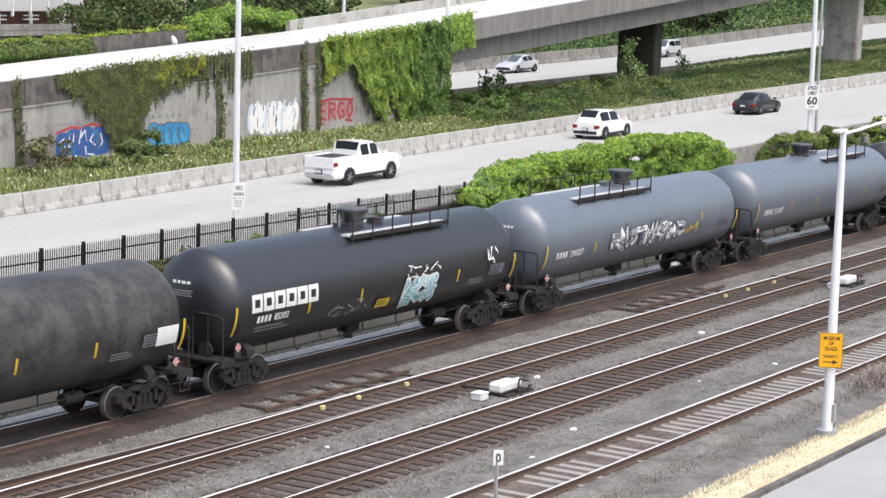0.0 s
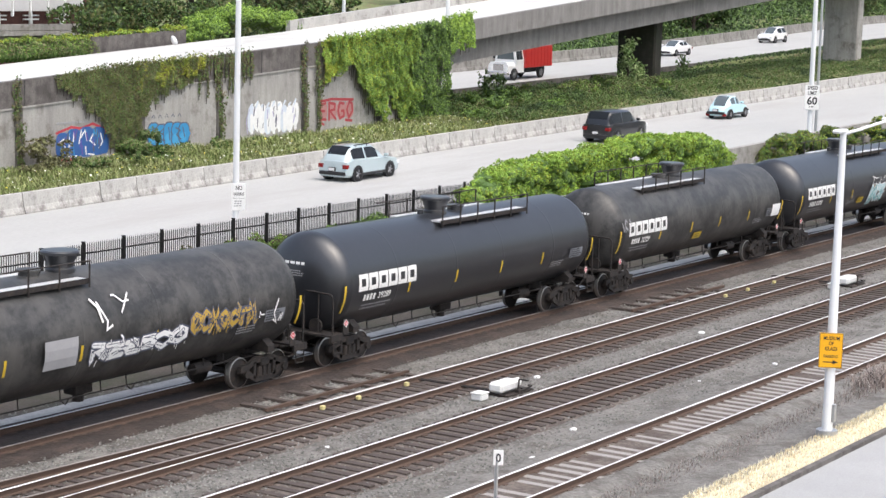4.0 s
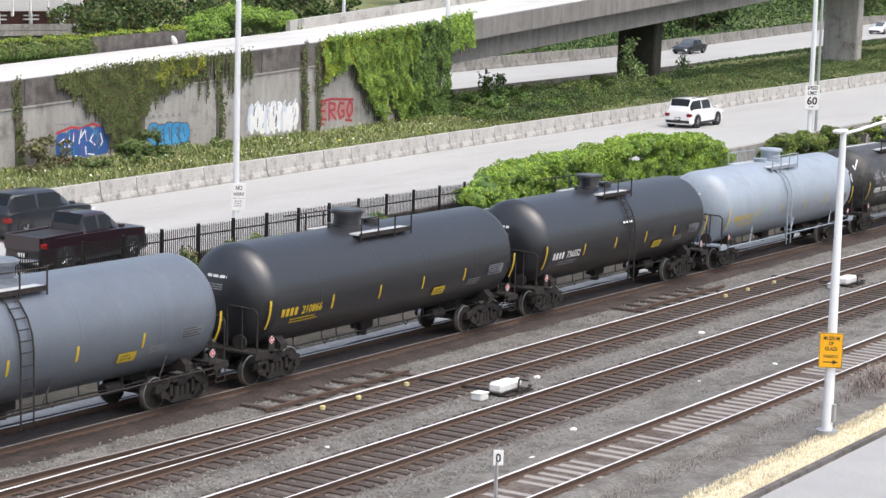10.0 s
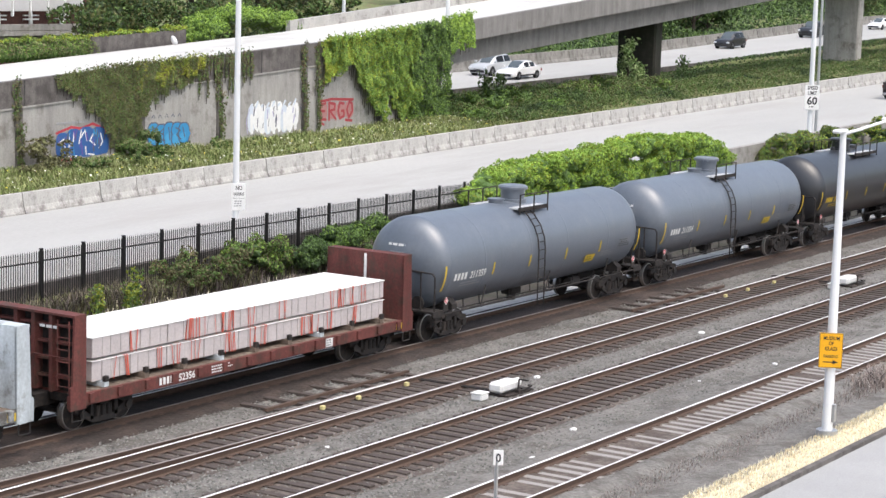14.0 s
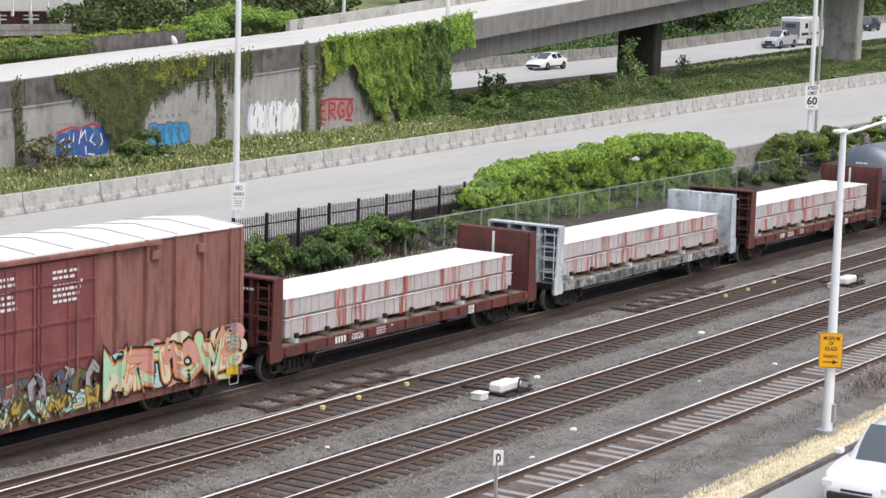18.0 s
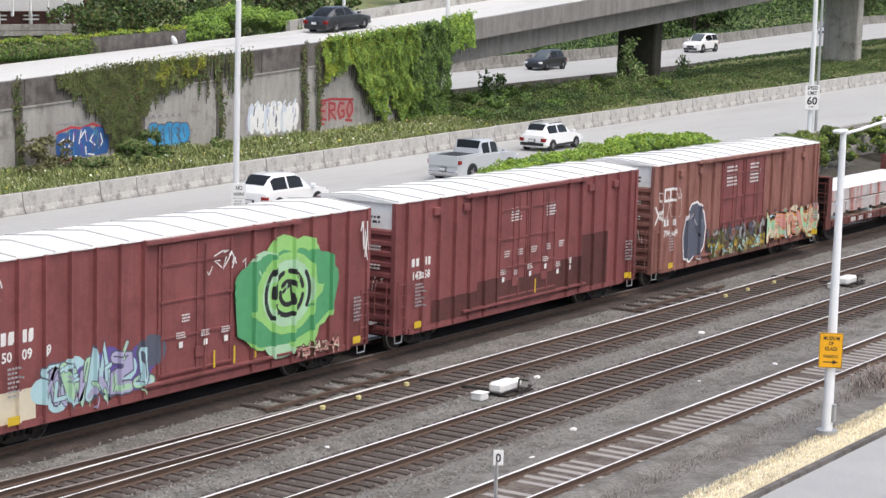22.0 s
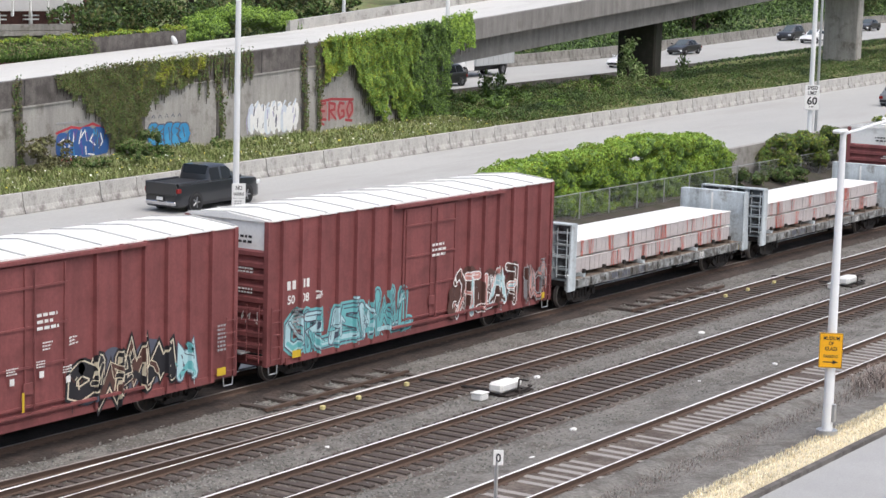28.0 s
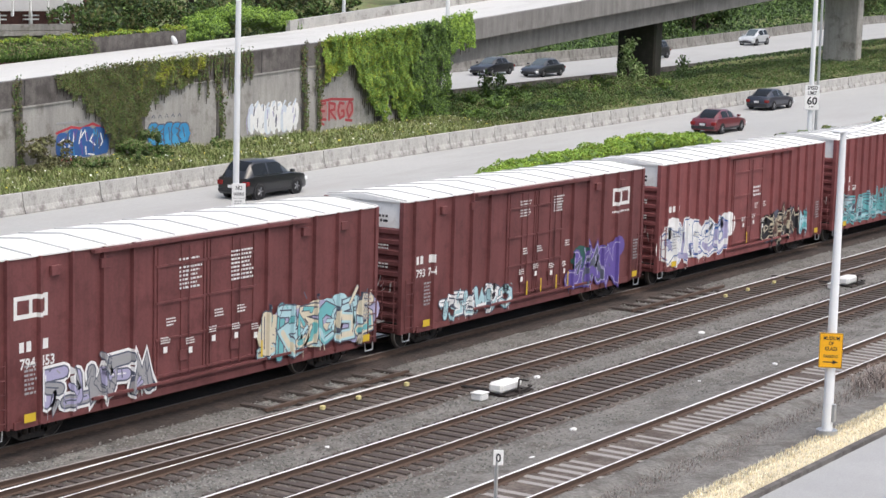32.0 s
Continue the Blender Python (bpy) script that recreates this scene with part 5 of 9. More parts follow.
def s_B15(p, E_, rng):
    noodle(p, -7.3, 3.4, 0.55)
    p.tag(-E_ + 0.4, -E_ + 2.5, 2.7, 4.2, 151, M_STENCIL, 0.03, 12)
    p.stroke([(-E_ + 0.25, 2.6), (-E_ + 0.75, 3.25)], 0.1, M_STENCIL)
    p.stroke([(-E_ + 0.75, 2.6), (-E_ + 0.25, 3.25)], 0.1, M_STENCIL)
    ids(p, -E_ + 1.0, 3, "794", "674", 2.02)
    for x in (-1.7, 0.6):
        p.bars(x, x + 1.1, 3.6, 4.5, 6, M_STENCIL, rng)
    # a dark rounded shape with a pale edge
    out_ = [(-5.45, 0.95), (-5.6, 1.9), (-5.35, 2.7), (-4.85, 3.2), (-4.3, 3.25), (-3.65, 2.75), (-3.4, 2.1), (-3.55, 1.3), (-4.1, 0.8), (-4.5, 0.95), (-4.9, 0.75)]
    p.poly(out_, G["white"])
    c = (-4.5, 1.95)
    p.poly([(c[0] + (a - c[0]) * 0.93, c[1] + (b - c[1]) * 0.93) for a, b in out_], G["slate"])
    for k in range(10):
        u, v = c[0] + rng.uniform(-0.7, 0.7), c[1] + rng.uniform(-0.7, 0.8)
        p.stroke([(u, v), (u + rng.uniform(-0.3, 0.3), v + rng.uniform(-0.35, 0.35))], 0.07, (G["grey"], G["black"], G["brown"])[k % 3])
    p.stroke([(-5.2, 0.95), (-5.2, 1.45)], 0.09, G["gold"])
    p.graffiti(-3.3, 2.3, 0.85, 2.05, 152, [G["slate"], G["olive"], G["grey"]], G["brown"], n=11, fat=0.3)
    p.graffiti(-3.3, 2.2, 0.75, 1.4, 153, [G["gold"], G["brown"], G["sky"]], G["olive"], n=12, fat=0.2)
    p.graffiti(2.35, E_ - 0.1, 0.75, 2.3, 154, [G["mint"], G["cream"], G["pink"]], G["orange"], G["black"], [G["sky"], G["pink"], G["cream"]], n=6, fat=0.26)


def s_B16(p, E_, rng):
    ids(p, -E_ + 1.0, 4, "143", "58", 2.35)
    for x in (-1.2, 1.2):
        p.bars(x, x + 0.8, 3.7, 4.2, 5, M_STENCIL, rng)
    for x0, x1, z in ((-E_ + 2.2, -E_ + 5.0, 1.75), (-E_ + 5.0, -E_ + 6.6, 2.05), (-E_ + 6.6, 2.4, 1.9), (2.4, 3.8, 2.2), (3.8, 6.0, 2.95)):
        p.group("primer_patch")
        p.rect(x0, x1, 0.82, z - 0.2, M_PRIMER)
    door_bits(p, rng, -1.8, 3.6)


def s_B17(p, E_, rng):
    p.mark(-E_ + 1.0, 2.82, 0.55, 0.28, 2, M_STENCIL)
    p.mark(-E_ + 1.75, 2.82, 0.45, 0.28, 2, M_STENCIL)
    ids(p, -E_ + 1.0, 4, "50", "09", 2.35, "19")
    p.rect(-E_ + 0.9, -E_ + 2.2, 0.8, 1.6, G["cream"])
    p.graffiti(-E_ + 2.4, -1.65, 0.75, 2.3, 171, [G["sky"], G["lilac"], G["mint"]], G["slate"], None, [G["slate"], G["sky"], G["purple"]], n=5, fat=0.3)
    p.tag(-E_ + 0.1, -E_ + 1.0, 3.7, 4.4, 172, M_STENCIL, 0.06, 10)
    p.tag(0.3, 2.2, 3.7, 4.3, 173, M_STENCIL, 0.05, 14)
    door_bits(p, rng, -0.7, 2.6)
    # a round green burst: pale lobes, a darker band across, broken black rings
    cx, cz = 4.15, 2.65
    p.group("graffiti")
    for k in range(9):
        a = k * 2 * math.pi / 9 + 0.35
        x, z = cx + 1.5 * math.cos(a), cz + 1.15 * math.sin(a)
        p.poly([(x + 0.85 * math.cos(q * math.pi / 6), max(0.85, min(4.55, z + 0.72 * math.sin(q * math.pi / 6)))) for q in range(12)], G["lime"] if k % 3 else G["mint"])
    for k in range(9):
        a = 0.5 + k * math.pi / 8
        x, z = cx + 1.95 * math.cos(a), cz + 0.45 + 0.45 * math.sin(a)
        p.poly([(x + 0.62 * math.cos(q * math.pi / 6), z + 0.5 * math.sin(q * math.pi / 6)) for q in range(12)], G["green"])
    p.stroke([(cx - 2.1, 2.9), (cx - 2.0, 2.0), (cx - 1.2, 1.65), (cx, 1.6), (cx + 1.1, 1.85), (cx + 2.0, 2.35), (cx + 2.2, 3.0)], 0.7, G["green"])
    for r, m in ((1.35, "lime"), (1.1, "mint"), (0.8, "lime")):
        p.poly([(cx + r * 1.1 * math.cos(q * math.pi / 9), cz + 0.1 + r * 0.9 * math.sin(q * math.pi / 9)) for q in range(18)], G[m])
    for r, parts_ in ((1.05, ((2.2, 3.9), (-0.5, 0.6))), (0.72, ((0.2, 1.5), (1.9, 3.2), (3.6, 5.0), (5.3, 6.1))), (0.38, ((0.5, 2.4), (3.0, 5.6)))):
        for a0, a1 in parts_:
            p.stroke([(cx + r * math.cos(a0 + (a1 - a0) * q / 6), cz + 0.1 + 0.9 * r * math.sin(a0 + (a1 - a0) * q / 6)) for q in range(7)], 0.15, G["black"])
    p.stroke([(cx - 0.25, cz + 0.15), (cx + 0.1, cz + 0.35), (cx + 0.2, cz - 0.15)], 0.1, G["black"])
    for k in range(14):
        a, r = rng.uniform(0, 6.28), rng.uniform(0.3, 1.7)
        u, v = cx + r * math.cos(a), cz + 0.75 * r * math.sin(a)
        p.stroke([(u, v), (u + rng.uniform(-0.2, 0.2), v + rng.uniform(-0.3, 0.3))], rng.uniform(0.03, 0.07), (G["green"], G["mint"], G["lime"])[k % 3], False)
    p.graffiti(cx + 0.3, cx + 2.6, 0.72, 1.15, 174, [G["cream"], G["pink"]], G["brown"], n=5, fat=0.1)
    p.tag(E_ - 0.6, E_ - 0.1, 3.3, 4.5, 179, M_STENCIL, 0.06, 10)


def s_B20(p, E_, rng):
    p.mark(-E_ + 0.95, 2.8, 0.5, 0.26, 2, M_STENCIL)
    ids(p, -E_ + 0.95, 4, "50", "08", 2.38, "74")
    p.graffiti(-E_ + 0.9, -0.8, 0.72, 2.3, 201, [G["sky"], G["teal"]], G["slate"], G["teal"], None, n=7, fat=0.05)
    p.graffiti(1.65, 5.85, 0.72, 2.45, 202, [G["brown"], G["pink"], G["sky"]], G["white"], None, [G["brown"]], n=5, fat=0.02)
    p.graffiti(6.3, E_ - 0.4, 0.75, 2.1, 203, [G["brown"], G["pink"]], G["grey"], n=4, fat=0.14)
    p.bars(0.2, 1.1, 3.0, 3.5, 3, M_STENCIL, rng)


def s_B21(p, E_, rng):
    p.mark(-E_ + 0.9, 2.95, 1.0, 0.24, 3, M_STENCIL)
    p.graffiti(-E_ + 0.4, -1.9, 0.74, 2.65, 211, [G["white"], G["white"], G["lilac"]], G["blue"], G["white"], [G["white"]], n=5, fat=0.3)
    p.graffiti(1.5, 5.7, 0.75, 2.25, 212, [G["black"], G["black"], G["brown"]], G["cream"], G["black"], [G["slate"]], n=4, fat=0.2)
    p.graffiti(5.75, 6.6, 0.75, 2.0, 213, [G["sky"], G["teal"]], G["slate"], n=1, fat=0.3)
    p.bars(0.3, 1.1, 3.0, 3.5, 3, M_STENCIL, rng)
    door_bits(p, rng, -0.6, 2.0)


def s_B22(p, E_, rng):
    noodle(p, 5.85, 3.62, 0.66)
    p.bars(5.85, 7.3, 3.32, 3.46, 1, M_STENCIL, rng)
    ids(p, -E_ + 0.8, 3, "793", "744", 2.4)
    for x in (-1.1, 1.2):
        p.bars(x, x + 0.8, 3.8, 4.4, 6, M_STENCIL, rng)
    p.graffiti(-E_ + 2.2, -1.55, 0.75, 1.75, 221, [G["white"], G["sky"]], G["slate"], None, None, n=6, fat=0.22)
    p.graffiti(2.3, 6.3, 0.75, 2.5, 222, [G["purple"], G["purple"], G["slate"]], G["lilac"], G["purple"], [G["fir"], G["purple"]], n=3, fat=0.36)
    door_bits(p, rng, -1.0, 2.2)


def s_B23(p, E_, rng):
    noodle(p, -7.35, 3.36, 0.58)
    ids(p, -E_ + 1.1, 3, "794", "453", 2.1)
    for x in (-1.2, 1.0):
        p.bars(x, x + 1.0, 3.4, 4.3, 8, M_STENCIL, rng)
    p.graffiti(-6.35, -2.25, 0.74, 2.1, 231, [G["lilac"], G["grey"], G["grey"]], G["slate"], G["white"], None, n=5, fat=0.26)
    p.graffiti(2.15, 8.1, 0.74, 2.7, 232, [G["sky"], G["cream"], G["teal"]], G["slate"], None, [G["sky"], G["cream"], G["lilac"]], n=6, fat=0.24)
    door_bits(p, rng, -1.9, 2.0)


box_car(24.0, 6.0, "rusty oxide-red boxcar with double doors and graffiti", M_OXIDE_RUST, (-2.1, 2.27), 1.18, s_B15, 15, double=True, door_paint=M_OXIDE)
box_car(6.0, -11.9, "oxide-red boxcar with brown primer patches", M_OXIDE, (-2.0, 2.0), 0.95, s_B16, 16, double=True)
box_car(-11.9, -30.0, "oxide-red boxcar with a round green graffiti burst", M_OXIDE, (-1.55, 1.65), 0.93, s_B17, 17, gussets=False)
box_car(-64.4, -82.3, "oxide-red boxcar with teal graffiti along its sill", M_OXIDE, (-1.3, 1.85), 0.93, s_B20, 20, gussets=False)
box_car(-82.3, -100.4, "oxide-red boxcar with white and black graffiti", M_OXIDE, (-1.6, 1.5), 0.93, s_B21, 21, gussets=False)
box_car(-100.4, -118.4, "dark oxide-red boxcar with purple graffiti", M_OXIDE_DARK, (-1.9, 2.0), 1.15, s_B22, 22, double=True)
box_car(-118.4, -136.4, "dark oxide-red boxcar with pale bulging graffiti", M_OXIDE_DARK, (-2.2, 2.2), 1.15, s_B23, 23, double=True)


# ---- bulkhead flatcars and their wrapped loads ----
def flat_car(front, rear, label, paint, seed, number):
    rng = np.random.default_rng(seed)
    half = (front - rear) / 2
    E_ = half - 0.66
    car = thing("bulkhead_flatcar", label, "flatcar", "freight train")
    z0, z1, top = 0.78, 1.12, 3.14
    for s in (-1, 1):
        bm = bmesh.new()
        box(bm, -E_, E_, min(s * 1.36, s * 1.46), max(s * 1.36, s * 1.46), z0, z1, bevel=0.015)
        for k in range(14):
            x = -E_ + 0.8 + k * (2 * E_ - 1.6) / 13
            box(bm, x - 0.09, x + 0.09, min(s * 1.46, s * 1.53), max(s * 1.46, s * 1.53), z1 - 0.26, z1 - 0.02)
        part("side_sill", bm, paint if paint is M_BROWN else M_WORN, car)
    n = 40
    for k in range(n):
        x = -E_ + 0.62 + k * (2 * E_ - 1.24) / n
        bm = boxm(x, x + (2 * E_ - 1.24) / n - 0.015, -1.36, 1.36, z1 - 0.07, z1 + rng.uniform(-0.008, 0.006))
        part("deck_board", bm, M_DECK, car)
    bm = bmesh.new()
    box(bm, -half + 0.55, half - 0.55, -0.35, 0.35, 0.7, z1 - 0.08)
    for k in range(9):
        x = -E_ + 0.5 + k * (2 * E_ - 1) / 8
        part("crossbearer", boxm(x - 0.05, x + 0.05, -1.36, 1.36, 0.84, z1 - 0.075), M_GEAR, car)
    part("underframe", bm, M_GEAR, car)
    bm = bmesh.new()
    tube(bm, (-0.5, -0.8, 0.7), (0.5, -0.8, 0.7), 0.18, 10)
    part("brake_reservoir", bm, M_GEAR, car)
    for e in (-1, 1):
        x0, x1 = e * (E_ - 0.58), e * E_
        a, b = min(x0, x1), max(x0, x1)
        inner = (x0, x0 + e * 0.08)
        bm = bmesh.new()
        box(bm, min(inner), max(inner), -1.45, 1.45, z1 - 0.1, top)
        part("bulkhead_plate", bm, paint, car)
        bm = boxm(min(x0 + e * 0.083, x0 + e * 0.1), max(x0 + e * 0.083, x0 + e * 0.1), -1.42, 1.42, z1, top - 0.02)
        part("bulkhead_back", bm, M_GEAR if paint is M_BROWN else M_GREY_DARK, car, "dark streaked back of the bulkhead")
        for s in (-1, 1):
            bm = bmesh.new()
            ys = (s * 1.43, s * 1.5)
            pts = [(x0, z0 - 0.05), (x1, z0 - 0.05), (x1, z1 + 0.2), (x0 + e * 0.5, z1 + 0.25), (x0 + e * 0.42, top), (x0, top)]
            va = [bm.verts.new((x, ys[0], z)) for x, z in pts]
            vb = [bm.verts.new((x, ys[1], z)) for x, z in pts]
            bm.faces.new(va)
            bm.faces.new(vb[::-1])
            for i in range(6):
                bm.faces.new((va[i], vb[i], vb[(i + 1) % 6], va[(i + 1) % 6]))
            bmesh.ops.recalc_face_normals(bm, faces=list(bm.faces))
            part("bulkhead_cheek", bm, paint, car)
        bm = bmesh.new()
        c = x0 + e * 0.21
        box(bm, min(x0, x0 + e * 0.44), max(x0, x0 + e * 0.44), -1.5, 1.5, top, top + 0.06)
        part("bulkhead_cap", bm, paint, car)
        for y in (-0.62, 0.0, 0.62):
            bm = boxm(min(x0 + e * 0.08, x0 + e * 0.4), max(x0 + e * 0.08, x0 + e * 0.4), y - 0.06, y + 0.06, z1, top)
            part("bulkhead_post", bm, paint, car)
        for k in range(4):
            z = z1 + 0.35 + k * 0.45
            bm = boxm(min(x0 + e * 0.08, x0 + e * 0.3), max(x0 + e * 0.08, x0 + e * 0.3), -1.43, 1.43, z, z + 0.06)
            part("bulkhead_rib", bm, paint, car)
        bm = bmesh.new()
        for ly in (-1.35, -0.95):
            tube(bm, (x0 + e * 0.48, ly, z1 + 0.1), (x0 + e * 0.48, ly, top - 0.1), 0.02, 6)
        for k in range(6):
            tube(bm, (x0 + e * 0.48, -1.35, z1 + 0.2 + k * 0.32), (x0 + e * 0.48, -0.95, z1 + 0.2 + k * 0.32), 0.016, 6)
        bar(bm, [(x0 + e * 0.46, -1.43, z1 + 0.95), (x0 + e * 0.46, 1.43, z1 + 0.95)], 0.02)
        part("end_ladder", bm, paint, car)
        bm = bmesh.new()
        for s in (-1, 1):
            bar(bm, [(e * (E_ - 0.1), s * 1.46, z0), (e * (E_ - 0.1), s * 1.46, z0 - 0.35), (e * (E_ - 0.5), s * 1.46, z0 - 0.35), (e * (E_ - 0.5), s * 1.46, z0)], 0.02)
        part("stirrup", bm, M_GEAR, car)
        p = Paint()
        p.bars(-0.35, 0.4, 2.75, 2.9, 1, M_STENCIL, rng)
        paint_part("end_stencil", p, car, lambda u, off, v, e=e, x0=x0: Vector((x0 + e * (0.405 + off), -0.6 - u, v)))
        p = Paint()
        p.rect(-0.05, 0.05, z1 + 0.9, top - 0.02, M_STENCIL)
        paint_part("centre_stripe", p, car, lambda u, off, v, e=e, x0=x0: Vector((x0 - e * off, u, v)), "white centre stripe")
    p = Paint()
    dark = M_STENCIL if paint is M_BROWN else G["slate"]
    p.mark(-4.4, 0.86, 0.6, 0.2, 4, dark)
    p.text(number, -3.6, 0.86, 0.2, dark)
    p.bars(-2.2, -1.2, 0.84, 1.08, 3, dark, rng)
    p.rect(-E_ + 0.15, -E_ + 0.4, 0.84, 1.02, M_YELLOW)
    p.rect(E_ - 0.9, E_ - 0.6, 0.84, 1.04, M_YELLOW)
    p.rect(3.2, 3.55, 0.82, 1.08, M_STENCIL)
    p.bars(3.23, 3.52, 0.84, 1.06, 3, M_BLACK, rng)
    paint_part("lettering", p, car, lambda u, off, v: Vector((u, -1.461 - off, v)))
    running_gear(car, half, half - 2.4)
    mid = (front + rear) / 2
    TRAIN.append((car, mid))
    # the load, which rests on skids
    load = thing("board_stack", "two tiers of grey-wrapped boards with red straps on a flatcar", "load", "wrapped loads")
    a0, a1 = -E_ + 1.15, E_ - 1.2
    for k in range(9):
        x = a0 + 0.35 + k * (a1 - a0 - 0.7) / 8
        bm = boxm(x - 0.09, x + 0.09, -1.36, 1.36, z1 + 0.012, z1 + 0.15)
        part("skid", bm, M_DECK if k % 3 else M_PALE, load)
        bm = boxm(x - 0.07, x + 0.07, -1.38, -1.28, z1 + 0.15, z1 + 0.3)
        part("skid_stop", bm, M_GEAR, load)
    for tier in range(2):
        zb = z1 + 0.16 + tier * 0.62
        x = a0
        while x < a1 - 0.1:
            w = min(rng.uniform(0.26, 0.46), a1 - x)
            bm = boxm(x, x + w - 0.022, -1.18 + rng.uniform(0, 0.025), 1.18, zb, zb + 0.53, 0.012)
            part("board_pack", bm, M_WRAP, load)
            x += w
        bm = boxm(a0 - 0.015, a1 + 0.015, -1.19, 1.19, zb + 0.532, zb + 0.55)
        part("top_sheet", bm, M_WRAPTOP, load, "bright white top sheet")
        spots = rng.uniform(0.3, a1 - a0 - 0.3, 13)
        for k in range(40):
            x = a0 + min(max(spots[k % 13] + rng.normal(0, 0.14), 0.1), a1 - a0 - 0.1)
            lean = rng.uniform(-0.09, 0.09)
            bm = bmesh.new()
            w = rng.uniform(0.02, 0.045)
            vs = [bm.verts.new(q) for q in ((x, -1.2, zb - 0.02), (x + w, -1.2, zb - 0.02), (x + w + lean, -1.2, zb + 0.554), (x + lean, -1.2, zb + 0.554), (x + lean, -1.1, zb + 0.556), (x + w + lean, -1.1, zb + 0.556))]
            bm.faces.new(vs[:4])
            bm.faces.new((vs[3], vs[2], vs[5], vs[4]))
            part("strap", bm, M_STRAP, load)
    TRAIN.append((load, mid))
    return car


flat_car(74.6, 57.5, "brown bulkhead flatcar loaded with wrapped boards", M_BROWN, 112, "52356")
flat_car(57.5, 40.7, "pale grey bulkhead flatcar loaded with wrapped boards", M_PALE, 113, "25044")
flat_car(40.7, 24.0, "weathered brown bulkhead flatcar loaded with wrapped boards", M_BROWN, 114, "53026")
flat_car(-30.0, -47.3, "pale blue-grey bulkhead flatcar carrying wrapped boards", M_PALE, 118, "20118")
flat_car(-47.3, -64.4, "worn pale grey bulkhead flatcar carrying wrapped boards", M_PALE, 119, "20431")


# ---- barriers, walls, fences ----
def segment_mesh(L, h, w0=0.3, w1=0.11, m=None):
    bm = bmesh.new()
    prism(bm, [(-w0, -0.1), (-w0, 0.08), (-w0 * 0.62, 0.32), (-w1, h - 0.02), (-w1 + 0.02, h), (w1 - 0.02, h), (w1, h - 0.02), (w0 * 0.62, 0.32), (w0, 0.08), (w0, -0.1)], 0, L - 0.03)
    return mesh_of(bm, "barrier_segment", m or M_BARRIER)


def build_barriers():
    rng = np.random.default_rng(3)
    seg = segment_mesh(2.44, 0.92)
    b = thing("concrete_barrier", "row of grey concrete freeway barrier segments with stains", "barrier", kind="structure")
    slope = -math.degrees(math.atan(0.024))
    x = 38.4
    while x < 190:
        part("barrier_segment", seg, None, b, at=pose(x, 61.85 + rng.uniform(-0.03, 0.03), float(profile(x)) + rng.uniform(-0.012, 0.012), 0, slope, rng.uniform(-0.5, 0.5)))
        x += 2.44
    long_ = segment_mesh(60, 0.92)
    for x in [38.4 - 60 * k for k in range(1, 6)] + [x + 60 * k for k in range(8)]:
        g = 0.024 if -30 < x < 420 else 0
        part("barrier_run", long_, None, b, at=pose(x, 61.85, float(profile(x)), 0, -math.degrees(math.atan(g)), 0))
    b = thing("far_barrier", "long stained concrete barrier along the opposite carriageway", "barrier", kind="structure")
    seg = segment_mesh(6.1, 1.05, m=M_BARRIER_OLD)
    x = 100.0
    while x < 330:
        y0, y1 = far_y(x)[1] + 0.35, far_y(x + 6.1)[1] + 0.35
        part("barrier_segment", seg, None, b, at=pose(x, y0, float(profile(x)) + 0.3, 0, slope, math.degrees(math.atan2(y1 - y0, 6.1))))
        x += 6.1


build_barriers()
strip("road_edge_wall", "dark stained retaining wall under the freeway's edge", lambda X: (49.1, 49.38, float(profile(X)) - 0.02), M_CONC_DARK, category="wall", thick=2.5, xs=[-100, 0] + [20 + 4 * i for i in range(30)] + [300])
strip("near_parapet", "weathered concrete parapet beside the freeway", lambda X: (48.55, 48.9, float(profile(X)) + 0.14), M_CONC, category="parapet", thick=3.4, xs=[103.0] + [105 + 4 * i for i in range(30)] + [400])
# the median wall's dark concrete carries the shadow below the road's edge
strip("median_wall", "low retaining wall painted shade-dark under the opposite carriageway", lambda X: (far_y(X)[0] - 0.25, far_y(X)[0] - 0.02, float(profile(X)) + 0.32), M_CONC_DARK, category="wall", thick=2.2, xs=[60 + 6 * i for i in range(40)])
strip("kerb", "dark concrete kerb along the access road", lambda X: (LOT - 0.15, LOT + 0.02, 0.06), M_CONC_DARK, category="kerb", thick=0.4)


def wall_z(u, off, v):
    return Vector((u, 66.555 - off, v))


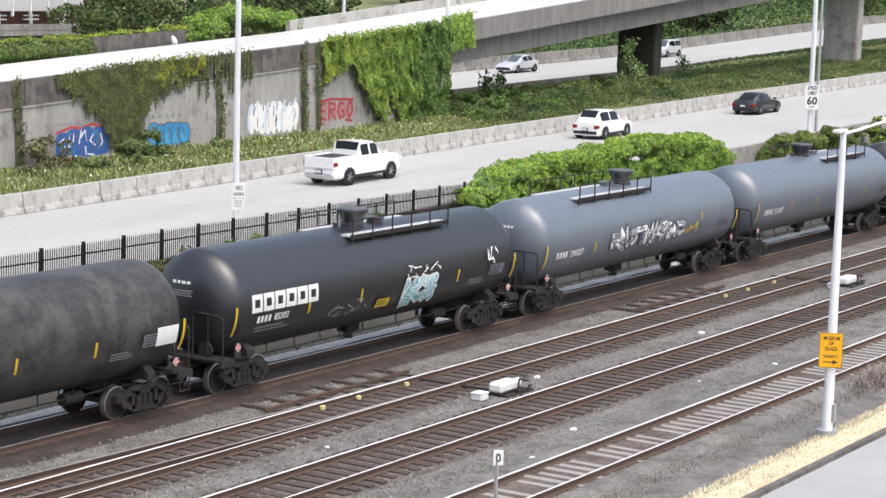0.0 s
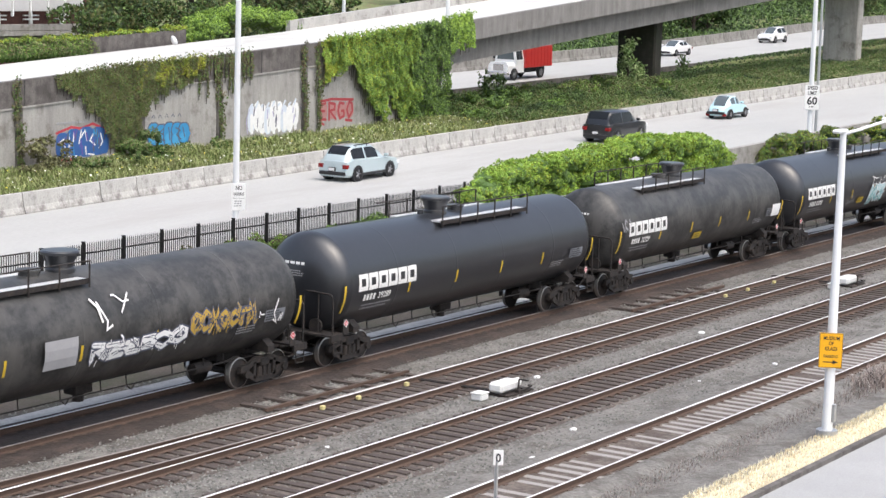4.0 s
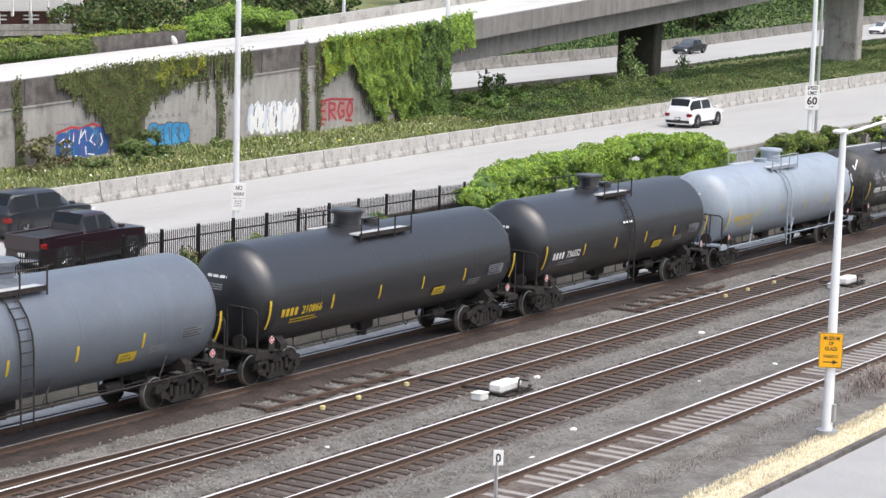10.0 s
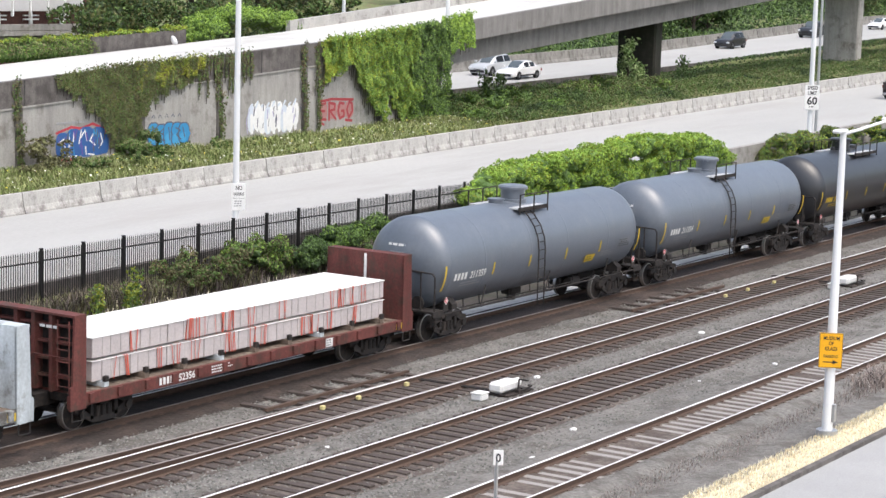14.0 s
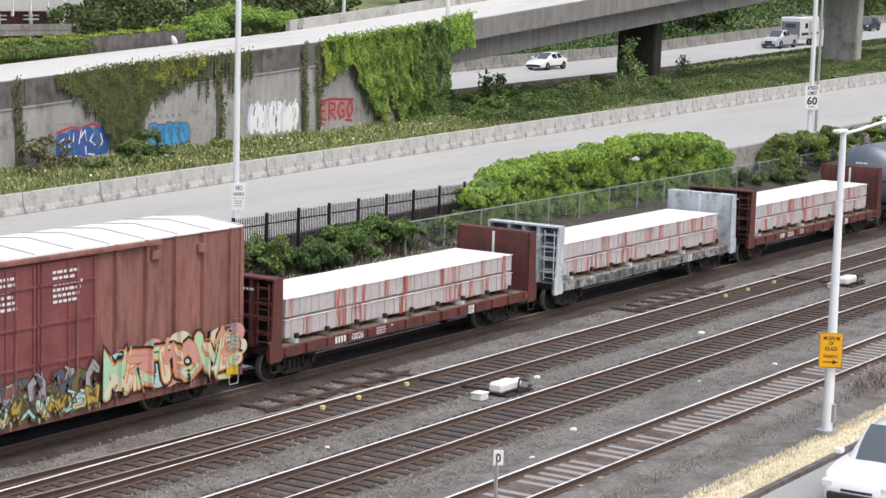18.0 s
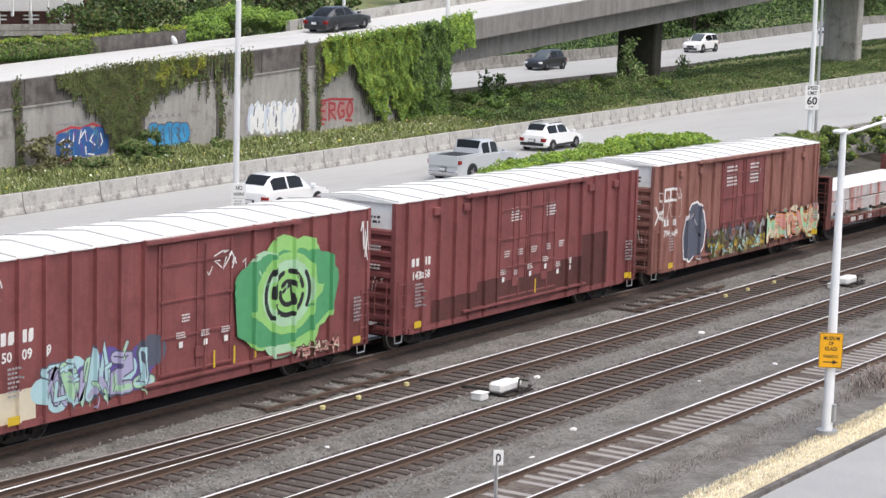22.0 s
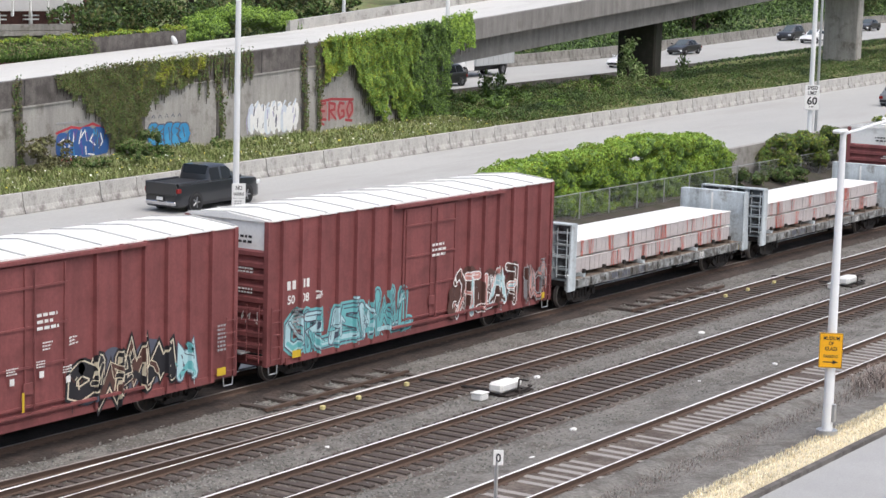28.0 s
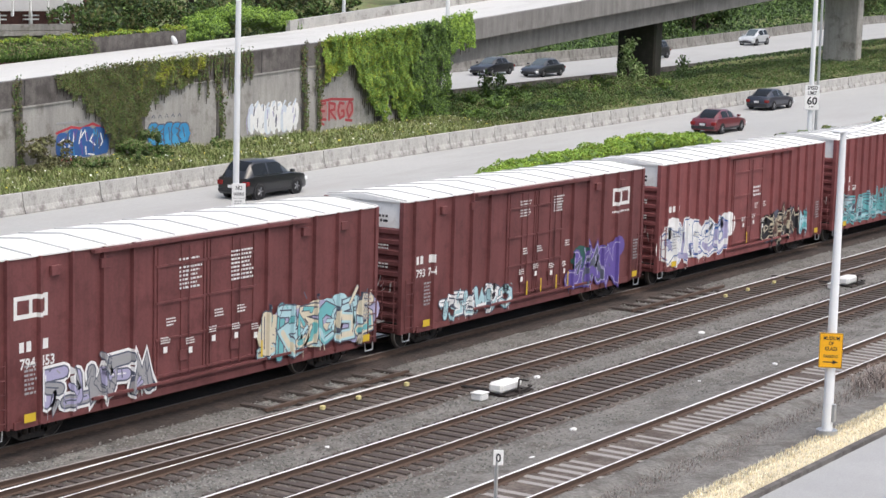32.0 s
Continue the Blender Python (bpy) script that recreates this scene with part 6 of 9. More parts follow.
def build_wall_details():
    """Panel joints, pilasters, coping line and graffiti on the retaining wall."""
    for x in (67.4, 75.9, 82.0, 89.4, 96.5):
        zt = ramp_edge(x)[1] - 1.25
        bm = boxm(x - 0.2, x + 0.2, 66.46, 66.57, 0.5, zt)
        tagged(new("pilaster", mesh_of(bm, "pilaster", M_CONC_DARK)), "dark streaked concrete strip between wall panels", "wall", "wall panels", "structure")
    for x in np.arange(50, 103, 3.55):
        zt = ramp_edge(x)[1]
        bm = boxm(x - 0.02, x + 0.02, 66.492, 66.51, zt - 1.24, zt - 0.01)
        tagged(new("joint", mesh_of(bm, "joint", M_BLACK)), "narrow open joint in the parapet", "joint", "parapet joints", "structure")
    for k in range(26):
        x = 46 + 2.2 * k
        za, zb = ramp_edge(x)[1] - 1.25, ramp_edge(x + 2.2)[1] - 1.25
        bm = bmesh.new()
        vs = [bm.verts.new(p) for p in ((x, 66.48, za - 0.06), (x + 2.2, 66.48, zb - 0.06), (x + 2.2, 66.48, zb + 0.02), (x, 66.48, za + 0.02), (x, 66.6, za - 0.06), (x + 2.2, 66.6, zb - 0.06), (x + 2.2, 66.6, zb + 0.02), (x, 66.6, za + 0.02))]
        for q in ((0, 1, 2, 3), (3, 2, 6, 7), (1, 0, 4, 5)):
            bm.faces.new([vs[i] for i in q])
        tagged(new("ledge", mesh_of(bm, "ledge", M_CONC)), "pale ledge under the parapet", "ledge", "wall ledges", "structure")
    art = (("blue graffiti with red and white outlines", blue_piece), ("bright blue graffiti on the concrete wall", cyan_piece), ("white and grey graffiti on the concrete wall", white_piece), ("red outlined graffiti on the concrete wall", red_piece))
    for label, draw in art:
        p = Paint()
        p.group("graffiti")
        draw(p)
        paint_part("graffiti", p, thing("wall_graffiti", label, "graffiti", "wall graffiti"), wall_z)


def blob(p, x, z, rx, rz, m, n=14, turn=0.0):
    """A rounded patch of paint, squarer than an ellipse."""
    pts = []
    for i in range(n):
        a = 2 * math.pi * i / n
        c, d = math.cos(a), math.sin(a)
        c, d = math.copysign(abs(c) ** 0.7, c) * rx, math.copysign(abs(d) ** 0.7, d) * rz
        pts.append((x + c * math.cos(turn) - d * math.sin(turn), z + c * math.sin(turn) + d * math.cos(turn)))
    p.poly(pts, m)


def blue_piece(p):
    p.stroke([(69.9, 4.05), (70.9, 4.3), (71.6, 4.2), (72.4, 4.4), (73.3, 4.1), (73.5, 3.2)], 0.12, G["red"])
    p.stroke([(70.3, 2.72), (71.5, 2.8)], 0.14, G["red"])
    for x, z, rx, rz in ((70.35, 3.45, 0.5, 0.62), (71.1, 3.5, 0.55, 0.72), (71.95, 3.55, 0.6, 0.74), (72.8, 3.55, 0.55, 0.7), (73.25, 3.4, 0.3, 0.5)):
        blob(p, x, z, rx, rz, G["blue"])
    for q in ([(70.05, 3.55), (70.4, 3.75), (70.5, 3.3)], [(70.8, 4.0), (70.75, 3.35), (71.05, 3.6), (71.1, 4.05)], [(71.6, 4.1), (71.45, 3.5)], [(71.55, 3.75), (71.85, 4.1), (72.0, 3.6)], [(72.45, 3.9), (72.2, 3.6), (72.6, 3.35)], [(72.95, 3.9), (73.1, 3.5), (72.85, 3.2)], [(72.1, 2.95), (72.5, 2.9)], [(70.5, 2.88), (71.3, 2.9)], [(71.9, 3.3), (71.95, 2.95)]):
        p.stroke(q, 0.075, G["white"])
    r = np.random.default_rng(505)
    for k in range(26):
        x, z = r.uniform(70.0, 73.3), r.uniform(2.9, 3.9)
        p.stroke([(x, z), (x + r.uniform(-0.12, 0.12), z + r.uniform(0.15, 0.45))], r.uniform(0.05, 0.11), (G["slate"], G["purple"], G["cyan"])[k % 3])
    p.bars(69.9, 72.3, 4.42, 4.62, 1, G["grey"], np.random.default_rng(501))


def cyan_piece(p):
    for x, z, rx, rz in ((76.85, 3.65, 0.42, 0.55), (77.45, 3.55, 0.42, 0.55), (78.05, 3.6, 0.42, 0.58), (78.65, 3.55, 0.42, 0.6), (79.2, 3.6, 0.4, 0.5)):
        blob(p, x, z, rx + 0.07, rz + 0.07, G["slate"])
        blob(p, x, z, rx, rz, G["cyan"])
        blob(p, x, z - rz * 0.35, rx * 0.75, rz * 0.45, G["azure"])
    p.poly([(79.35, 4.1), (79.72, 3.55), (79.35, 3.05)], G["cyan"])
    for q in ([(77.1, 3.95), (76.75, 3.9), (76.8, 3.65), (77.1, 3.55), (77.0, 3.25)], [(77.6, 3.9), (77.3, 3.7), (77.6, 3.6)], [(77.35, 3.35), (77.7, 3.3)], [(78.0, 3.95), (78.1, 3.3)], [(78.2, 3.75), (78.3, 3.5)], [(78.55, 3.9), (78.9, 3.75), (78.6, 3.55), (78.95, 3.3)], [(79.1, 3.9), (79.25, 3.4)]):
        p.stroke(q, 0.07, G["slate"])
    for k in range(5):
        x = 76.7 + 0.5 * k
        p.stroke([(x, 4.45), (x + 0.12, 4.62), (x + 0.25, 4.44)], 0.045, G["slate"], False)


def white_piece(p):
    r = np.random.default_rng(503)
    for k in range(9):
        x = 84.75 + 0.48 * k
        blob(p, x, 4.05 + 0.15 * math.sin(k * 1.7), 0.34, r.uniform(0.62, 0.85), G["white"] if k % 3 else G["frost"])
        p.stroke([(x, 4.2), (x + 0.05, 3.3 + r.uniform(-0.05, 0.2))], 0.26, G["white"])
        p.stroke([(x - 0.1, 4.7), (x + 0.05, 5.0 - r.uniform(0, 0.25))], 0.14, G["frost"])
    for k in range(16):
        x, z = r.uniform(84.6, 88.8), r.uniform(3.4, 4.6)
        p.stroke([(x, z), (x + r.uniform(-0.1, 0.1), z + r.uniform(0.2, 0.5))], r.uniform(0.05, 0.11), (G["slate"], G["lilac"], G["grey"])[k % 3])
    p.stroke([(84.4, 3.3), (84.3, 4.0), (84.55, 4.6)], 0.06, G["lilac"])
    p.stroke([(89.0, 4.5), (89.25, 4.45)], 0.05, G["slate"])
    p.stroke([(89.12, 4.3), (89.1, 4.65)], 0.05, G["slate"])


def red_piece(p):
    for x in (91.2, 92.1, 92.95, 93.75):
        blob(p, x, 4.2, 0.42, 0.48, G["rose"])
    for q in ([(91.45, 4.62), (91.0, 4.6), (90.95, 4.22), (91.35, 4.2)], [(90.95, 4.2), (90.98, 3.75), (91.5, 3.72)], [(91.8, 3.68), (91.78, 4.65), (92.35, 4.55), (92.3, 4.25), (91.85, 4.2), (92.45, 3.7)], [(93.2, 4.55), (92.8, 4.62), (92.65, 4.15), (92.85, 3.72), (93.25, 3.85), (93.2, 4.15), (93.0, 4.15)], [(93.75, 4.65), (93.5, 4.2), (93.72, 3.74), (94.05, 4.1), (93.98, 4.55), (93.75, 4.65)], [(90.9, 4.75), (92.0, 4.85), (94.1, 4.75)], [(90.95, 3.6), (91.3, 3.45)], [(93.4, 3.62), (94.0, 3.55)]):
        p.stroke(q, 0.15, G["brick"])
    for k in range(4):
        p.stroke([(92.5 + 0.3 * k, 5.0), (92.55 + 0.3 * k, 5.2), (92.7 + 0.3 * k, 5.02)], 0.04, G["grey"], False)


build_wall_details()


# near-black concrete: the shade under the bridge is put into its colour
M_PIER = mat("shade_dark_concrete", (0.045, 0.04, 0.034), 0.95, 0, 0.3, 0.6, 14.0, 0.4, (0.03, 0.034, 0.022), 0.5, streak=0.3)


def pier(X, w, y, lit, label):
    z0, z1 = float(profile(X)) - 1.0, ramp_edge(X)[1] - 2.69
    bm = bmesh.new()
    box(bm, X - 0.6, X + 0.6, y - w / 2, y + w / 2, z0, z1, bevel=0.12)
    return tagged(new("bridge_pier", mesh_of(bm, "bridge_pier", M_CONC if lit else M_PIER)), label, "pier", kind="structure")


pier(136.5, 3.2, 70.1, False, "dark shaded concrete bridge pier behind a sapling")
pier(177.4, 3.4, 70.1, True, "tall grey concrete bridge pier beside the freeway")
pier(218.0, 3.4, 70.1, True, "tall grey concrete bridge pier farther along")


def iron_fence():
    f = thing("iron_fence", "black iron picket fence along the railway", "fence")
    picket = bmesh.new()
    box(picket, -0.016, 0.016, -0.011, 0.011, 0.12, 2.04)
    top = [picket.verts.new(p) for p in ((-0.016, -0.016, 2.04), (0.016, -0.016, 2.04), (0.016, 0.016, 2.04), (-0.016, 0.016, 2.04), (0, 0, 2.15))]
    for i in range(4):
        picket.faces.new((top[i], top[(i + 1) % 4], top[4]))
    pm = mesh_of(picket, "picket", M_IRON)
    bm = bmesh.new()
    box(bm, -0.045, 0.045, -0.045, 0.045, -0.2, 2.14, bevel=0.008)
    box(bm, -0.055, 0.055, -0.055, 0.055, 2.14, 2.18)
    post = mesh_of(bm, "post", M_IRON)
    bm = bmesh.new()
    box(bm, 0, 2.1, -0.02, 0.02, 0.2, 0.25)
    box(bm, 0, 2.1, -0.02, 0.02, 1.72, 1.77)
    rail = mesh_of(bm, "rail", M_IRON)
    x = 33.3
    while x < 80:
        z = float(fence_base(x))
        part("post", post, None, f, at=pose(x, 48.4, z))
        r = part("panel_rail", rail, None, f, at=pose(x, 48.4, z))
        for k in range(1, 19):
            part("picket", pm, None, r, at=pose(k * 2.1 / 19, 0, 0))
        x += 2.1


iron_fence()


def chain_fence():
    f = thing("chain_link_fence", "low galvanised chain-link fence with dark slats", "fence")
    x0, x1, y, h = 70.4, 122.0, 46.9, 1.28
    bm = bmesh.new()
    tube(bm, (0, 0, -0.3), (0, 0, h + 0.05), 0.035, 8)
    post = mesh_of(bm, "post", M_GALV)
    x = x0
    zb = lambda q: 0.28 + 0.006 * (q - 70)
    while x <= x1:
        part("post", post, None, f, at=pose(x, y, zb(x)))
        x += 3.05
    bm = bmesh.new()
    bar(bm, [(x0, y, zb(x0) + h), (x1, y, zb(x1) + h)], 0.024, 8)
    part("top_rail", bm, M_GALV, f)
    vs, fs = [], []
    s = 0.09
    n = int((x1 - x0 + h) / s)
    for k in range(n):
        for d in (1, -1):
            xa = x0 + k * s - (h if d > 0 else 0)
            pts = []
            for t in (0, h):
                q = xa + (t if d > 0 else h - t)
                pts.append((q, t))
            (a, ta), (b, tb) = pts
            if min(a, b) < x0 or max(a, b) > x1:
                continue
            i = len(vs)
            w = 0.005
            vs += [(a - w, y, zb(a) + ta), (a + w, y, zb(a) + ta), (b + w, y, zb(b) + tb), (b - w, y, zb(b) + tb)]
            fs.append((i, i + 1, i + 2, i + 3))
    tagged(part("wire_mesh", raw("wire_mesh", vs, fs, M_GALV), None, f), kind="stuff")


chain_fence()


# ---- poles and signs ----
def sign_face(name, label, w, h, at, board, draw, parent, thick=0.02):
    bm = boxm(-w / 2, w / 2, 0, thick, -h / 2, h / 2, 0.004)
    s = part(name, bm, board, parent, label, at)
    p = Paint()
    draw(p)
    bm, mats = p.finish((), lambda u, off, v: Vector((u, -off, v)))
    part("sign_writing", bm, mats, s)
    return s


def pole(name, label, x, y, z0, z1, r0, r1, m=None):
    t = thing(name, label, "lamp post", "street lamps", at=pose(x, y, z0))
    bm = bmesh.new()
    tube(bm, (0, 0, -0.4), (0, 0, z1 - z0), r0, 14, r1)
    part("shaft", bm, m or M_POLE, t, round_=True)
    bm = bmesh.new()
    tube(bm, (0, 0, -0.1), (0, 0, 0.12), r0 * 1.9, 14)
    part("base_plate", bm, M_GALV, t)
    return t


M_POLE = mat("white_painted_pole", (0.8, 0.81, 0.82), 0.45, 0.0, 0.06, 1.0, 20.0, 0.05, streak=0.1)
M_SIGNYELLOW = plain("sign_yellow", (0.85, 0.42, 0.01), 0.45)
M_SIGNWHITE = plain("sign_white", (0.8, 0.8, 0.79), 0.45)


def build_poles():
    a = pole("lamp_post", "tall white lamp post with a no parking sign", 61.8, 49.25, 1.1, 14.0, 0.13, 0.1)

    def no_parking(p):
        p.text("NO", -0.13, 0.28, 0.16, M_BLACK, 0.27)
        p.text("PARKING", -0.21, 0.06, 0.12, M_BLACK, 0.42)
        p.bars(-0.18, 0.18, -0.4, -0.12, 3, G["grey"], np.random.default_rng(1))
        p.rect(-0.24, 0.24, -0.06, -0.05, M_BLACK)
    sign_face("sign", "white no parking sign", 0.55, 1.06, pose(-0.02, -0.16, 2.05, 0, 0, -38), M_SIGNWHITE, no_parking, a)
    b = pole("lamp_post", "tall white lamp post with a speed limit sign", 119.45, 49.1, 2.6, 16.0, 0.16, 0.13)

    def speed(p):
        p.text("SPEED", -0.36, 0.5, 0.22, M_BLACK, 0.72)
        p.text("LIMIT", -0.32, 0.17, 0.22, M_BLACK, 0.64)
        p.text("60", -0.36, -0.45, 0.5, M_BLACK, 0.72)
        p.bars(-0.2, 0.25, -0.66, -0.53, 1, M_BLACK, np.random.default_rng(2))
    sign_face("sign", "white speed limit sign reading 60", 0.98, 1.55, pose(-0.28, -0.2, 2.36, 0, 0, -42), M_SIGNWHITE, speed, b)
    c = pole("sign_post", "slim galvanised post beside a lamp post", 120.5, 49.1, 2.6, 14.0, 0.09, 0.08, M_GALV)
    d = pole("lamp_post", "white lamp post with a yellow parking sign in dry grass", 51.2, 20.06, -0.1, 8.25, 0.155, 0.085)
    bm = bmesh.new()
    bar(bm, [(0, 0, 8.25), (1.2, 0.1, 8.27), (2.6, 0.2, 8.33), (4.2, 0.3, 8.4)], 0.045, 8)
    part("arm", bm, M_POLE, d)
    bm = bmesh.new()
    box(bm, -0.55, 0.1, -0.12, 0.12, 8.28, 8.38, bevel=0.04)
    part("lamp_head", bm, M_POLE, d)
    bm = bmesh.new()
    box(bm, 4.1, 4.8, -0.1, 0.5, 8.36, 8.48, bevel=0.04)
    part("lamp_head", bm, M_POLE, d)

    def museum(p):
        p.text("MUSEUM", -0.22, 0.29, 0.1, M_BLACK, 0.44)
        p.text("OF", -0.07, 0.15, 0.1, M_BLACK, 0.14)
        p.text("GLASS", -0.17, 0.0, 0.1, M_BLACK, 0.34)
        p.text("PARKING", -0.19, -0.2, 0.085, M_BLACK, 0.38)
        p.rect(-0.2, 0.08, -0.335, -0.305, M_BLACK)
        p.poly([(0.06, -0.38), (0.21, -0.32), (0.06, -0.26)], M_BLACK)
        for u0, u1, v0, v1 in ((-0.31, 0.31, 0.46, 0.47), (-0.31, 0.31, -0.47, -0.46), (-0.31, -0.3, -0.46, 0.46), (0.3, 0.31, -0.46, 0.46)):
            p.rect(u0, u1, v0, v1, M_BLACK)
    sign_face("sign", "yellow museum parking sign with an arrow", 0.63, 0.96, pose(-0.21, -0.07, 2.36, 0, 0, -62), M_SIGNYELLOW, museum, d)
    bm = bmesh.new()
    box(bm, -0.07, 0.07, -0.22, -0.12, 0.35, 0.85, bevel=0.01)
    part("conduit_box", bm, M_GALV, d)
    e = pole("lamp_post", "white lamp post on the bridge parapet", 104.2, 66.75, 8.9, 18, 0.13, 0.1)
    f = pole("lamp_post", "white lamp post behind the ramp", 109.0, 78.0, 7.0, 20, 0.12, 0.1)
    # track-side post with a plate
    g = thing("track_marker", "white plate numbered 0 on a grey post", "marker", at=pose(36.85, 22.0, -0.25))
    bm = boxm(-0.03, 0.03, -0.03, 0.03, -0.3, 1.85)
    part("post", bm, M_GALV, g)

    def zero(p):
        p.text("0", -0.06, -0.1, 0.2, M_BLACK, 0.12)
    sign_face("plate", "white plate with a black zero", 0.22, 0.34, pose(0, -0.04, 1.92, 0, 0, -59), M_SIGNWHITE, zero, g)


build_poles()


# ---- switch gear on the second track ----
M_SWITCH = plain("white_switch_paint", (0.74, 0.74, 0.72), 0.55)


def switch_machine(x, y):
    s = thing("switch_machine", "white painted electric switch machine beside the track", "switch machine", "switch machines", at=pose(x, y, -0.24))
    bm = bmesh.new()
    box(bm, -0.72, 0.32, -0.27, 0.22, 0.12, 0.42, bevel=0.07)
    part("cover", bm, M_SWITCH, s)
    bm = bmesh.new()
    box(bm, -0.66, 0.26, -0.24, 0.2, 0.05, 0.12)
    part("gearbox", bm, M_GEAR, s)
    bm = bmesh.new()
    tube(bm, (0.32, 0.08, 0.22), (0.78, 0.08, 0.22), 0.13, 14)
    tube(bm, (0.78, 0.08, 0.22), (0.86, 0.08, 0.22), 0.09, 14)
    part("motor", bm, M_SWITCH, s, round_=True)
    for bx, by in ((0.1, -0.36), (0.42, -0.3)):
        bm = bmesh.new()
        box(bm, bx - 0.1, bx + 0.1, by - 0.07, by + 0.07, 0.02, 0.16, bevel=0.02)
        part("bracket", bm, M_GEAR, s)
    bm = bmesh.new()
    tube(bm, (0.05, -0.36, 0.1), (0.08, -0.38, 0.46), 0.03, 6)
    bar(bm, [(0.08, -0.38, 0.46), (0.5, -0.44, 0.36)], 0.028)
    bar(bm, [(0.2, -0.4, 0.1), (0.75, -0.42, 0.16), (0.95, -0.2, 0.12)], 0.03)
    part("lever", bm, M_GEAR, s)
    for dy in (0.6, 1.0):
        bm = bmesh.new()
        bar(bm, [(-0.2 - dy * 0.3, 0.2, 0.12), (-0.2 - dy * 0.3, 3.2, 0.12)], 0.025)
        part("throw_rod", bm, M_GEAR, s)
    bm = bmesh.new()
    box(bm, -0.55, 0.9, -0.4, 0.4, -0.02, 0.06)
    part("base", bm, M_TIE, s)
    j = thing("junction_box", "small white cable box on the ballast", "box", "switch machines", at=pose(x - 1.35, y + 0.1, -0.24))
    bm = bmesh.new()
    box(bm, -0.22, 0.22, -0.18, 0.18, 0.0, 0.2, bevel=0.04)
    part("body", bm, M_SWITCH, j)
    part("lid", boxm(-0.24, 0.24, -0.2, 0.2, 0.202, 0.24, 0.015), M_SWITCH, j)


switch_machine(50.6, 29.95)
switch_machine(78.4, 30.15)


def points():
    for s in (-0.7525, 0.7525):
        def bend(x, s=s):
            return 0.06 + 0.62 * max(0.0, (50.5 - x) / 18.0) ** 2 if x < 51 else 0.06
        r = new("switch_rail", rail_mesh(14, 51.0, bend, (7, 8), M_RAIL_DULL))
        r.location = (0, 32.02 + s, 0.0)
        tagged(r, "worn tapered switch rail beside a running rail", "rail", "switch rails", "structure")
    for x0, x1, y in ((43.8, 51.0, 33.75), (66.0, 74.0, 33.75)):
        bm = bmesh.new()
        box(bm, x0, x1, y - 0.05, y + 0.05, -0.2, -0.1)
        tagged(new("guard_bar", mesh_of(bm, "guard_bar", M_RAIL)), "rusty guard bar on the ballast", "rail", "switch rails", "structure")
        for k in range(7):
            o = new("sleeper_end", TIE)
            o.matrix_basis = pose(x0 + 0.4 + k * 1.1, 33.6, 0.0)
            tagged(o, "long dark switch sleeper", "sleeper", "switch sleepers", "structure")
    for x, y in ((44.95, 32.6), (46.7, 32.6), (49.2, 32.6), (71.5, 32.5), (73.6, 32.5), (76.2, 32.5)):
        bm = bmesh.new()
        box(bm, -0.08, 0.08, -0.06, 0.06, 0, 0.12, bevel=0.02)
        o = new("switch_heater_box", mesh_of(bm, "switch_heater_box", M_YELLOWBOX))
        o.matrix_basis = pose(x, y, -0.165)
        tagged(o, "small pale yellow box between the rails", "box", "switch heater boxes")


M_YELLOWBOX = plain("pale_yellow_box", (0.6, 0.53, 0.25), 0.6)
points()


def litter():
    rng = np.random.default_rng(12)
    spots = [(41.6, 30.0, -0.24), (53.2, 30.4, -0.24), (63.9, 29.9, -0.24), (47.6, 26.0, -0.24), (44.0, 25.2, -0.24), (56.0, 26.2, -0.24), (60.2, 25.5, -0.24), (54.4, 45.5, -0.0), (57.5, 45.0, 0.0), (64.0, 44.8, 0.0)]
    for x, y, z in spots:
        bm = bmesh.new()
        s = rng.uniform(0.06, 0.13)
        bmesh.ops.create_icosphere(bm, subdivisions=1, radius=s)
        for v in bm.verts:
            v.co = Vector((v.co.x * rng.uniform(0.7, 1.4), v.co.y * rng.uniform(0.6, 1.2), max(v.co.z * 0.5, -0.02)))
        o = new("litter", mesh_of(bm, "litter", M_WHITE))
        o.location = (x, y, z + 0.02)
        tagged(o, "scrap of white litter on the ballast", "litter", "scattered litter")


litter()


# ---- plants ----
def blobs_leaves(name, lumps, n, size, mats, seed, label, category, kind="", flat=0.55, group="", floor=None):
    """A clump: leaves over the outside of several overlapping lumps (x, y, z, rx, ry, rz)."""
    rng = np.random.default_rng(seed)
    lumps = np.array(lumps, float)
    area = lumps[:, 3] * lumps[:, 5] + lumps[:, 3] * lumps[:, 4]
    pick = rng.choice(len(lumps), n, p=area / area.sum())
    d = rng.normal(size=(n, 3))
    d[:, 2] = np.where(d[:, 2] < -0.3, -d[:, 2], d[:, 2])
    d /= np.linalg.norm(d, axis=1)[:, None]
    L = lumps[pick]
    r = 1 - np.abs(rng.normal(0, 0.13, n))
    q = L[:, :3] + d * L[:, 3:] * r[:, None]
    wob = np.array([noise.noise((p[0] * 1.3, p[1] * 1.3, p[2] * 1.3)) for p in q])
    wob2 = np.array([noise.noise((p[0] * 4.5, p[1] * 4.5, p[2] * 4.5)) for p in q])
    q += d * (wob * 0.3 + wob2 * 0.18)[:, None]
    if floor is not None:
        keep = q[:, 2] > floor - 0.05
        q, d = q[keep], d[keep]
    me = leaves(name, q, d, size, mats, rng, flat)
    ob = new(name, me)
    return tagged(ob, label, category, group, kind)



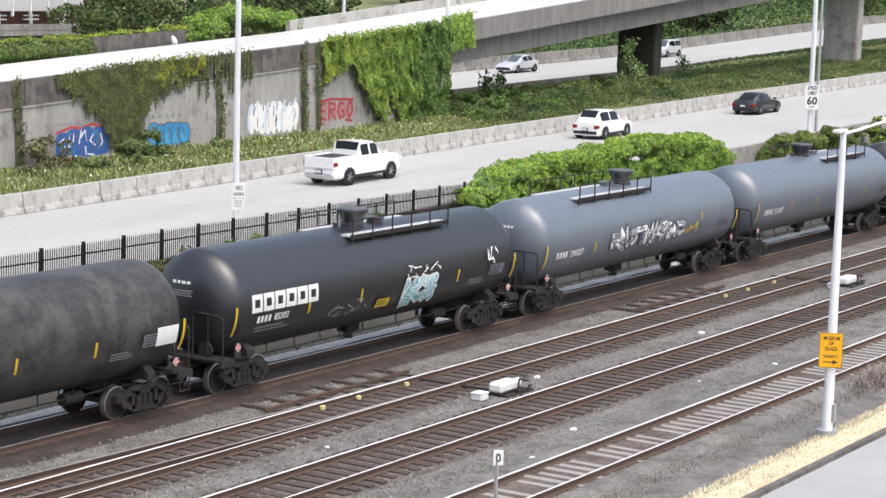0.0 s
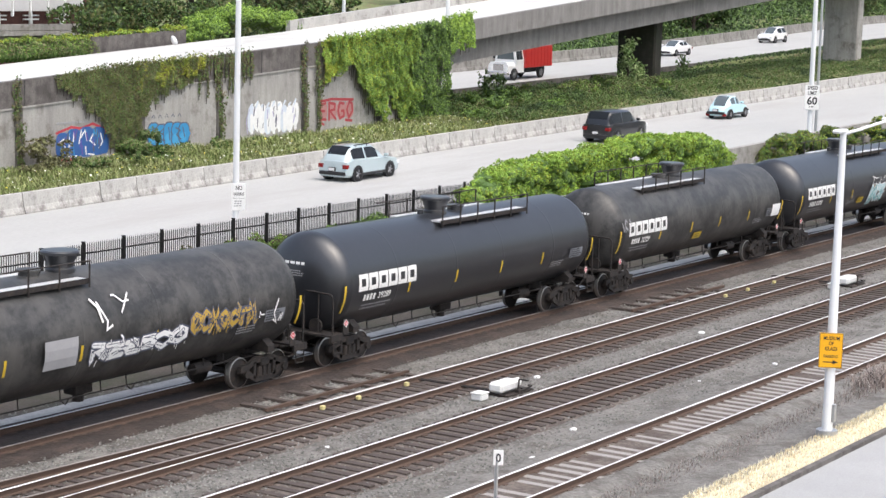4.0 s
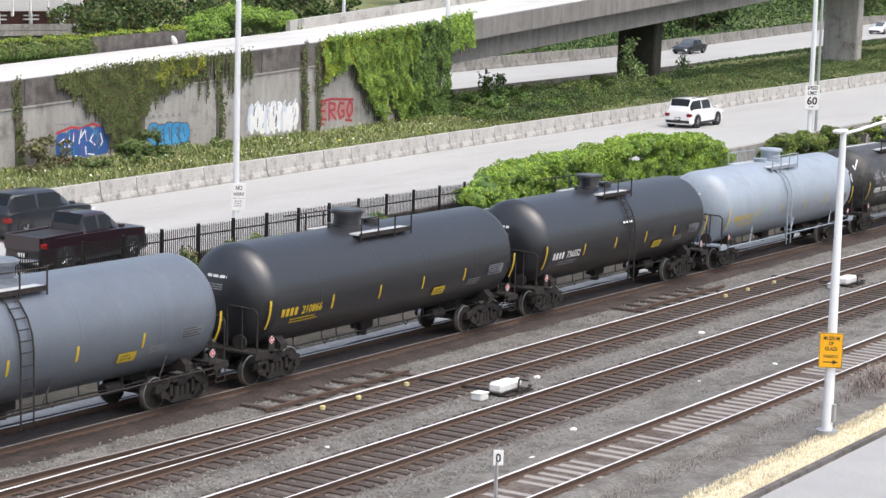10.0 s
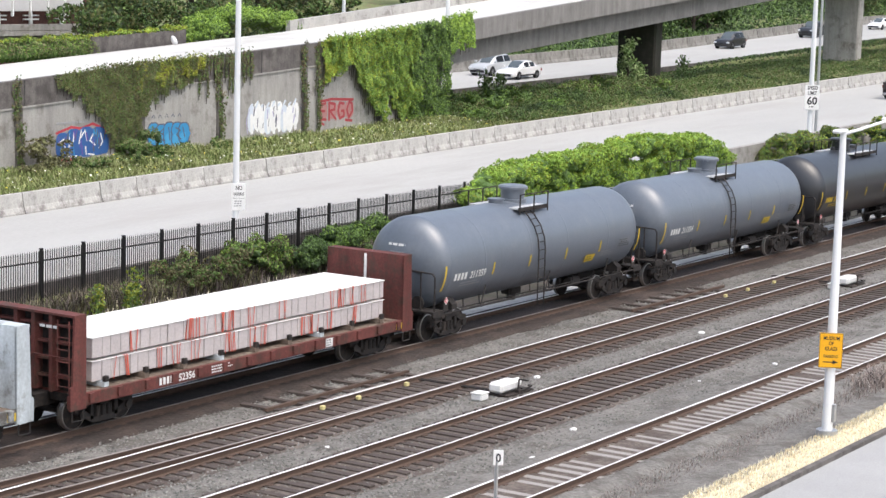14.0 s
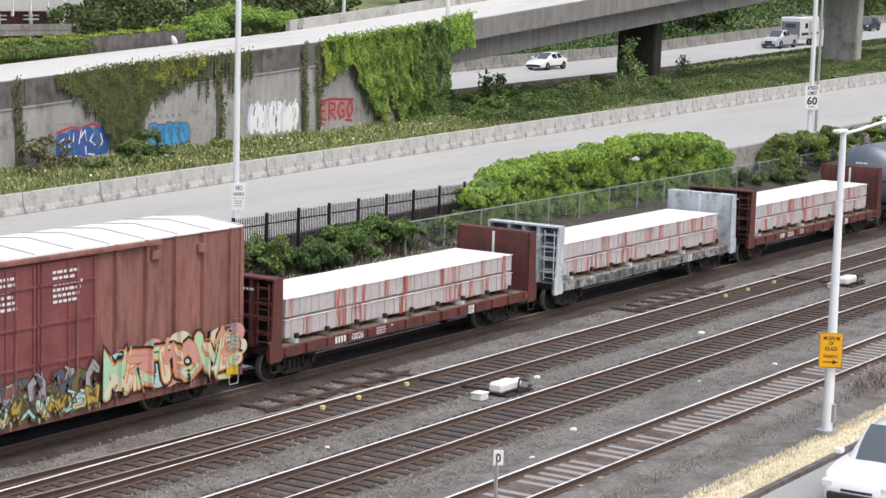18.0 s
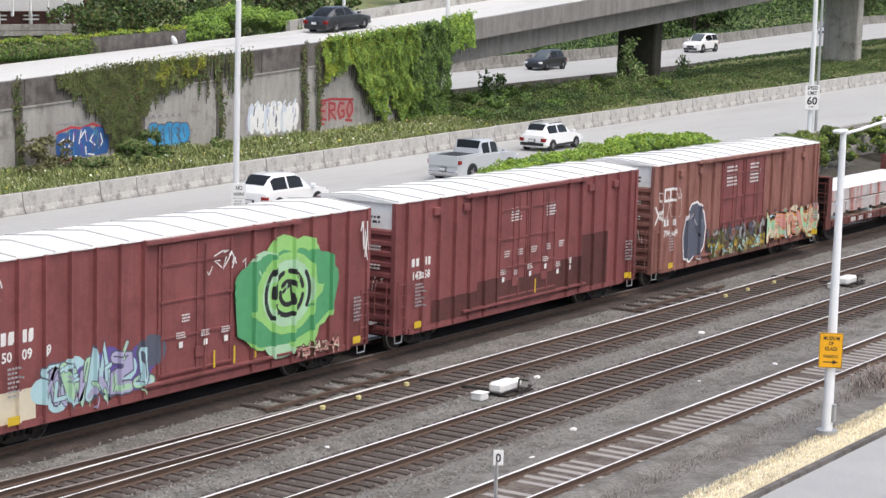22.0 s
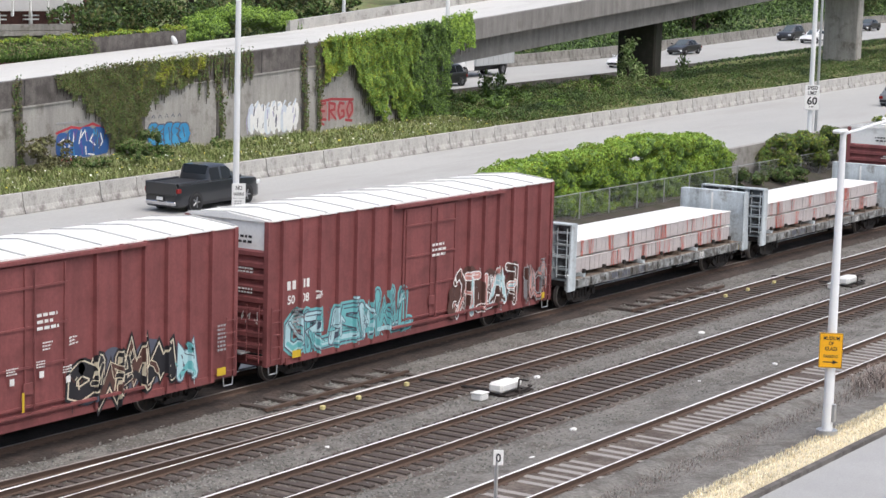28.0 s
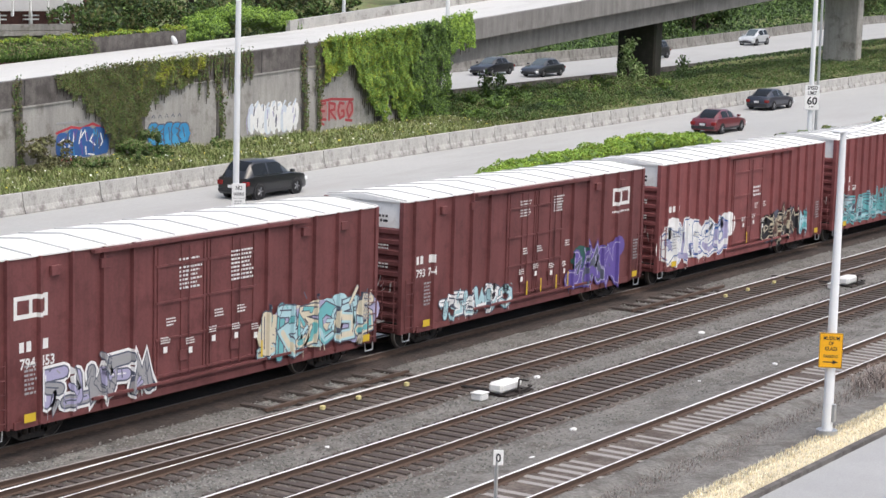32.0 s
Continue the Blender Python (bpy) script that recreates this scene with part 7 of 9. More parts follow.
def hedge():
    rng = np.random.default_rng(40)
    lumps = []
    tops = [(77.0, 2.5), (78.5, 3.2), (81, 3.55), (84, 3.62), (87, 3.7), (90, 3.85), (92.7, 4.1), (95.5, 3.95), (99.4, 3.85), (102, 3.4), (103.6, 2.6)]
    for x in np.arange(77.2, 104.2, 0.32):
        t = float(np.interp(x, [a for a, _ in tops], [b for _, b in tops])) - 0.05
        for k in range(3):
            rz = rng.uniform(0.3, 0.55)
            lumps.append((x + rng.uniform(-0.4, 0.4), rng.uniform(47.4, 48.3), t - rz + rng.uniform(-0.22, 0.04), rng.uniform(0.35, 0.7), rng.uniform(0.4, 0.7), rz))
        for k in range(4):
            rz = rng.uniform(0.3, 0.6)
            f = rng.random()
            lumps.append((x + rng.uniform(-0.5, 0.5), 47.75 - 0.2 * f + rng.uniform(-0.2, 0.3), 0.3 + (t - 0.8) * f, rng.uniform(0.4, 0.7), 0.5, rz))
    h = thing("hedge", "bright green overgrown hedge along the freeway", "hedge")
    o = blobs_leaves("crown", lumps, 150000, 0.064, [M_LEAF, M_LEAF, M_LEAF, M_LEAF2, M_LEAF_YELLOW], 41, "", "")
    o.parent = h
    # deeper green lumps inside the crown paint the shade between its leaves
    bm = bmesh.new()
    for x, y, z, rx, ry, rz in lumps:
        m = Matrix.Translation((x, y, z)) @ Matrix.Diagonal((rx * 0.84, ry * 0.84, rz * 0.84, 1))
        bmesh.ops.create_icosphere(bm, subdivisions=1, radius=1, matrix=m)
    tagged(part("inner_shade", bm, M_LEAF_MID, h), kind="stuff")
    for x in np.arange(78, 104, 2.2):
        bm = bmesh.new()
        tube(bm, (x, 47.6, 0.1), (x + rng.uniform(-0.3, 0.3), 47.7, 2.2), 0.06, 6, 0.03)
        part("stem", bm, M_BARK, h)


hedge()


def shrub(name, label, lumps, n, size, mats, seed, shade=True, mshade=None):
    t = thing(name, label, "shrub", "trackside shrubs")
    o = blobs_leaves("crown", lumps, n, size, mats, seed, "", "")
    o.parent = t
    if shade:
        # dark lumps behind the leaves stand in for shade within the shrub
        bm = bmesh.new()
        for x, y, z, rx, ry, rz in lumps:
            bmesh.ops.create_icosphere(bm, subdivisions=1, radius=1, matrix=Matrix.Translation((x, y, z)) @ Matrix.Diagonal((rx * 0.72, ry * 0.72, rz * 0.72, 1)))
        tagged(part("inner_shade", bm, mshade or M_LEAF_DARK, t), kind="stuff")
    x, y, z, rx, ry, rz = lumps[0]
    bm = bmesh.new()
    tube(bm, (x, y, z - rz - 0.3), (x, y, z + rz * 0.3), 0.05, 6, 0.02)
    part("stem", bm, M_BARK, t)
    return t


def lump_row(x0, x1, y0, y1, ztop, r, n, seed, zlow=0.3):
    rng = np.random.default_rng(seed)
    rows = []
    for _ in range(n * 2):
        f = rng.random()
        rows.append((rng.uniform(x0, x1), rng.uniform(y0, y1), max(zlow, ztop * (0.4 + 0.6 * f) - r * 0.4), r * rng.uniform(0.3, 1.0), r * rng.uniform(0.4, 0.9), r * rng.uniform(0.3, 0.8)))
    return rows


def trackside():
    shrub("shrub", "grey-green weedy shrub over the parapet", lump_row(109.0, 121.5, 46.6, 48.2, 3.3, 0.8, 26, 50, 0.8), 20000, 0.065, [M_LEAF_MID, M_LEAF2, M_LEAF_YELLOW, M_LEAF_DRY], 51)
    shrub("shrub", "weedy shrub with yellow flowers by the parapet", lump_row(126, 134, 46.6, 48.2, 3.4, 0.7, 14, 52, 1.0), 3500, 0.1, [M_LEAF_MID, M_LEAF_YELLOW], 53)
    shrub("shrub", "brown leafless brush tangled in the fence", lump_row(55.4, 60.0, 46.8, 48.3, 1.45, 0.5, 16, 54, 0.4), 3600, 0.07, [M_LEAF_DRY, M_LEAF_DRY, M_LEAF_MID], 55, False)
    shrub("shrub", "green shrub below the iron fence", lump_row(59.6, 62.8, 46.6, 48.0, 1.65, 0.55, 14, 56, 0.4), 9000, 0.06, [M_LEAF_MID, M_LEAF2, M_LEAF_DRY], 57)
    shrub("shrub", "dark green shrub at the fence's foot", lump_row(62.6, 66.0, 46.4, 48.0, 1.4, 0.6, 12, 58, 0.4), 8000, 0.06, [M_LEAF_MID, M_LEAF_DARK], 59)
    shrub("shrub", "leafy green shrub below the iron fence", lump_row(65.0, 70.6, 46.8, 48.1, 1.7, 0.6, 20, 60, 0.4), 14000, 0.06, [M_LEAF2, M_LEAF_MID, M_LEAF_MID, M_LEAF_DARK], 61)
    shrub("shrub", "low green weeds along the bank", lump_row(68.0, 78.0, 46.9, 48.1, 1.5, 0.5, 22, 62, 0.4), 10000, 0.06, [M_LEAF_MID, M_LEAF2, M_LEAF_DRY], 63)
    shrub("shrub", "low green weeds behind the wire fence", lump_row(104.0, 113.0, 45.8, 47.6, 1.5, 0.55, 18, 64, 0.5), 9000, 0.06, [M_LEAF_MID, M_LEAF_MID, M_LEAF_DRY], 65)
    for x, h in ((51.0, 1.15), (53.0, 1.5), (52.6, 1.0)):
        t = thing("tall_weed", "pale green tall weed beside the fence", "weed", "tall weeds")
        rng = np.random.default_rng(int(x * 10))
        q = np.stack([x + rng.normal(0, 0.14, 260), 46.6 + rng.normal(0, 0.14, 260), rng.uniform(0, h, 260) + 0.05], 1)
        tagged(part("leaf_spray", leaves("leaf_spray", q, rng.normal(size=(260, 3)), 0.07, [M_LEAF_MID, M_LEAF_YELLOW], rng, 0.3), None, t), kind="stuff")
        bm = bmesh.new()
        tube(bm, (x, 46.6, -0.2), (x, 46.6, h), 0.012, 5)
        part("stem", bm, M_LEAF_MID, t)


trackside()


def blades(name, label, spots, hmin, hmax, mats, seed, lean=0.35, width=0.012):
    """Grass: single bent blades joined into one."""
    rng = np.random.default_rng(seed)
    n = len(spots)
    p = np.asarray(spots, float)
    h = rng.uniform(hmin, hmax, n)
    a = rng.uniform(0, 6.28, n)
    dx, dy = np.cos(a) * lean * h, np.sin(a) * lean * h
    px_, py_ = -np.sin(a) * width, np.cos(a) * width
    v = np.empty((n, 5, 3))
    v[:, 0] = p + np.stack([px_, py_, np.zeros(n)], 1)
    v[:, 1] = p - np.stack([px_, py_, np.zeros(n)], 1)
    mid = p + np.stack([dx * 0.35, dy * 0.35, h * 0.6], 1)
    v[:, 2] = mid - np.stack([px_, py_, np.zeros(n)], 1) * 0.8
    v[:, 3] = mid + np.stack([px_, py_, np.zeros(n)], 1) * 0.8
    v[:, 4] = p + np.stack([dx, dy, h * 0.95], 1)
    b = np.arange(n) * 5
    f4 = np.stack([b, b + 1, b + 2, b + 3], 1).tolist()
    f3 = np.stack([b + 3, b + 2, b + 4], 1).tolist()
    k = rng.integers(0, len(mats), n).tolist()
    return tagged(new(name, raw(name, v.reshape(-1, 3).tolist(), f4 + f3, mats, k + k)), label, "grass", kind="stuff")


M_STRAW = mat("dry_straw", (0.74, 0.63, 0.4), 0.8, 0, 0.2, 1.0, 10, 0, island=0.3)
M_STRAW2 = mat("pale_straw", (0.82, 0.76, 0.58), 0.8, 0, 0.2, 1.0, 10, 0, island=0.3)
M_WEED = mat("grey_dead_weed", (0.3, 0.27, 0.25), 0.9, 0, 0.2, 1.0, 10, 0, island=0.35)
M_BROWNWEED = mat("brown_weed", (0.22, 0.18, 0.16), 0.9, 0, 0.2, 1.0, 10, 0, island=0.35)
M_DEADWOOD = mat("dead_brush", (0.055, 0.045, 0.04), 0.9, 0, 0.2, 1.0, 10, 0, island=0.4)
M_GRASS = mat("grass_blade", (0.2, 0.27, 0.08), 0.7, 0, 0.25, 0.4, 10, 0, (0.21, 0.21, 0.09), 0.55, island=0.35)
M_GRASS2 = mat("olive_grass_blade", (0.25, 0.27, 0.115), 0.7, 0, 0.25, 0.4, 10, 0, island=0.35)
M_FLOWER = plain("white_flower", (0.78, 0.78, 0.7), 0.6)
M_FLOWER_Y = plain("yellow_flower", (0.7, 0.6, 0.06), 0.6)


def gz(x, y):
    n = 0.0
    if 39 < y < 48 or 62.6 < y < 82 or y > 109:
        n = 0.22 * noise.noise((x * 0.35, y * 0.35, 0.0)) + 0.1 * noise.noise((x * 1.1, y * 1.1, 3.0))
    return float(height(x, y)) + n


def grasses():
    rng = np.random.default_rng(70)
    s = [(x, y, -0.16) for x, y in zip(rng.uniform(36, 62, 26000), LOT + 0.1 + 1.3 * rng.random(26000) ** 1.25)]
    blades("dry_grass", "golden dry grass along the kerb", s, 0.04, 0.15, [M_STRAW, M_STRAW2, M_STRAW2], 71)
    s = [(x, y, -0.24) for x, y in zip(rng.uniform(34, 66, 11000), rng.uniform(20.3, 22.4, 11000))]
    blades("dead_weeds", "grey dead weeds beside the nearest track", s, 0.03, 0.1, [M_WEED, M_WEED, M_BROWNWEED], 72)
    s = [(60.4 + rng.normal(0, 1.1), 21.6 + rng.normal(0, 0.4), -0.25) for _ in range(3600)]
    blades("weed_clump", "tall brown weed clump near the lamp post", s, 0.08, 0.42, [M_WEED, M_BROWNWEED, M_BROWNWEED], 73, 0.8)
    s = []
    for x, y in zip(rng.uniform(40, 118, 60000), rng.uniform(62.35, 66.45, 60000)):
        s.append((x, y, gz(x, y) - 0.05))
    blades("verge_grass", "green weedy grass between barrier and wall", s, 0.15, 0.42, [M_GRASS, M_GRASS2, M_GRASS, M_GRASS2], 74, 0.5, 0.024)
    q = np.array([(x, y, gz(x, y) + rng.uniform(0.15, 0.4)) for x, y in zip(rng.uniform(40, 110, 700), rng.uniform(62.4, 66.2, 700))])
    tagged(new("wild_flowers", leaves("wild_flowers", q, np.tile((0, -0.3, 1), (700, 1)), 0.05, [M_FLOWER, M_FLOWER_Y, M_FLOWER], rng, 0.8, 0.9)), "small white and yellow flowers in the verge", "flowers", kind="stuff")
    s = [(x, y, gz(x, y) - 0.04) for x, y in zip(rng.uniform(44, 75, 9000), rng.uniform(41.5, 47.8, 9000))]
    blades("bank_grass", "sparse dry grass on the railway bank", s, 0.08, 0.3, [M_BROWNWEED, M_WEED, M_GRASS2, M_STRAW2], 75, 0.4, 0.016)
    s = [(x, y, gz(x, y) - 0.05) for x, y in zip(rng.uniform(33, 72, 16000), 48.3 - 1.5 * rng.random(16000) ** 1.6)]
    blades("fence_brush", "dark dead brush along the foot of the iron fence", s, 0.2, 0.95, [M_DEADWOOD, M_BROWNWEED, M_DEADWOOD, M_LEAF_DRY, M_LEAF_SAGE], 76, 0.6, 0.014)


grasses()


def median():
    """The planted strip between the carriageways."""
    rng = np.random.default_rng(80)
    n = 190000
    x = 98 + 152 * rng.random(n) ** 1.4
    y = 66.9 + (np.array([far_y(a)[0] for a in x]) - np.where(x > 125, 2.4, 0.9) - 66.9) * rng.random(n)
    y = np.where(x > 103.6, np.where(rng.random(n) < 0.3, rng.uniform(62.5, 67, n), y), y)
    h = np.array([max(0.0, 0.55 + 0.85 * noise.noise((a * 0.2, b * 0.2, 5.0)) + 0.7 * noise.noise((a * 0.6, b * 0.6, 2.0))) for a, b in zip(x, y)])
    h = np.where(x > 138, h * 0.6, h)
    z = np.array([gz(a, b) for a, b in zip(x, y)]) + h * rng.random(n) ** 0.5
    q = np.stack([x, y, z], 1)
    tone = 2.3 + np.array([4.2 * noise.noise((a * 0.2, b * 0.35, 11.0)) + 2.2 * noise.noise((a * 0.8, b * 0.8, 4.0)) for a, b in zip(x, y)]) + rng.normal(0, 1.0, n)
    tagged(new("median_scrub", leaves("median_scrub", q, np.tile((-0.3, -0.5, 0.8), (n, 1)), 0.095, [M_LEAF_DARK, M_LEAF_MID, M_LEAF_OLIVE, M_LEAF_MID, M_LEAF_SAGE, M_LEAF_MID, M_LEAF_DRY], rng, 0.35, 0.4, tone)), "rough green scrub between the carriageways", "scrub", kind="stuff")
    # dark leaves along the road's foot imitate the shadow band there
    n = 9000
    x = rng.uniform(118, 230, n)
    q = np.stack([x, np.array([far_y(a)[0] for a in x]) - 0.3 - 3.2 * rng.random(n) ** 1.3, np.zeros(n)], 1)
    q[:, 2] = [gz(a, b) + 0.3 * c for a, b, c in zip(q[:, 0], q[:, 1], rng.random(n) ** 0.7)]
    tagged(new("shade_scrub", leaves("shade_scrub", q, np.tile((-0.3, -0.6, 0.6), (n, 1)), 0.13, [M_LEAF_DARK, M_LEAF_DARK, M_LEAF_MID], rng, 0.4, 0.5)), "dark leaves painting the shadow band below the opposite carriageway", "scrub", kind="stuff")
    lumps = lump_row(104.5, 118, 64.2, 70.5, 4.6, 0.75, 46, 81, 3.0)
    shrub("shrub", "dense dark green bramble behind the barrier", lumps, 30000, 0.085, [M_LEAF_MID, M_LEAF2, M_LEAF_MID, M_LEAF_DARK], 82, mshade=M_LEAF_MID)
    lumps = lump_row(118, 133, 64.5, 71.5, 4.9, 0.75, 44, 83, 3.3)
    shrub("shrub", "mixed green and rust-brown bramble in the median", lumps, 28000, 0.085, [M_LEAF_MID, M_LEAF_SAGE, M_LEAF_DRY, M_LEAF2], 84, mshade=M_LEAF_MID)
    # saplings
    for (sx, sy, base, hh, n_, seed) in ((131.0, 68.2, 3.2, 4.6, 620, 85), (134.0, 68.6, 3.5, 2.2, 350, 86), (153.0, 74.5, 3.9, 1.7, 200, 87), (117.5, 72.0, 3.2, 2.0, 220, 88), (124.0, 75.0, 3.2, 1.8, 180, 89)):
        r = np.random.default_rng(seed)
        t = thing("sapling", "slender sapling with pale drooping leaves", "tree", "median saplings")
        bm = bmesh.new()
        tube(bm, (sx, sy, base - 0.5), (sx + 0.2, sy, base + hh), 0.06, 6, 0.015)
        part("trunk", bm, M_BARK, t)
        bm = bmesh.new()
        tips = []
        for k in range(14):
            f = 0.15 + 0.8 * k / 14
            a = r.uniform(0, 6.28)
            L = (1.0 - f * 0.6) * hh * 0.22
            p0 = Vector((sx + 0.2 * f, sy, base + hh * f))
            p1 = p0 + Vector((math.cos(a) * L, math.sin(a) * L, L * 0.35))
            tube(bm, p0, p1, 0.02, 5, 0.006)
            tips.append((p0, p1))
        part("branch", bm, M_BARK, t)
        q = []
        for _ in range(n_):
            p0, p1 = tips[r.integers(0, 14)]
            f = r.uniform(0.2, 1.15)
            q.append(tuple(p0.lerp(p1, f) + Vector(r.normal(0, 0.2, 3))))
        part("crown", leaves("crown", q, np.tile((-0.4, -0.8, 0.4), (n_, 1)), 0.16, [M_LEAF_PALE, M_LEAF_MID], r, 0.5, 0.5), None, t)


M_LEAF_PALE = leaf_mat("pale_leaf", (0.3, 0.37, 0.17), (0.16, 0.23, 0.08))
median()


def ivy(name, label, spots, n, size, mats, seed, y=66.48, out=0.22):
    """Creeper on the wall: leaves scattered round a set of hanging strands (x, z top, z bottom, width)."""
    rng = np.random.default_rng(seed)
    s = np.array(spots, float)
    wgt = s[:, 3] * np.maximum(s[:, 1] - s[:, 2], 0.1)
    pick = rng.choice(len(s), n, p=wgt / wgt.sum())
    L = s[pick]
    f = rng.random(n)
    x = L[:, 0] + rng.uniform(-1, 1, n) * L[:, 3] * (1 - 0.45 * f)
    z = L[:, 1] + (L[:, 2] - L[:, 1]) * f
    fold = np.array([noise.noise((a * 1.4, c * 0.7, seed * 3.1)) + 0.6 * noise.noise((a * 3.6, c * 2.0, seed * 1.7)) for a, c in zip(x, z)])
    yy = y - out * np.clip(0.55 + 0.9 * fold, 0.05, 1.5) + np.abs(rng.normal(0, out * 0.12, n)) - 0.02
    yy = np.minimum(yy, y - 0.01)
    over = rng.random(n) < 0.04
    z = np.where(over, L[:, 1] + np.abs(rng.normal(0, 0.12, n)), z)
    t = thing(name, label, "creeper", "wall creepers")
    part("foliage", leaves("foliage", np.stack([x, yy, z], 1), np.tile((-0.2, -1, 0.35), (n, 1)), size, mats, rng, 0.6, 0.7), None, t)
    bm = bmesh.new()
    for a, zt, zb, w in spots[:: max(1, len(spots) // 24)]:
        bar(bm, [(a, y + 0.01, zt), (a + w * 0.2, y - 0.02, (zt + zb) / 2), (a - w * 0.1, y + 0.01, zb - 0.3)], 0.018, 5)
    part("stem", bm, M_BARK, t)


def creepers():
    rng = np.random.default_rng(90)
    top = lambda x: ramp_edge(x)[1] + 0.05
    # left mass, brown-green, tapering to a point
    s = []
    for x in np.arange(69.9, 80.2, 0.22):
        low = float(np.interp(x, [69.9, 71.5, 72.8, 74.0, 75.2, 76.0, 77.5, 80.2], [6.3, 5.6, 4.6, 3.0, 3.0, 4.9, 5.8, 6.5])) + rng.uniform(-0.35, 0.3)
        s.append((x, top(x), low, 0.28))
    ivy("ivy", "brown-green ivy hanging over the wall's top", s, 26000, 0.045, [M_LEAF_OLIVE, M_LEAF_OLIVE, M_LEAF_MID, M_LEAF_DRY], 91, out=0.2)
    s = [(x, top(x), top(x) - rng.uniform(0.5, 1.3), 0.3) for x in np.arange(75.5, 80.3, 0.25)]
    ivy("ivy", "yellowing ivy on the parapet", s, 5000, 0.065, [M_LEAF_YELLOW, M_LEAF_DRY, M_LEAF_YELLOW], 92)
    s = [(x, top(x), top(x) - rng.uniform(0.4, 2.4), 0.12) for x in np.arange(80.3, 84.5, 0.3)]
    ivy("ivy", "thin brown vines trailing down the concrete", s, 2400, 0.055, [M_LEAF_DRY, M_LEAF_DRY, M_LEAF_MID], 93, out=0.1)
    for x, zl in ((67.3, 2.6), (82.0, 2.9), (89.3, 3.1), (90.6, 3.2)):
        ivy("ivy", "narrow dark vine down a wall joint", [(x, top(x), zl, 0.2), (x + 0.15, top(x) - 2.2, zl, 0.32), (x - 0.2, top(x) - 0.2, zl + 2.2, 0.25)], 520, 0.07, [M_LEAF_DRY, M_LEAF_DRY, M_LEAF_MID], 94 + int(x), out=0.12)
    s = []
    for x in np.arange(91.4, 100.2, 0.2):
        low = float(np.interp(x, [91.4, 92.5, 93.6, 95.0, 96.0, 96.8, 97.6, 98.5, 103.9], [5.9, 6.6, 6.7, 5.0, 3.9, 3.6, 4.9, 3.3, 3.4])) + rng.uniform(-0.3, 0.25)
        s.append((x, top(x) + 0.1, low, 0.3))
    ivy("ivy", "thick green ivy curtain over the wall", s, 40000, 0.06, [M_LEAF_YELLOW, M_LEAF2, M_LEAF_MID, M_LEAF2, M_LEAF2], 99, out=0.6)
    s = [(x, top(x) + 0.1 - max(0, x - 102.4) * 0.5, 3.3 + rng.uniform(-0.3, 0.3), 0.3) for x in np.arange(99.8, 103.9, 0.2)]
    ivy("ivy", "dark green ivy at the curtain's shaded end", s, 19000, 0.065, [M_LEAF_MID, M_LEAF_DARK, M_LEAF_MID, M_LEAF2], 98, out=0.6)
    s = [(x, top(x), float(np.interp(x, [91.0, 92.5, 94.5], [5.8, 6.6, 7.6])), 0.3) for x in np.arange(91.0, 94.6, 0.2)]
    ivy("ivy", "yellow-green ivy tip on the wall", s, 6000, 0.068, [M_LEAF_YELLOW, M_LEAF_YELLOW, M_LEAF], 100, out=0.35)
    s = [(x, top(x) + 0.35, top(x) - rng.uniform(1.2, 1.9), 0.25) for x in np.arange(103.2, 106.6, 0.2)]
    ivy("ivy", "green ivy tuft round the bridge's lamp post", s, 8000, 0.068, [M_LEAF, M_LEAF_MID, M_LEAF], 101, out=0.4)
    # bushes at the wall's foot
    shrub("shrub", "grey-green weeds against the wall", lump_row(67.0, 70.0, 65.4, 66.2, 4.0, 0.5, 14, 110, 2.5), 2600, 0.08, [M_LEAF_SAGE, M_LEAF_DRY], 111, False)
    shrub("shrub", "dark weeds at the wall's foot", lump_row(73.4, 76.2, 65.0, 66.2, 3.9, 0.55, 14, 112, 2.5), 5200, 0.07, [M_LEAF_SAGE, M_LEAF_MID, M_LEAF_MID], 113)
    shrub("shrub", "low green weeds below blue graffiti", lump_row(69.5, 74.0, 64.4, 65.6, 3.0, 0.45, 14, 114, 2.2), 4600, 0.07, [M_LEAF_SAGE, M_LEAF_MID], 115)
    shrub("shrub", "low green weeds along the wall", lump_row(76.0, 84.0, 65.6, 66.2, 3.1, 0.4, 16, 116, 2.4), 2400, 0.1, [M_LEAF_MID, M_GRASS2], 117, False)


creepers()


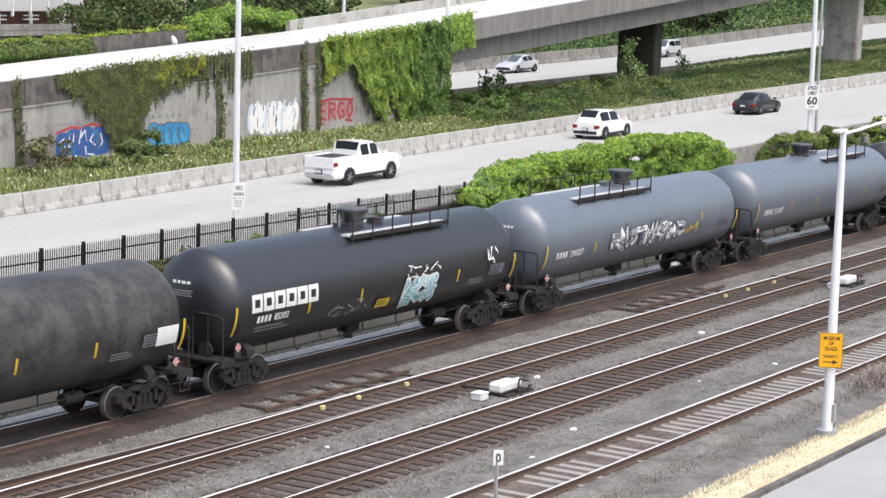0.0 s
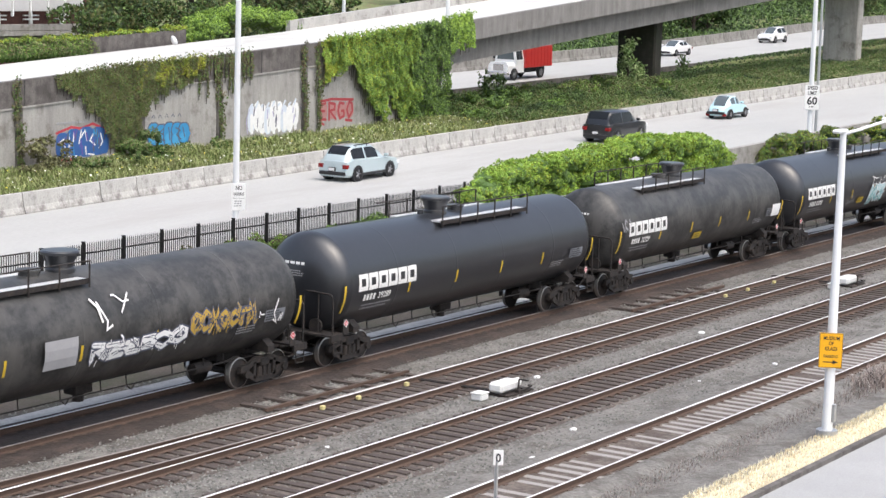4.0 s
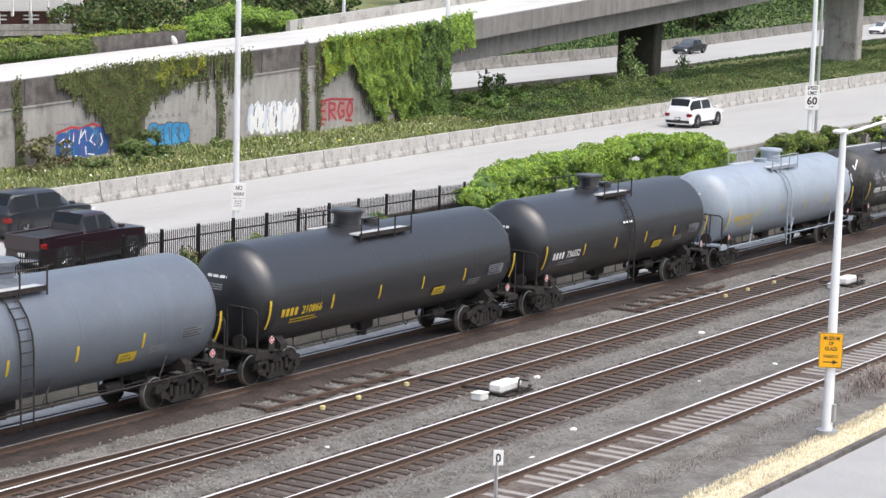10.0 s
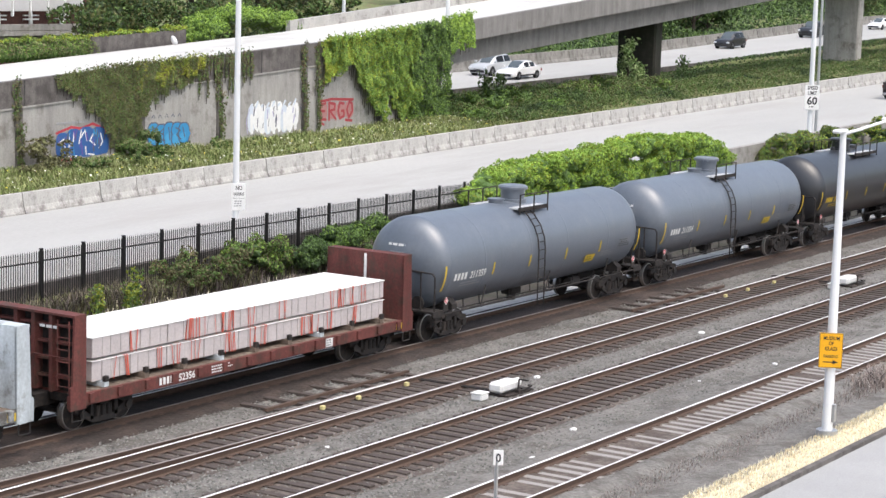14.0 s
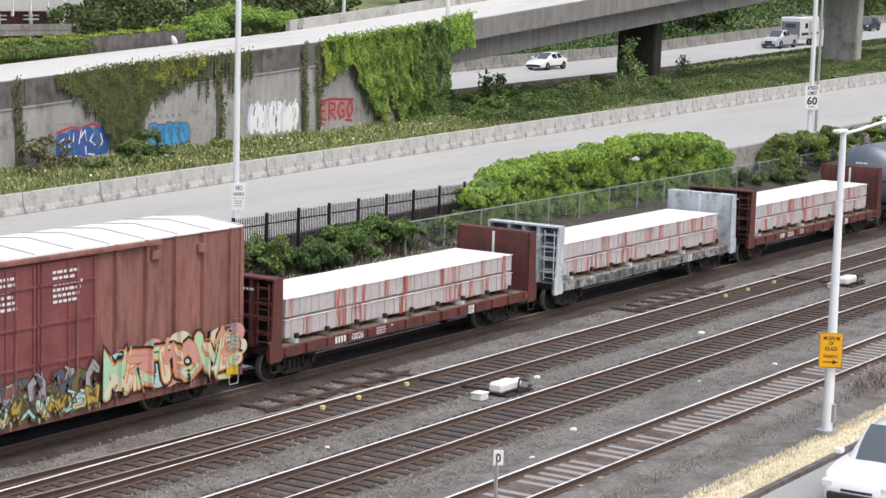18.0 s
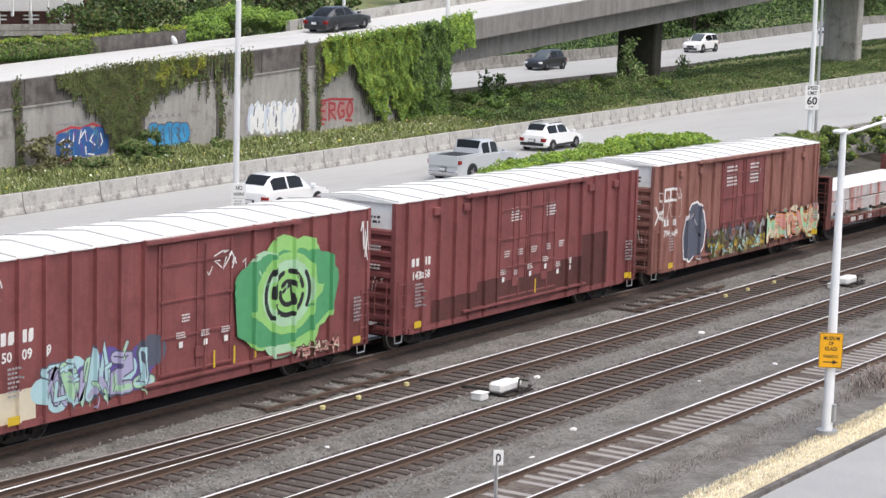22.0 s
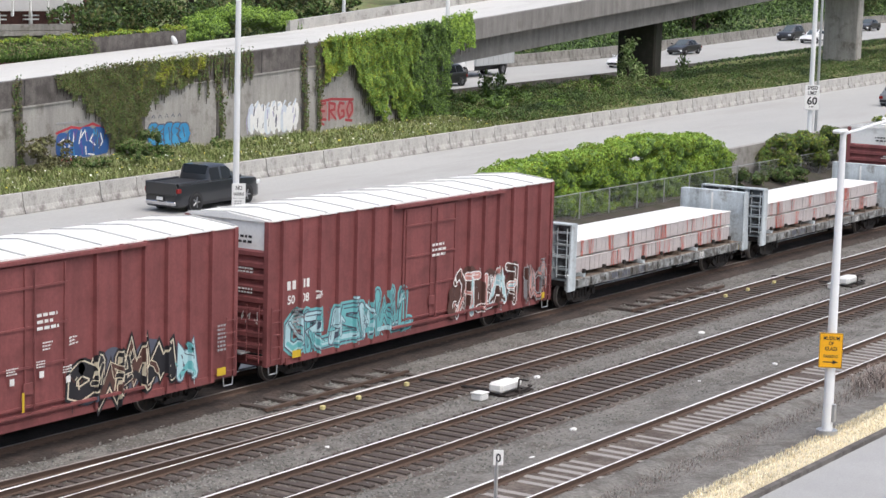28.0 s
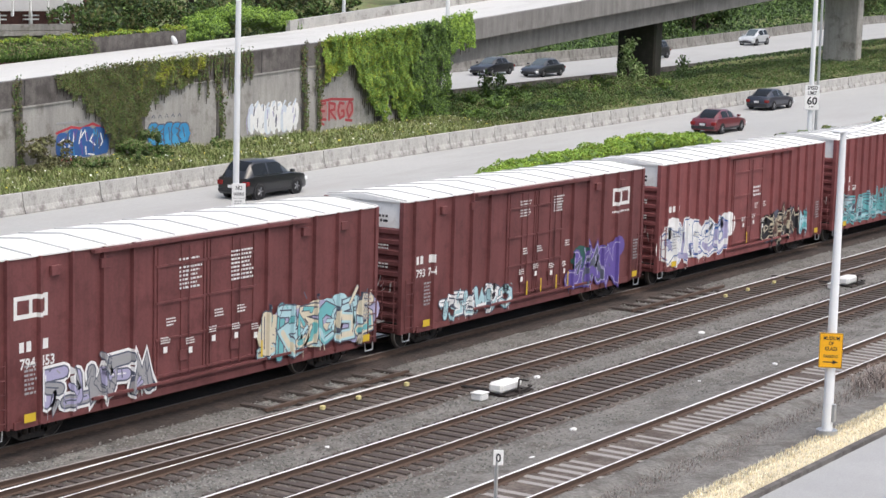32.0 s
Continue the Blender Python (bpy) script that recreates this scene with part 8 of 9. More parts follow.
def beyond_ramp():
    z = lambda x: ramp_edge(x)[1]
    y0 = 66.5 + RAMP_W + 0.2
    shrub("shrub", "yellow-tipped hedge along the ramp", [(x, y0 + 0.7, 7.35 + 0.012 * (x - 74), 0.5, 0.55, 0.72) for x in np.arange(60, 81, 0.3)], 26000, 0.06, [M_LEAF_MID, M_LEAF_SAGE, M_LEAF2, M_LEAF_SAGE], 120, mshade=M_LEAF_MID)
    shrub("shrub", "yellow flowering top of the ramp hedge", [(x, y0 + 0.7, 7.98 + 0.012 * (x - 74), 0.4, 0.4, 0.13) for x in np.arange(60, 81, 0.4)], 5000, 0.06, [M_LEAF_YELLOW, M_LEAF_YELLOW, M_LEAF2], 126, False)
    shrub("shrub", "yellow-green creeper topping a low wall", [(x, y0 + 0.55, 8.2 + 0.045 * (x - 81), 0.35, 0.3, 0.14) for x in np.arange(81.0, 88.2, 0.4)], 3600, 0.06, [M_LEAF_YELLOW, M_LEAF, M_LEAF_YELLOW], 121)
    rng = np.random.default_rng(122)
    lumps = [(x, y0 + rng.uniform(0.6, 3.0), float(np.interp(x, [89.5, 91.5, 94.2, 96.3, 100.3, 102], [8.2, 9.1, 9.9, 9.75, 9.2, 8.6])) - 0.6 + rng.uniform(-0.35, 0.05), rng.uniform(0.6, 0.9), 0.9, rng.uniform(0.45, 0.7)) for x in np.arange(89.8, 101.4, 0.22)]
    shrub("shrub", "large bright green bush beside the ramp", lumps, 40000, 0.07, [M_LEAF, M_LEAF2, M_LEAF_MID], 123, mshade=M_LEAF_MID)
    strip("ramp_side_wall", "low dark wall behind the ramp", lambda X: (y0 + 0.3, y0 + 0.6, 8.15 + 0.045 * (X - 81)), M_CONC_DARK, category="wall", thick=2.0, xs=[80.6, 82, 84, 86, 88.4])
    # a filled plastic bag
    bm = bmesh.new()
    bmesh.ops.create_icosphere(bm, subdivisions=2, radius=0.2)
    for v in bm.verts:
        v.co = Vector((v.co.x * 0.75 - 0.6 * v.co.z, v.co.y, v.co.z * 1.4)) * (1 + 0.15 * noise.noise(v.co * 4))
    o = new("plastic_bag", smooth(mesh_of(bm, "plastic_bag", M_WHITE), 60))
    o.location = (86.6, y0 - 0.35, z(86.6) + 0.12)
    tagged(o, "crumpled white plastic bag beside the ramp", "bag")


beyond_ramp()


def tree(x, y, z, h, r, seed, mats, label, n=2600, leaf=0.32):
    rng = np.random.default_rng(seed)
    t = thing("tree", label, "tree", "background trees")
    bm = bmesh.new()
    tube(bm, (x, y, z - 0.5), (x + rng.uniform(-0.4, 0.4), y, z + h * 0.75), 0.03 * h, 8, 0.008 * h)
    part("trunk", bm, M_BARK, t)
    bm = bmesh.new()
    lumps = []
    for k in range(16):
        f = rng.uniform(0.2, 1.0)
        a = rng.uniform(0, 6.28)
        rr = r * (1.1 - 0.6 * f) * rng.uniform(0.4, 1.0)
        c = Vector((x + math.cos(a) * rr, y + math.sin(a) * rr, z + h * f))
        tube(bm, (x, y, z + h * f * 0.6), c, 0.012 * h, 5, 0.004 * h)
        s = r * rng.uniform(0.28, 0.5)
        lumps.append((c.x, c.y, c.z, s * 1.2, s * 1.2, s * 0.8))
    part("branch", bm, M_BARK, t)
    o = blobs_leaves("crown", lumps, n, leaf, mats, seed + 1, "", "", flat=0.4)
    o.parent = t
    return t


def background():
    rng = np.random.default_rng(130)
    dark, mid = [M_LEAF_DARK, M_LEAF_OLIVE, M_LEAF_MID], [M_LEAF_MID, M_LEAF_DARK]
    k = 0
    for x, y, h, r in ((100, 92, 7, 3.2), (106, 95, 8, 3.5), (111, 91, 6, 3), (118, 96, 8, 3.5), (124, 99, 8, 3.6), (113, 101, 9, 4), (130, 96, 6, 3), (137, 103, 8, 4), (123, 108, 9, 4), (134, 112, 9, 4)):
        if y > 88:
            tree(x, y, float(height(x, y)) - 0.3, h, r, 140 + 2 * k, dark, "dark leafy tree beyond the ramp", 5200, 0.17)
        k += 1
    for i in range(46):
        x = rng.uniform(138, 330)
        y = far_y(x)[1] + rng.uniform(5, 42)
        h = rng.uniform(5, 10)
        tree(x, y, float(height(x, y)) - 0.4, h, rng.uniform(2.6, 4.4), 200 + 2 * i, dark if i % 3 else mid, "dense green tree on the far bank" if i % 2 else "dark green tree on the far bank", 3600, 0.22)
    n = 40000
    x = rng.uniform(125, 330, n)
    y = np.array([far_y(a)[1] for a in x]) + 1.2 + rng.random(n) * 14
    h = np.array([0.5 + 1.0 * noise.noise((a * 0.12, b * 0.2, 1.0)) for a, b in zip(x, y)])
    q = np.stack([x, y, np.array([gz(a, b) for a, b in zip(x, y)]) + np.maximum(h, 0.1) * rng.random(n) * 2.0], 1)
    tagged(new("bank_scrub", leaves("bank_scrub", q, np.tile((-0.3, -0.6, 0.7), (n, 1)), 0.22, [M_LEAF_MID, M_LEAF_DARK, M_LEAF_DARK, M_LEAF_MID], rng, 0.5)), "green undergrowth on the far bank", "scrub", kind="stuff")
    # old brick building behind the ramp
    b = thing("building", "brown brick building with a pale awning", "building", at=pose(104.0, 101.0, 5.2))
    part("wall", boxm(-40, 5.15, 0, 12, -3, 9), M_BRICK, b)
    for za, zc in ((1.68, 2.02), (2.05, 2.48)):
        part("plinth", boxm(-40.02, 5.2, -0.5, 0.02, za, zc, 0.02), M_CONC, b, "pale boarded plinth")
    # a dark concrete strip painted as the shadow below the plinth
    part("shadow_gap", boxm(-40, 5.15, -0.3, 0.0, 1.2, 1.66), M_CONC_DARK, b)
    for k in range(8):
        x = 2.9 - k * 1.72
        part("awning_panel", boxm(x - 0.74, x + 0.74, -0.9, -0.75, 3.4, 4.9, 0.03), M_AWNING, b, "pale fabric awning panel")
        part("awning_post", boxm(x + 0.78, x + 0.9, -0.95, -0.75, 3.05, 4.9), M_WHITE, b)
    for k in range(4):
        x = 2.2 - k * 3.1
        w = part("bracket", boxm(x - 0.7, x + 0.7, -0.5, -0.3, 2.78, 2.88), M_WHITE, b)
        part("bracket_leg", boxm(x - 0.1, x + 0.1, -0.48, -0.28, 2.5, 3.3), M_WHITE, w)
        part("bracket_arm", boxm(x - 0.7, x + 0.7, -0.5, -0.3, 3.05, 3.15), M_WHITE, w)


M_AWNING = plain("pale_awning", (0.55, 0.54, 0.54), 0.7)
M_BRICK = mat("brown_brick", (0.13, 0.06, 0.05), 0.9, 0, 0.2, 1.0, 12, 0.3, (0.09, 0.045, 0.04), 0.5)
background()


# ---- vehicles ----
M_GLASS = mat("tinted_glass", (0.012, 0.014, 0.016), 0.12, 0.0, 0.05, 2, 20, 0, spec=0.3)
M_GLASS_SKY = mat("windscreen_glass", (0.09, 0.11, 0.12), 0.08, 0.0, 0.05, 2, 20, 0, spec=0.7)
M_TYRE = plain("tyre_rubber", (0.02, 0.02, 0.021), 0.85)
M_RIM = plain("alloy_rim", (0.3, 0.3, 0.31), 0.35, 0.8)
M_TRIM = plain("dark_trim", (0.025, 0.025, 0.027), 0.6)
M_TAIL = plain("tail_light_red", (0.22, 0.012, 0.012), 0.25)
M_HEAD = plain("headlight_lens", (0.75, 0.77, 0.78), 0.12)
M_PLATE = plain("number_plate", (0.7, 0.7, 0.7), 0.5)
M_CHROME = plain("chrome", (0.6, 0.6, 0.62), 0.15, 0.95)


def car_paint(name, c):
    m = mat(name, c, 0.28, 0.0, 0.04, 2, 30, 0, spec=0.6)
    m.node_tree.nodes["Principled BSDF"].inputs["Coat Weight"].default_value = 0.6
    return m


CARCOL = {k: car_paint(k + "_car_paint", c) for k, c in {"white": (0.8, 0.8, 0.8), "silver": (0.5, 0.52, 0.54), "black": (0.01, 0.01, 0.012), "charcoal": (0.016, 0.018, 0.023), "sky_blue": (0.5, 0.72, 0.78), "sage": (0.42, 0.5, 0.52), "navy": (0.012, 0.015, 0.028), "red": (0.13, 0.014, 0.022), "maroon": (0.016, 0.006, 0.009), "truck_red": (0.5, 0.03, 0.03), "grey": (0.2, 0.22, 0.24)}.items()}


def make_tyre(r, w):
    bm = bmesh.new()
    ring = [(r * 0.62, -w / 2), (r * 0.9, -w / 2), (r, -w * 0.32), (r, w * 0.32), (r * 0.9, w / 2), (r * 0.62, w / 2)]
    n = 20
    rows = [[bm.verts.new((q * math.cos(2 * math.pi * i / n), y, q * math.sin(2 * math.pi * i / n))) for q, y in ring] for i in range(n)]
    for i in range(n):
        a, b = rows[i], rows[(i + 1) % n]
        for j in range(len(ring) - 1):
            bm.faces.new((a[j], b[j], b[j + 1], a[j + 1]))
    bmesh.ops.recalc_face_normals(bm, faces=list(bm.faces))
    return smooth(mesh_of(bm, "tyre", M_TYRE), 50)


def make_rim(r, w):
    bm = bmesh.new()
    tube(bm, (0, -w * 0.32, 0), (0, w * 0.32, 0), r * 0.63, 16)
    for k in range(5):
        a = 2 * math.pi * k / 5
        for s in (-1, 1):
            tube(bm, (0, s * w * 0.4, 0), (r * 0.6 * math.cos(a), s * w * 0.36, r * 0.6 * math.sin(a)), r * 0.09, 5)
    return mesh_of(bm, "rim", M_RIM)


WHEELS = {k: (make_tyre(k, 0.24), make_rim(k, 0.24)) for k in (0.33, 0.37, 0.41, 0.5)}


def wheel(parent, x, y, r):
    k = min(WHEELS, key=lambda q: abs(q - r))
    t = part("wheel", WHEELS[k][0], None, parent, at=pose(x, y, k))
    part("rim", WHEELS[k][1], None, t)


def lerp(a, b, f):
    return [a[i] + (b[i] - a[i]) * f for i in range(3)]


def panel(parent, name, quad, m, mu=(0.06, 0.94), mv=(0.08, 0.94), off=0.008):
    """A window laid on the quad (bottom a, bottom b, top b, top a)."""
    a, b, c, d = [Vector(q) for q in quad]
    n = (b - a).cross(d - a).normalized() * off
    bm = bmesh.new()
    vs = []
    for u, v in ((mu[0], mv[0]), (mu[1], mv[0]), (mu[1], mv[1]), (mu[0], mv[1])):
        p = (a.lerp(b, u)).lerp(d.lerp(c, u), v) + n
        vs.append(bm.verts.new(p))
    bm.faces.new(vs)
    r = bmesh.ops.extrude_face_region(bm, geom=list(bm.faces))
    for v in r["geom"]:
        if isinstance(v, bmesh.types.BMVert):
            v.co -= n * 0.6
    bmesh.ops.recalc_face_normals(bm, faces=list(bm.faces))
    return part(name, bm, m, parent)


SHAPES = {  # length, width, height, wheel radius, axles, deck heights (x from the tail, z), cabin: tail base, tail roof, front roof, front base
    "sedan": (4.85, 1.84, 1.45, 0.33, (0.2, 0.79), ((0, 0.42), (0.03, 0.92), (0.14, 1.0), (0.3, 0.98), (0.7, 0.94), (0.95, 0.72), (1, 0.48)), (0.1, 0.3, 0.5, 0.71)),
    "hatch": (4.5, 1.8, 1.52, 0.33, (0.19, 0.79), ((0, 0.42), (0.02, 0.9), (0.1, 1.0), (0.3, 0.98), (0.72, 0.96), (0.95, 0.76), (1, 0.5)), (0.03, 0.16, 0.52, 0.74)),
    "fastback": (4.75, 1.92, 1.55, 0.37, (0.19, 0.8), ((0, 0.42), (0.03, 0.98), (0.1, 1.06), (0.3, 1.0), (0.72, 0.97), (0.95, 0.74), (1, 0.48)), (0.06, 0.36, 0.52, 0.76)),
    "suv": (4.65, 1.88, 1.72, 0.37, (0.19, 0.79), ((0, 0.48), (0.02, 1.0), (0.1, 1.1), (0.3, 1.07), (0.74, 1.05), (0.96, 0.9), (1, 0.58)), (0.02, 0.17, 0.51, 0.75)),
    "big_suv": (5.0, 1.98, 1.86, 0.41, (0.19, 0.79), ((0, 0.52), (0.02, 1.08), (0.1, 1.18), (0.3, 1.15), (0.74, 1.15), (0.97, 1.02), (1, 0.62)), (0.02, 0.1, 0.55, 0.74)),
    "box_suv": (4.2, 1.8, 1.64, 0.33, (0.18, 0.8), ((0, 0.46), (0.02, 1.0), (0.1, 1.06), (0.3, 1.04), (0.76, 1.02), (0.96, 0.85), (1, 0.55)), (0.03, 0.07, 0.6, 0.74)),
    "van": (5.1, 1.98, 1.74, 0.37, (0.19, 0.79), ((0, 0.45), (0.02, 0.98), (0.1, 1.06), (0.3, 1.03), (0.82, 0.98), (0.96, 0.78), (1, 0.52)), (0.03, 0.09, 0.6, 0.86)),
    "pickup": (5.85, 2.02, 1.9, 0.41, (0.2, 0.81), ((0, 0.6), (0.01, 1.22), (0.1, 1.24), (0.38, 1.24), (0.74, 1.22), (0.97, 1.12), (1, 0.66)), (0.375, 0.41, 0.6, 0.735)),
    "beetle": (4.08, 1.55, 1.5, 0.33, (0.2, 0.78), ((0, 0.38), (0.06, 0.72), (0.2, 0.98), (0.4, 0.96), (0.68, 0.95), (0.88, 0.78), (1, 0.42)), (0.13, 0.32, 0.5, 0.66)),
}


def vehicle(kind, colour, label, name=None, rack=False, bed=None, lift=0.0):
    L, W, H, r, axles, deck, cab = SHAPES[kind]
    paint = CARCOL[colour]
    cat = {"sedan": "car", "hatch": "car", "fastback": "car", "suv": "car", "big_suv": "car", "box_suv": "car", "van": "van", "pickup": "pickup truck", "beetle": "car"}[kind]
    nm = name or {"pickup": "pickup_truck", "van": "minivan", "suv": "sport_utility_car", "big_suv": "sport_utility_car", "box_suv": "sport_utility_car", "hatch": "hatchback", "fastback": "hatchback", "beetle": "round_car"}.get(kind, "sedan")
    v = thing(nm, label, cat, "freeway traffic")
    X = lambda f: (f - 0.5) * L
    w = W / 2
    fs = [0, 0.02, 0.06, 0.12, 0.2, 0.3, 0.45, 0.6, 0.72, 0.8, 0.88, 0.94, 0.98, 1.0]
    bm = bmesh.new()
    rows = []
    for f in fs:
        z = float(np.interp(f, [a for a, _ in deck], [b for _, b in deck])) + lift
        if kind == "beetle":
            k = float(np.interp(f, [0, 0.06, 0.2, 0.5, 0.8, 0.94, 1], [0.55, 0.78, 0.97, 1, 0.95, 0.75, 0.5]))
        else:
            k = float(np.interp(f, [0, 0.02, 0.06, 0.2, 0.85, 0.94, 0.98, 1], [0.86, 0.92, 0.96, 1, 1, 0.95, 0.88, 0.78]))
        zb = 0.24 + lift + (0.1 if f in (0, 1.0) else 0)
        mid = zb + (z - zb) * 0.55
        ring = [(-w * k * 0.9, zb), (-w * k, zb + 0.1), (-w * k, mid), (-w * k * 0.965, z - 0.03), (-w * k * 0.9, z), (0, z + 0.02), (w * k * 0.9, z), (w * k * 0.965, z - 0.03), (w * k, mid), (w * k, zb + 0.1), (w * k * 0.9, zb)]
        rows.append([bm.verts.new((X(f), y, q)) for y, q in ring])
    for a, b in zip(rows, rows[1:]):
        n = len(a)
        for i in range(n):
            bm.faces.new((a[i], b[i], b[(i + 1) % n], a[(i + 1) % n]))
    bm.faces.new(rows[0])
    bm.faces.new(rows[-1][::-1])
    bmesh.ops.recalc_face_normals(bm, faces=list(bm.faces))
    body = part("body", bm, paint, v, round_=True)
    H = H + lift
    # cabin
    zb = lambda f: float(np.interp(f, [a for a, _ in deck], [b for _, b in deck])) + lift - 0.02
    tall = kind in ("big_suv", "box_suv", "van", "pickup")
    a0, a1, a2, a3 = cab
    mid = (a1 + a2) / 2 + 0.01
    along = [a0, a0 + (a1 - a0) * 0.3, a0 + (a1 - a0) * 0.68, a1, mid - 0.012, mid + 0.012, a2, a2 + (a3 - a2) * 0.34, a2 + (a3 - a2) * 0.7, a3]
    rise = [0.0, 0.42, 0.8, 0.985, 1.0, 1.0, 0.97, 0.74, 0.4, 0.0]
    wide = [0.8, 0.86, 0.9, 0.92, 0.93, 0.93, 0.92, 0.9, 0.87, 0.82]
    rows = []
    for f, q, k in zip(along, rise, wide):
        zl = zb(f) - 0.01
        dz = (H - zl) * q + 0.012
        tuck = 0.8 if tall else 0.72
        half = [(k, 0.0), (k - 0.006, 0.1), (k * (1 + tuck) / 2 + 0.012, 0.5), (k * (tuck + 0.05), 0.86), (k * (tuck - 0.06), 0.985)]
        pts = [(-w * y, zl + dz * z) for y, z in half] + [(0.0, zl + dz * 1.01)] + [(w * y, zl + dz * z) for y, z in reversed(half)]
        rows.append([(X(f), y, z) for y, z in pts])
    groups = {}
    for i in range(9):
        for j in range(10):
            side = j in (1, 2, 7, 8)
            over = j in (4, 5)
            key = ("cabin", 0)
            if side and i in ((1, 2, 3) if tall and kind != "pickup" else (2, 3)):
                key = ("side_window", 0 if j < 5 else 1)
            elif side and i in (5, 6):
                key = ("side_window", 2 if j < 5 else 3)
            elif over and i in ((1, 2) if kind in ("suv", "big_suv", "van", "hatch", "box_suv", "pickup") else (0, 1, 2)):
                key = ("rear_window", 0)
            elif over and i in (6, 7, 8):
                key = ("windscreen", 0)
            groups.setdefault(key, []).append((i, j))
    for (nm_, _), cells in groups.items():
        vs, fs, at = [], [], {}
        for i, j in cells:
            q = []
            for c in ((i, j), (i + 1, j), (i + 1, j + 1), (i, j + 1)):
                if c not in at:
                    at[c] = len(vs)
                    vs.append(rows[c[0]][c[1]])
                q.append(at[c])
            fs.append(q)
        me = raw(nm_, vs, fs, paint if nm_ == "cabin" else M_GLASS_SKY if nm_ == "windscreen" or kind == "beetle" else M_GLASS)
        part(nm_, smooth(me, 50), None, v)
    # wheels and arches
    for f in axles:
        for s in (-1, 1):
            bm = bmesh.new()
            tube(bm, (X(f), s * (w - 0.2), r + 0.01), (X(f), s * (w + 0.012), r + 0.01), r * (1.16 if kind in ("suv", "big_suv", "pickup") else 1.07), 20)
            part("wheel_arch", bm, M_TRIM, v)
            wheel(v, X(f), s * (w - 0.08), r)
    # lights, bumpers, plates, mirrors
    zt = zb(0.03)
    for s in (-1, 1):
        a, b = sorted((s * w * 0.62, s * w * 0.935))
        bm = boxm(X(0) + 0.005, X(0.05), a, b, zt - 0.32, zt - 0.12, 0.02)
        part("tail_light", bm, M_TAIL, v)
        bm = boxm(X(0.95), X(0.997), a, b, zb(0.96) - 0.3, zb(0.96) - 0.12, 0.03)
        part("headlight", bm, M_HEAD, v)
        bm = boxm(X(cab[3]) - 0.32, X(cab[3]) - 0.12, min(s * (w - 0.05), s * (w + 0.15)), max(s * (w - 0.05), s * (w + 0.15)), zb(cab[3]) + 0.06, zb(cab[3]) + 0.2, 0.03)
        part("mirror", bm, paint, v)
    bm = boxm(X(0) - 0.06, X(0.03), -w * 0.84, w * 0.84, 0.34 + lift, 0.52 + lift, 0.03)
    part("rear_bumper", bm, M_TRIM if kind != "pickup" else M_CHROME, v)
    bm = boxm(X(0.975), X(1) + 0.05, -w * 0.76, w * 0.76, 0.3 + lift, 0.5 + lift, 0.03)
    part("front_bumper", bm, M_TRIM, v)
    bm = boxm(X(0.99), X(1) + 0.012, -w * 0.42, w * 0.42, 0.52 + lift, zb(0.98) - 0.12, 0.02)
    part("grille", bm, M_TRIM, v)
    bm = boxm(X(0) - 0.09, X(0) - 0.065, -0.17, 0.17, 0.56 + lift, 0.7 + lift)
    part("number_plate", bm, M_PLATE, v)
    bm = boxm(X(0) - 0.065, X(0) + 0.05, -0.2, 0.2, 0.53 + lift, 0.72 + lift)
    part("plate_recess", bm, M_TRIM, v)
    bm = boxm(X(0.24), X(0.76), -w * 1.005, w * 1.005, 0.26 + lift, 0.4 + lift)
    part("sill", bm, M_TRIM, v)
    if kind == "pickup":
        # a dark sheet near the rails stands in for the bed's shaded hollow
        bm = boxm(X(0.015), X(0.37), -w * 0.82, w * 0.82, 1.235 + lift, 1.262 + lift)
        part("bed_shade", bm, {"cover": M_TRIM, None: M_TRIM, "white": paint}[bed], v)
        for s in (-1, 1):
            bm = boxm(X(0.012), X(0.375), min(s * w * 0.8, s * w * 0.93), max(s * w * 0.8, s * w * 0.93), 1.2 + lift, 1.33 + lift, 0.02)
            part("bed_rail", bm, paint, v)
        part("tailgate", boxm(X(0) - 0.03, X(0.018), -w * 0.86, w * 0.86, 0.78 + lift, 1.32 + lift, 0.02), paint, v)
    if rack:
        for s in (-1, 1):
            bm = bmesh.new()
            bar(bm, [(X(cab[1]) + 0.15, s * w * 0.66, H + 0.05), (X(cab[2]) - 0.1, s * w * 0.66, H + 0.06)], 0.025)
            for f in (0.2, 0.8):
                x = X(cab[1]) + (X(cab[2]) - X(cab[1])) * f
                tube(bm, (x, s * w * 0.66, H - 0.06), (x, s * w * 0.66, H + 0.05), 0.02, 6)
            part("roof_rail", bm, M_TRIM, v)
    return v


def cargo_box(v, x0, x1, w, z0, z1, m, door=None):
    b = part("cargo_box", boxm(x0, x1, -w, w, z0, z1, 0.04), m, v)
    for k in range(8):
        x = x0 + 0.25 + k * (x1 - x0 - 0.5) / 7
        for s in (-1, 1):
            part("box_rib", boxm(x - 0.03, x + 0.03, min(s * w, s * (w + 0.02)), max(s * w, s * (w + 0.02)), z0 + 0.1, z1 - 0.1), m, b)
    return b


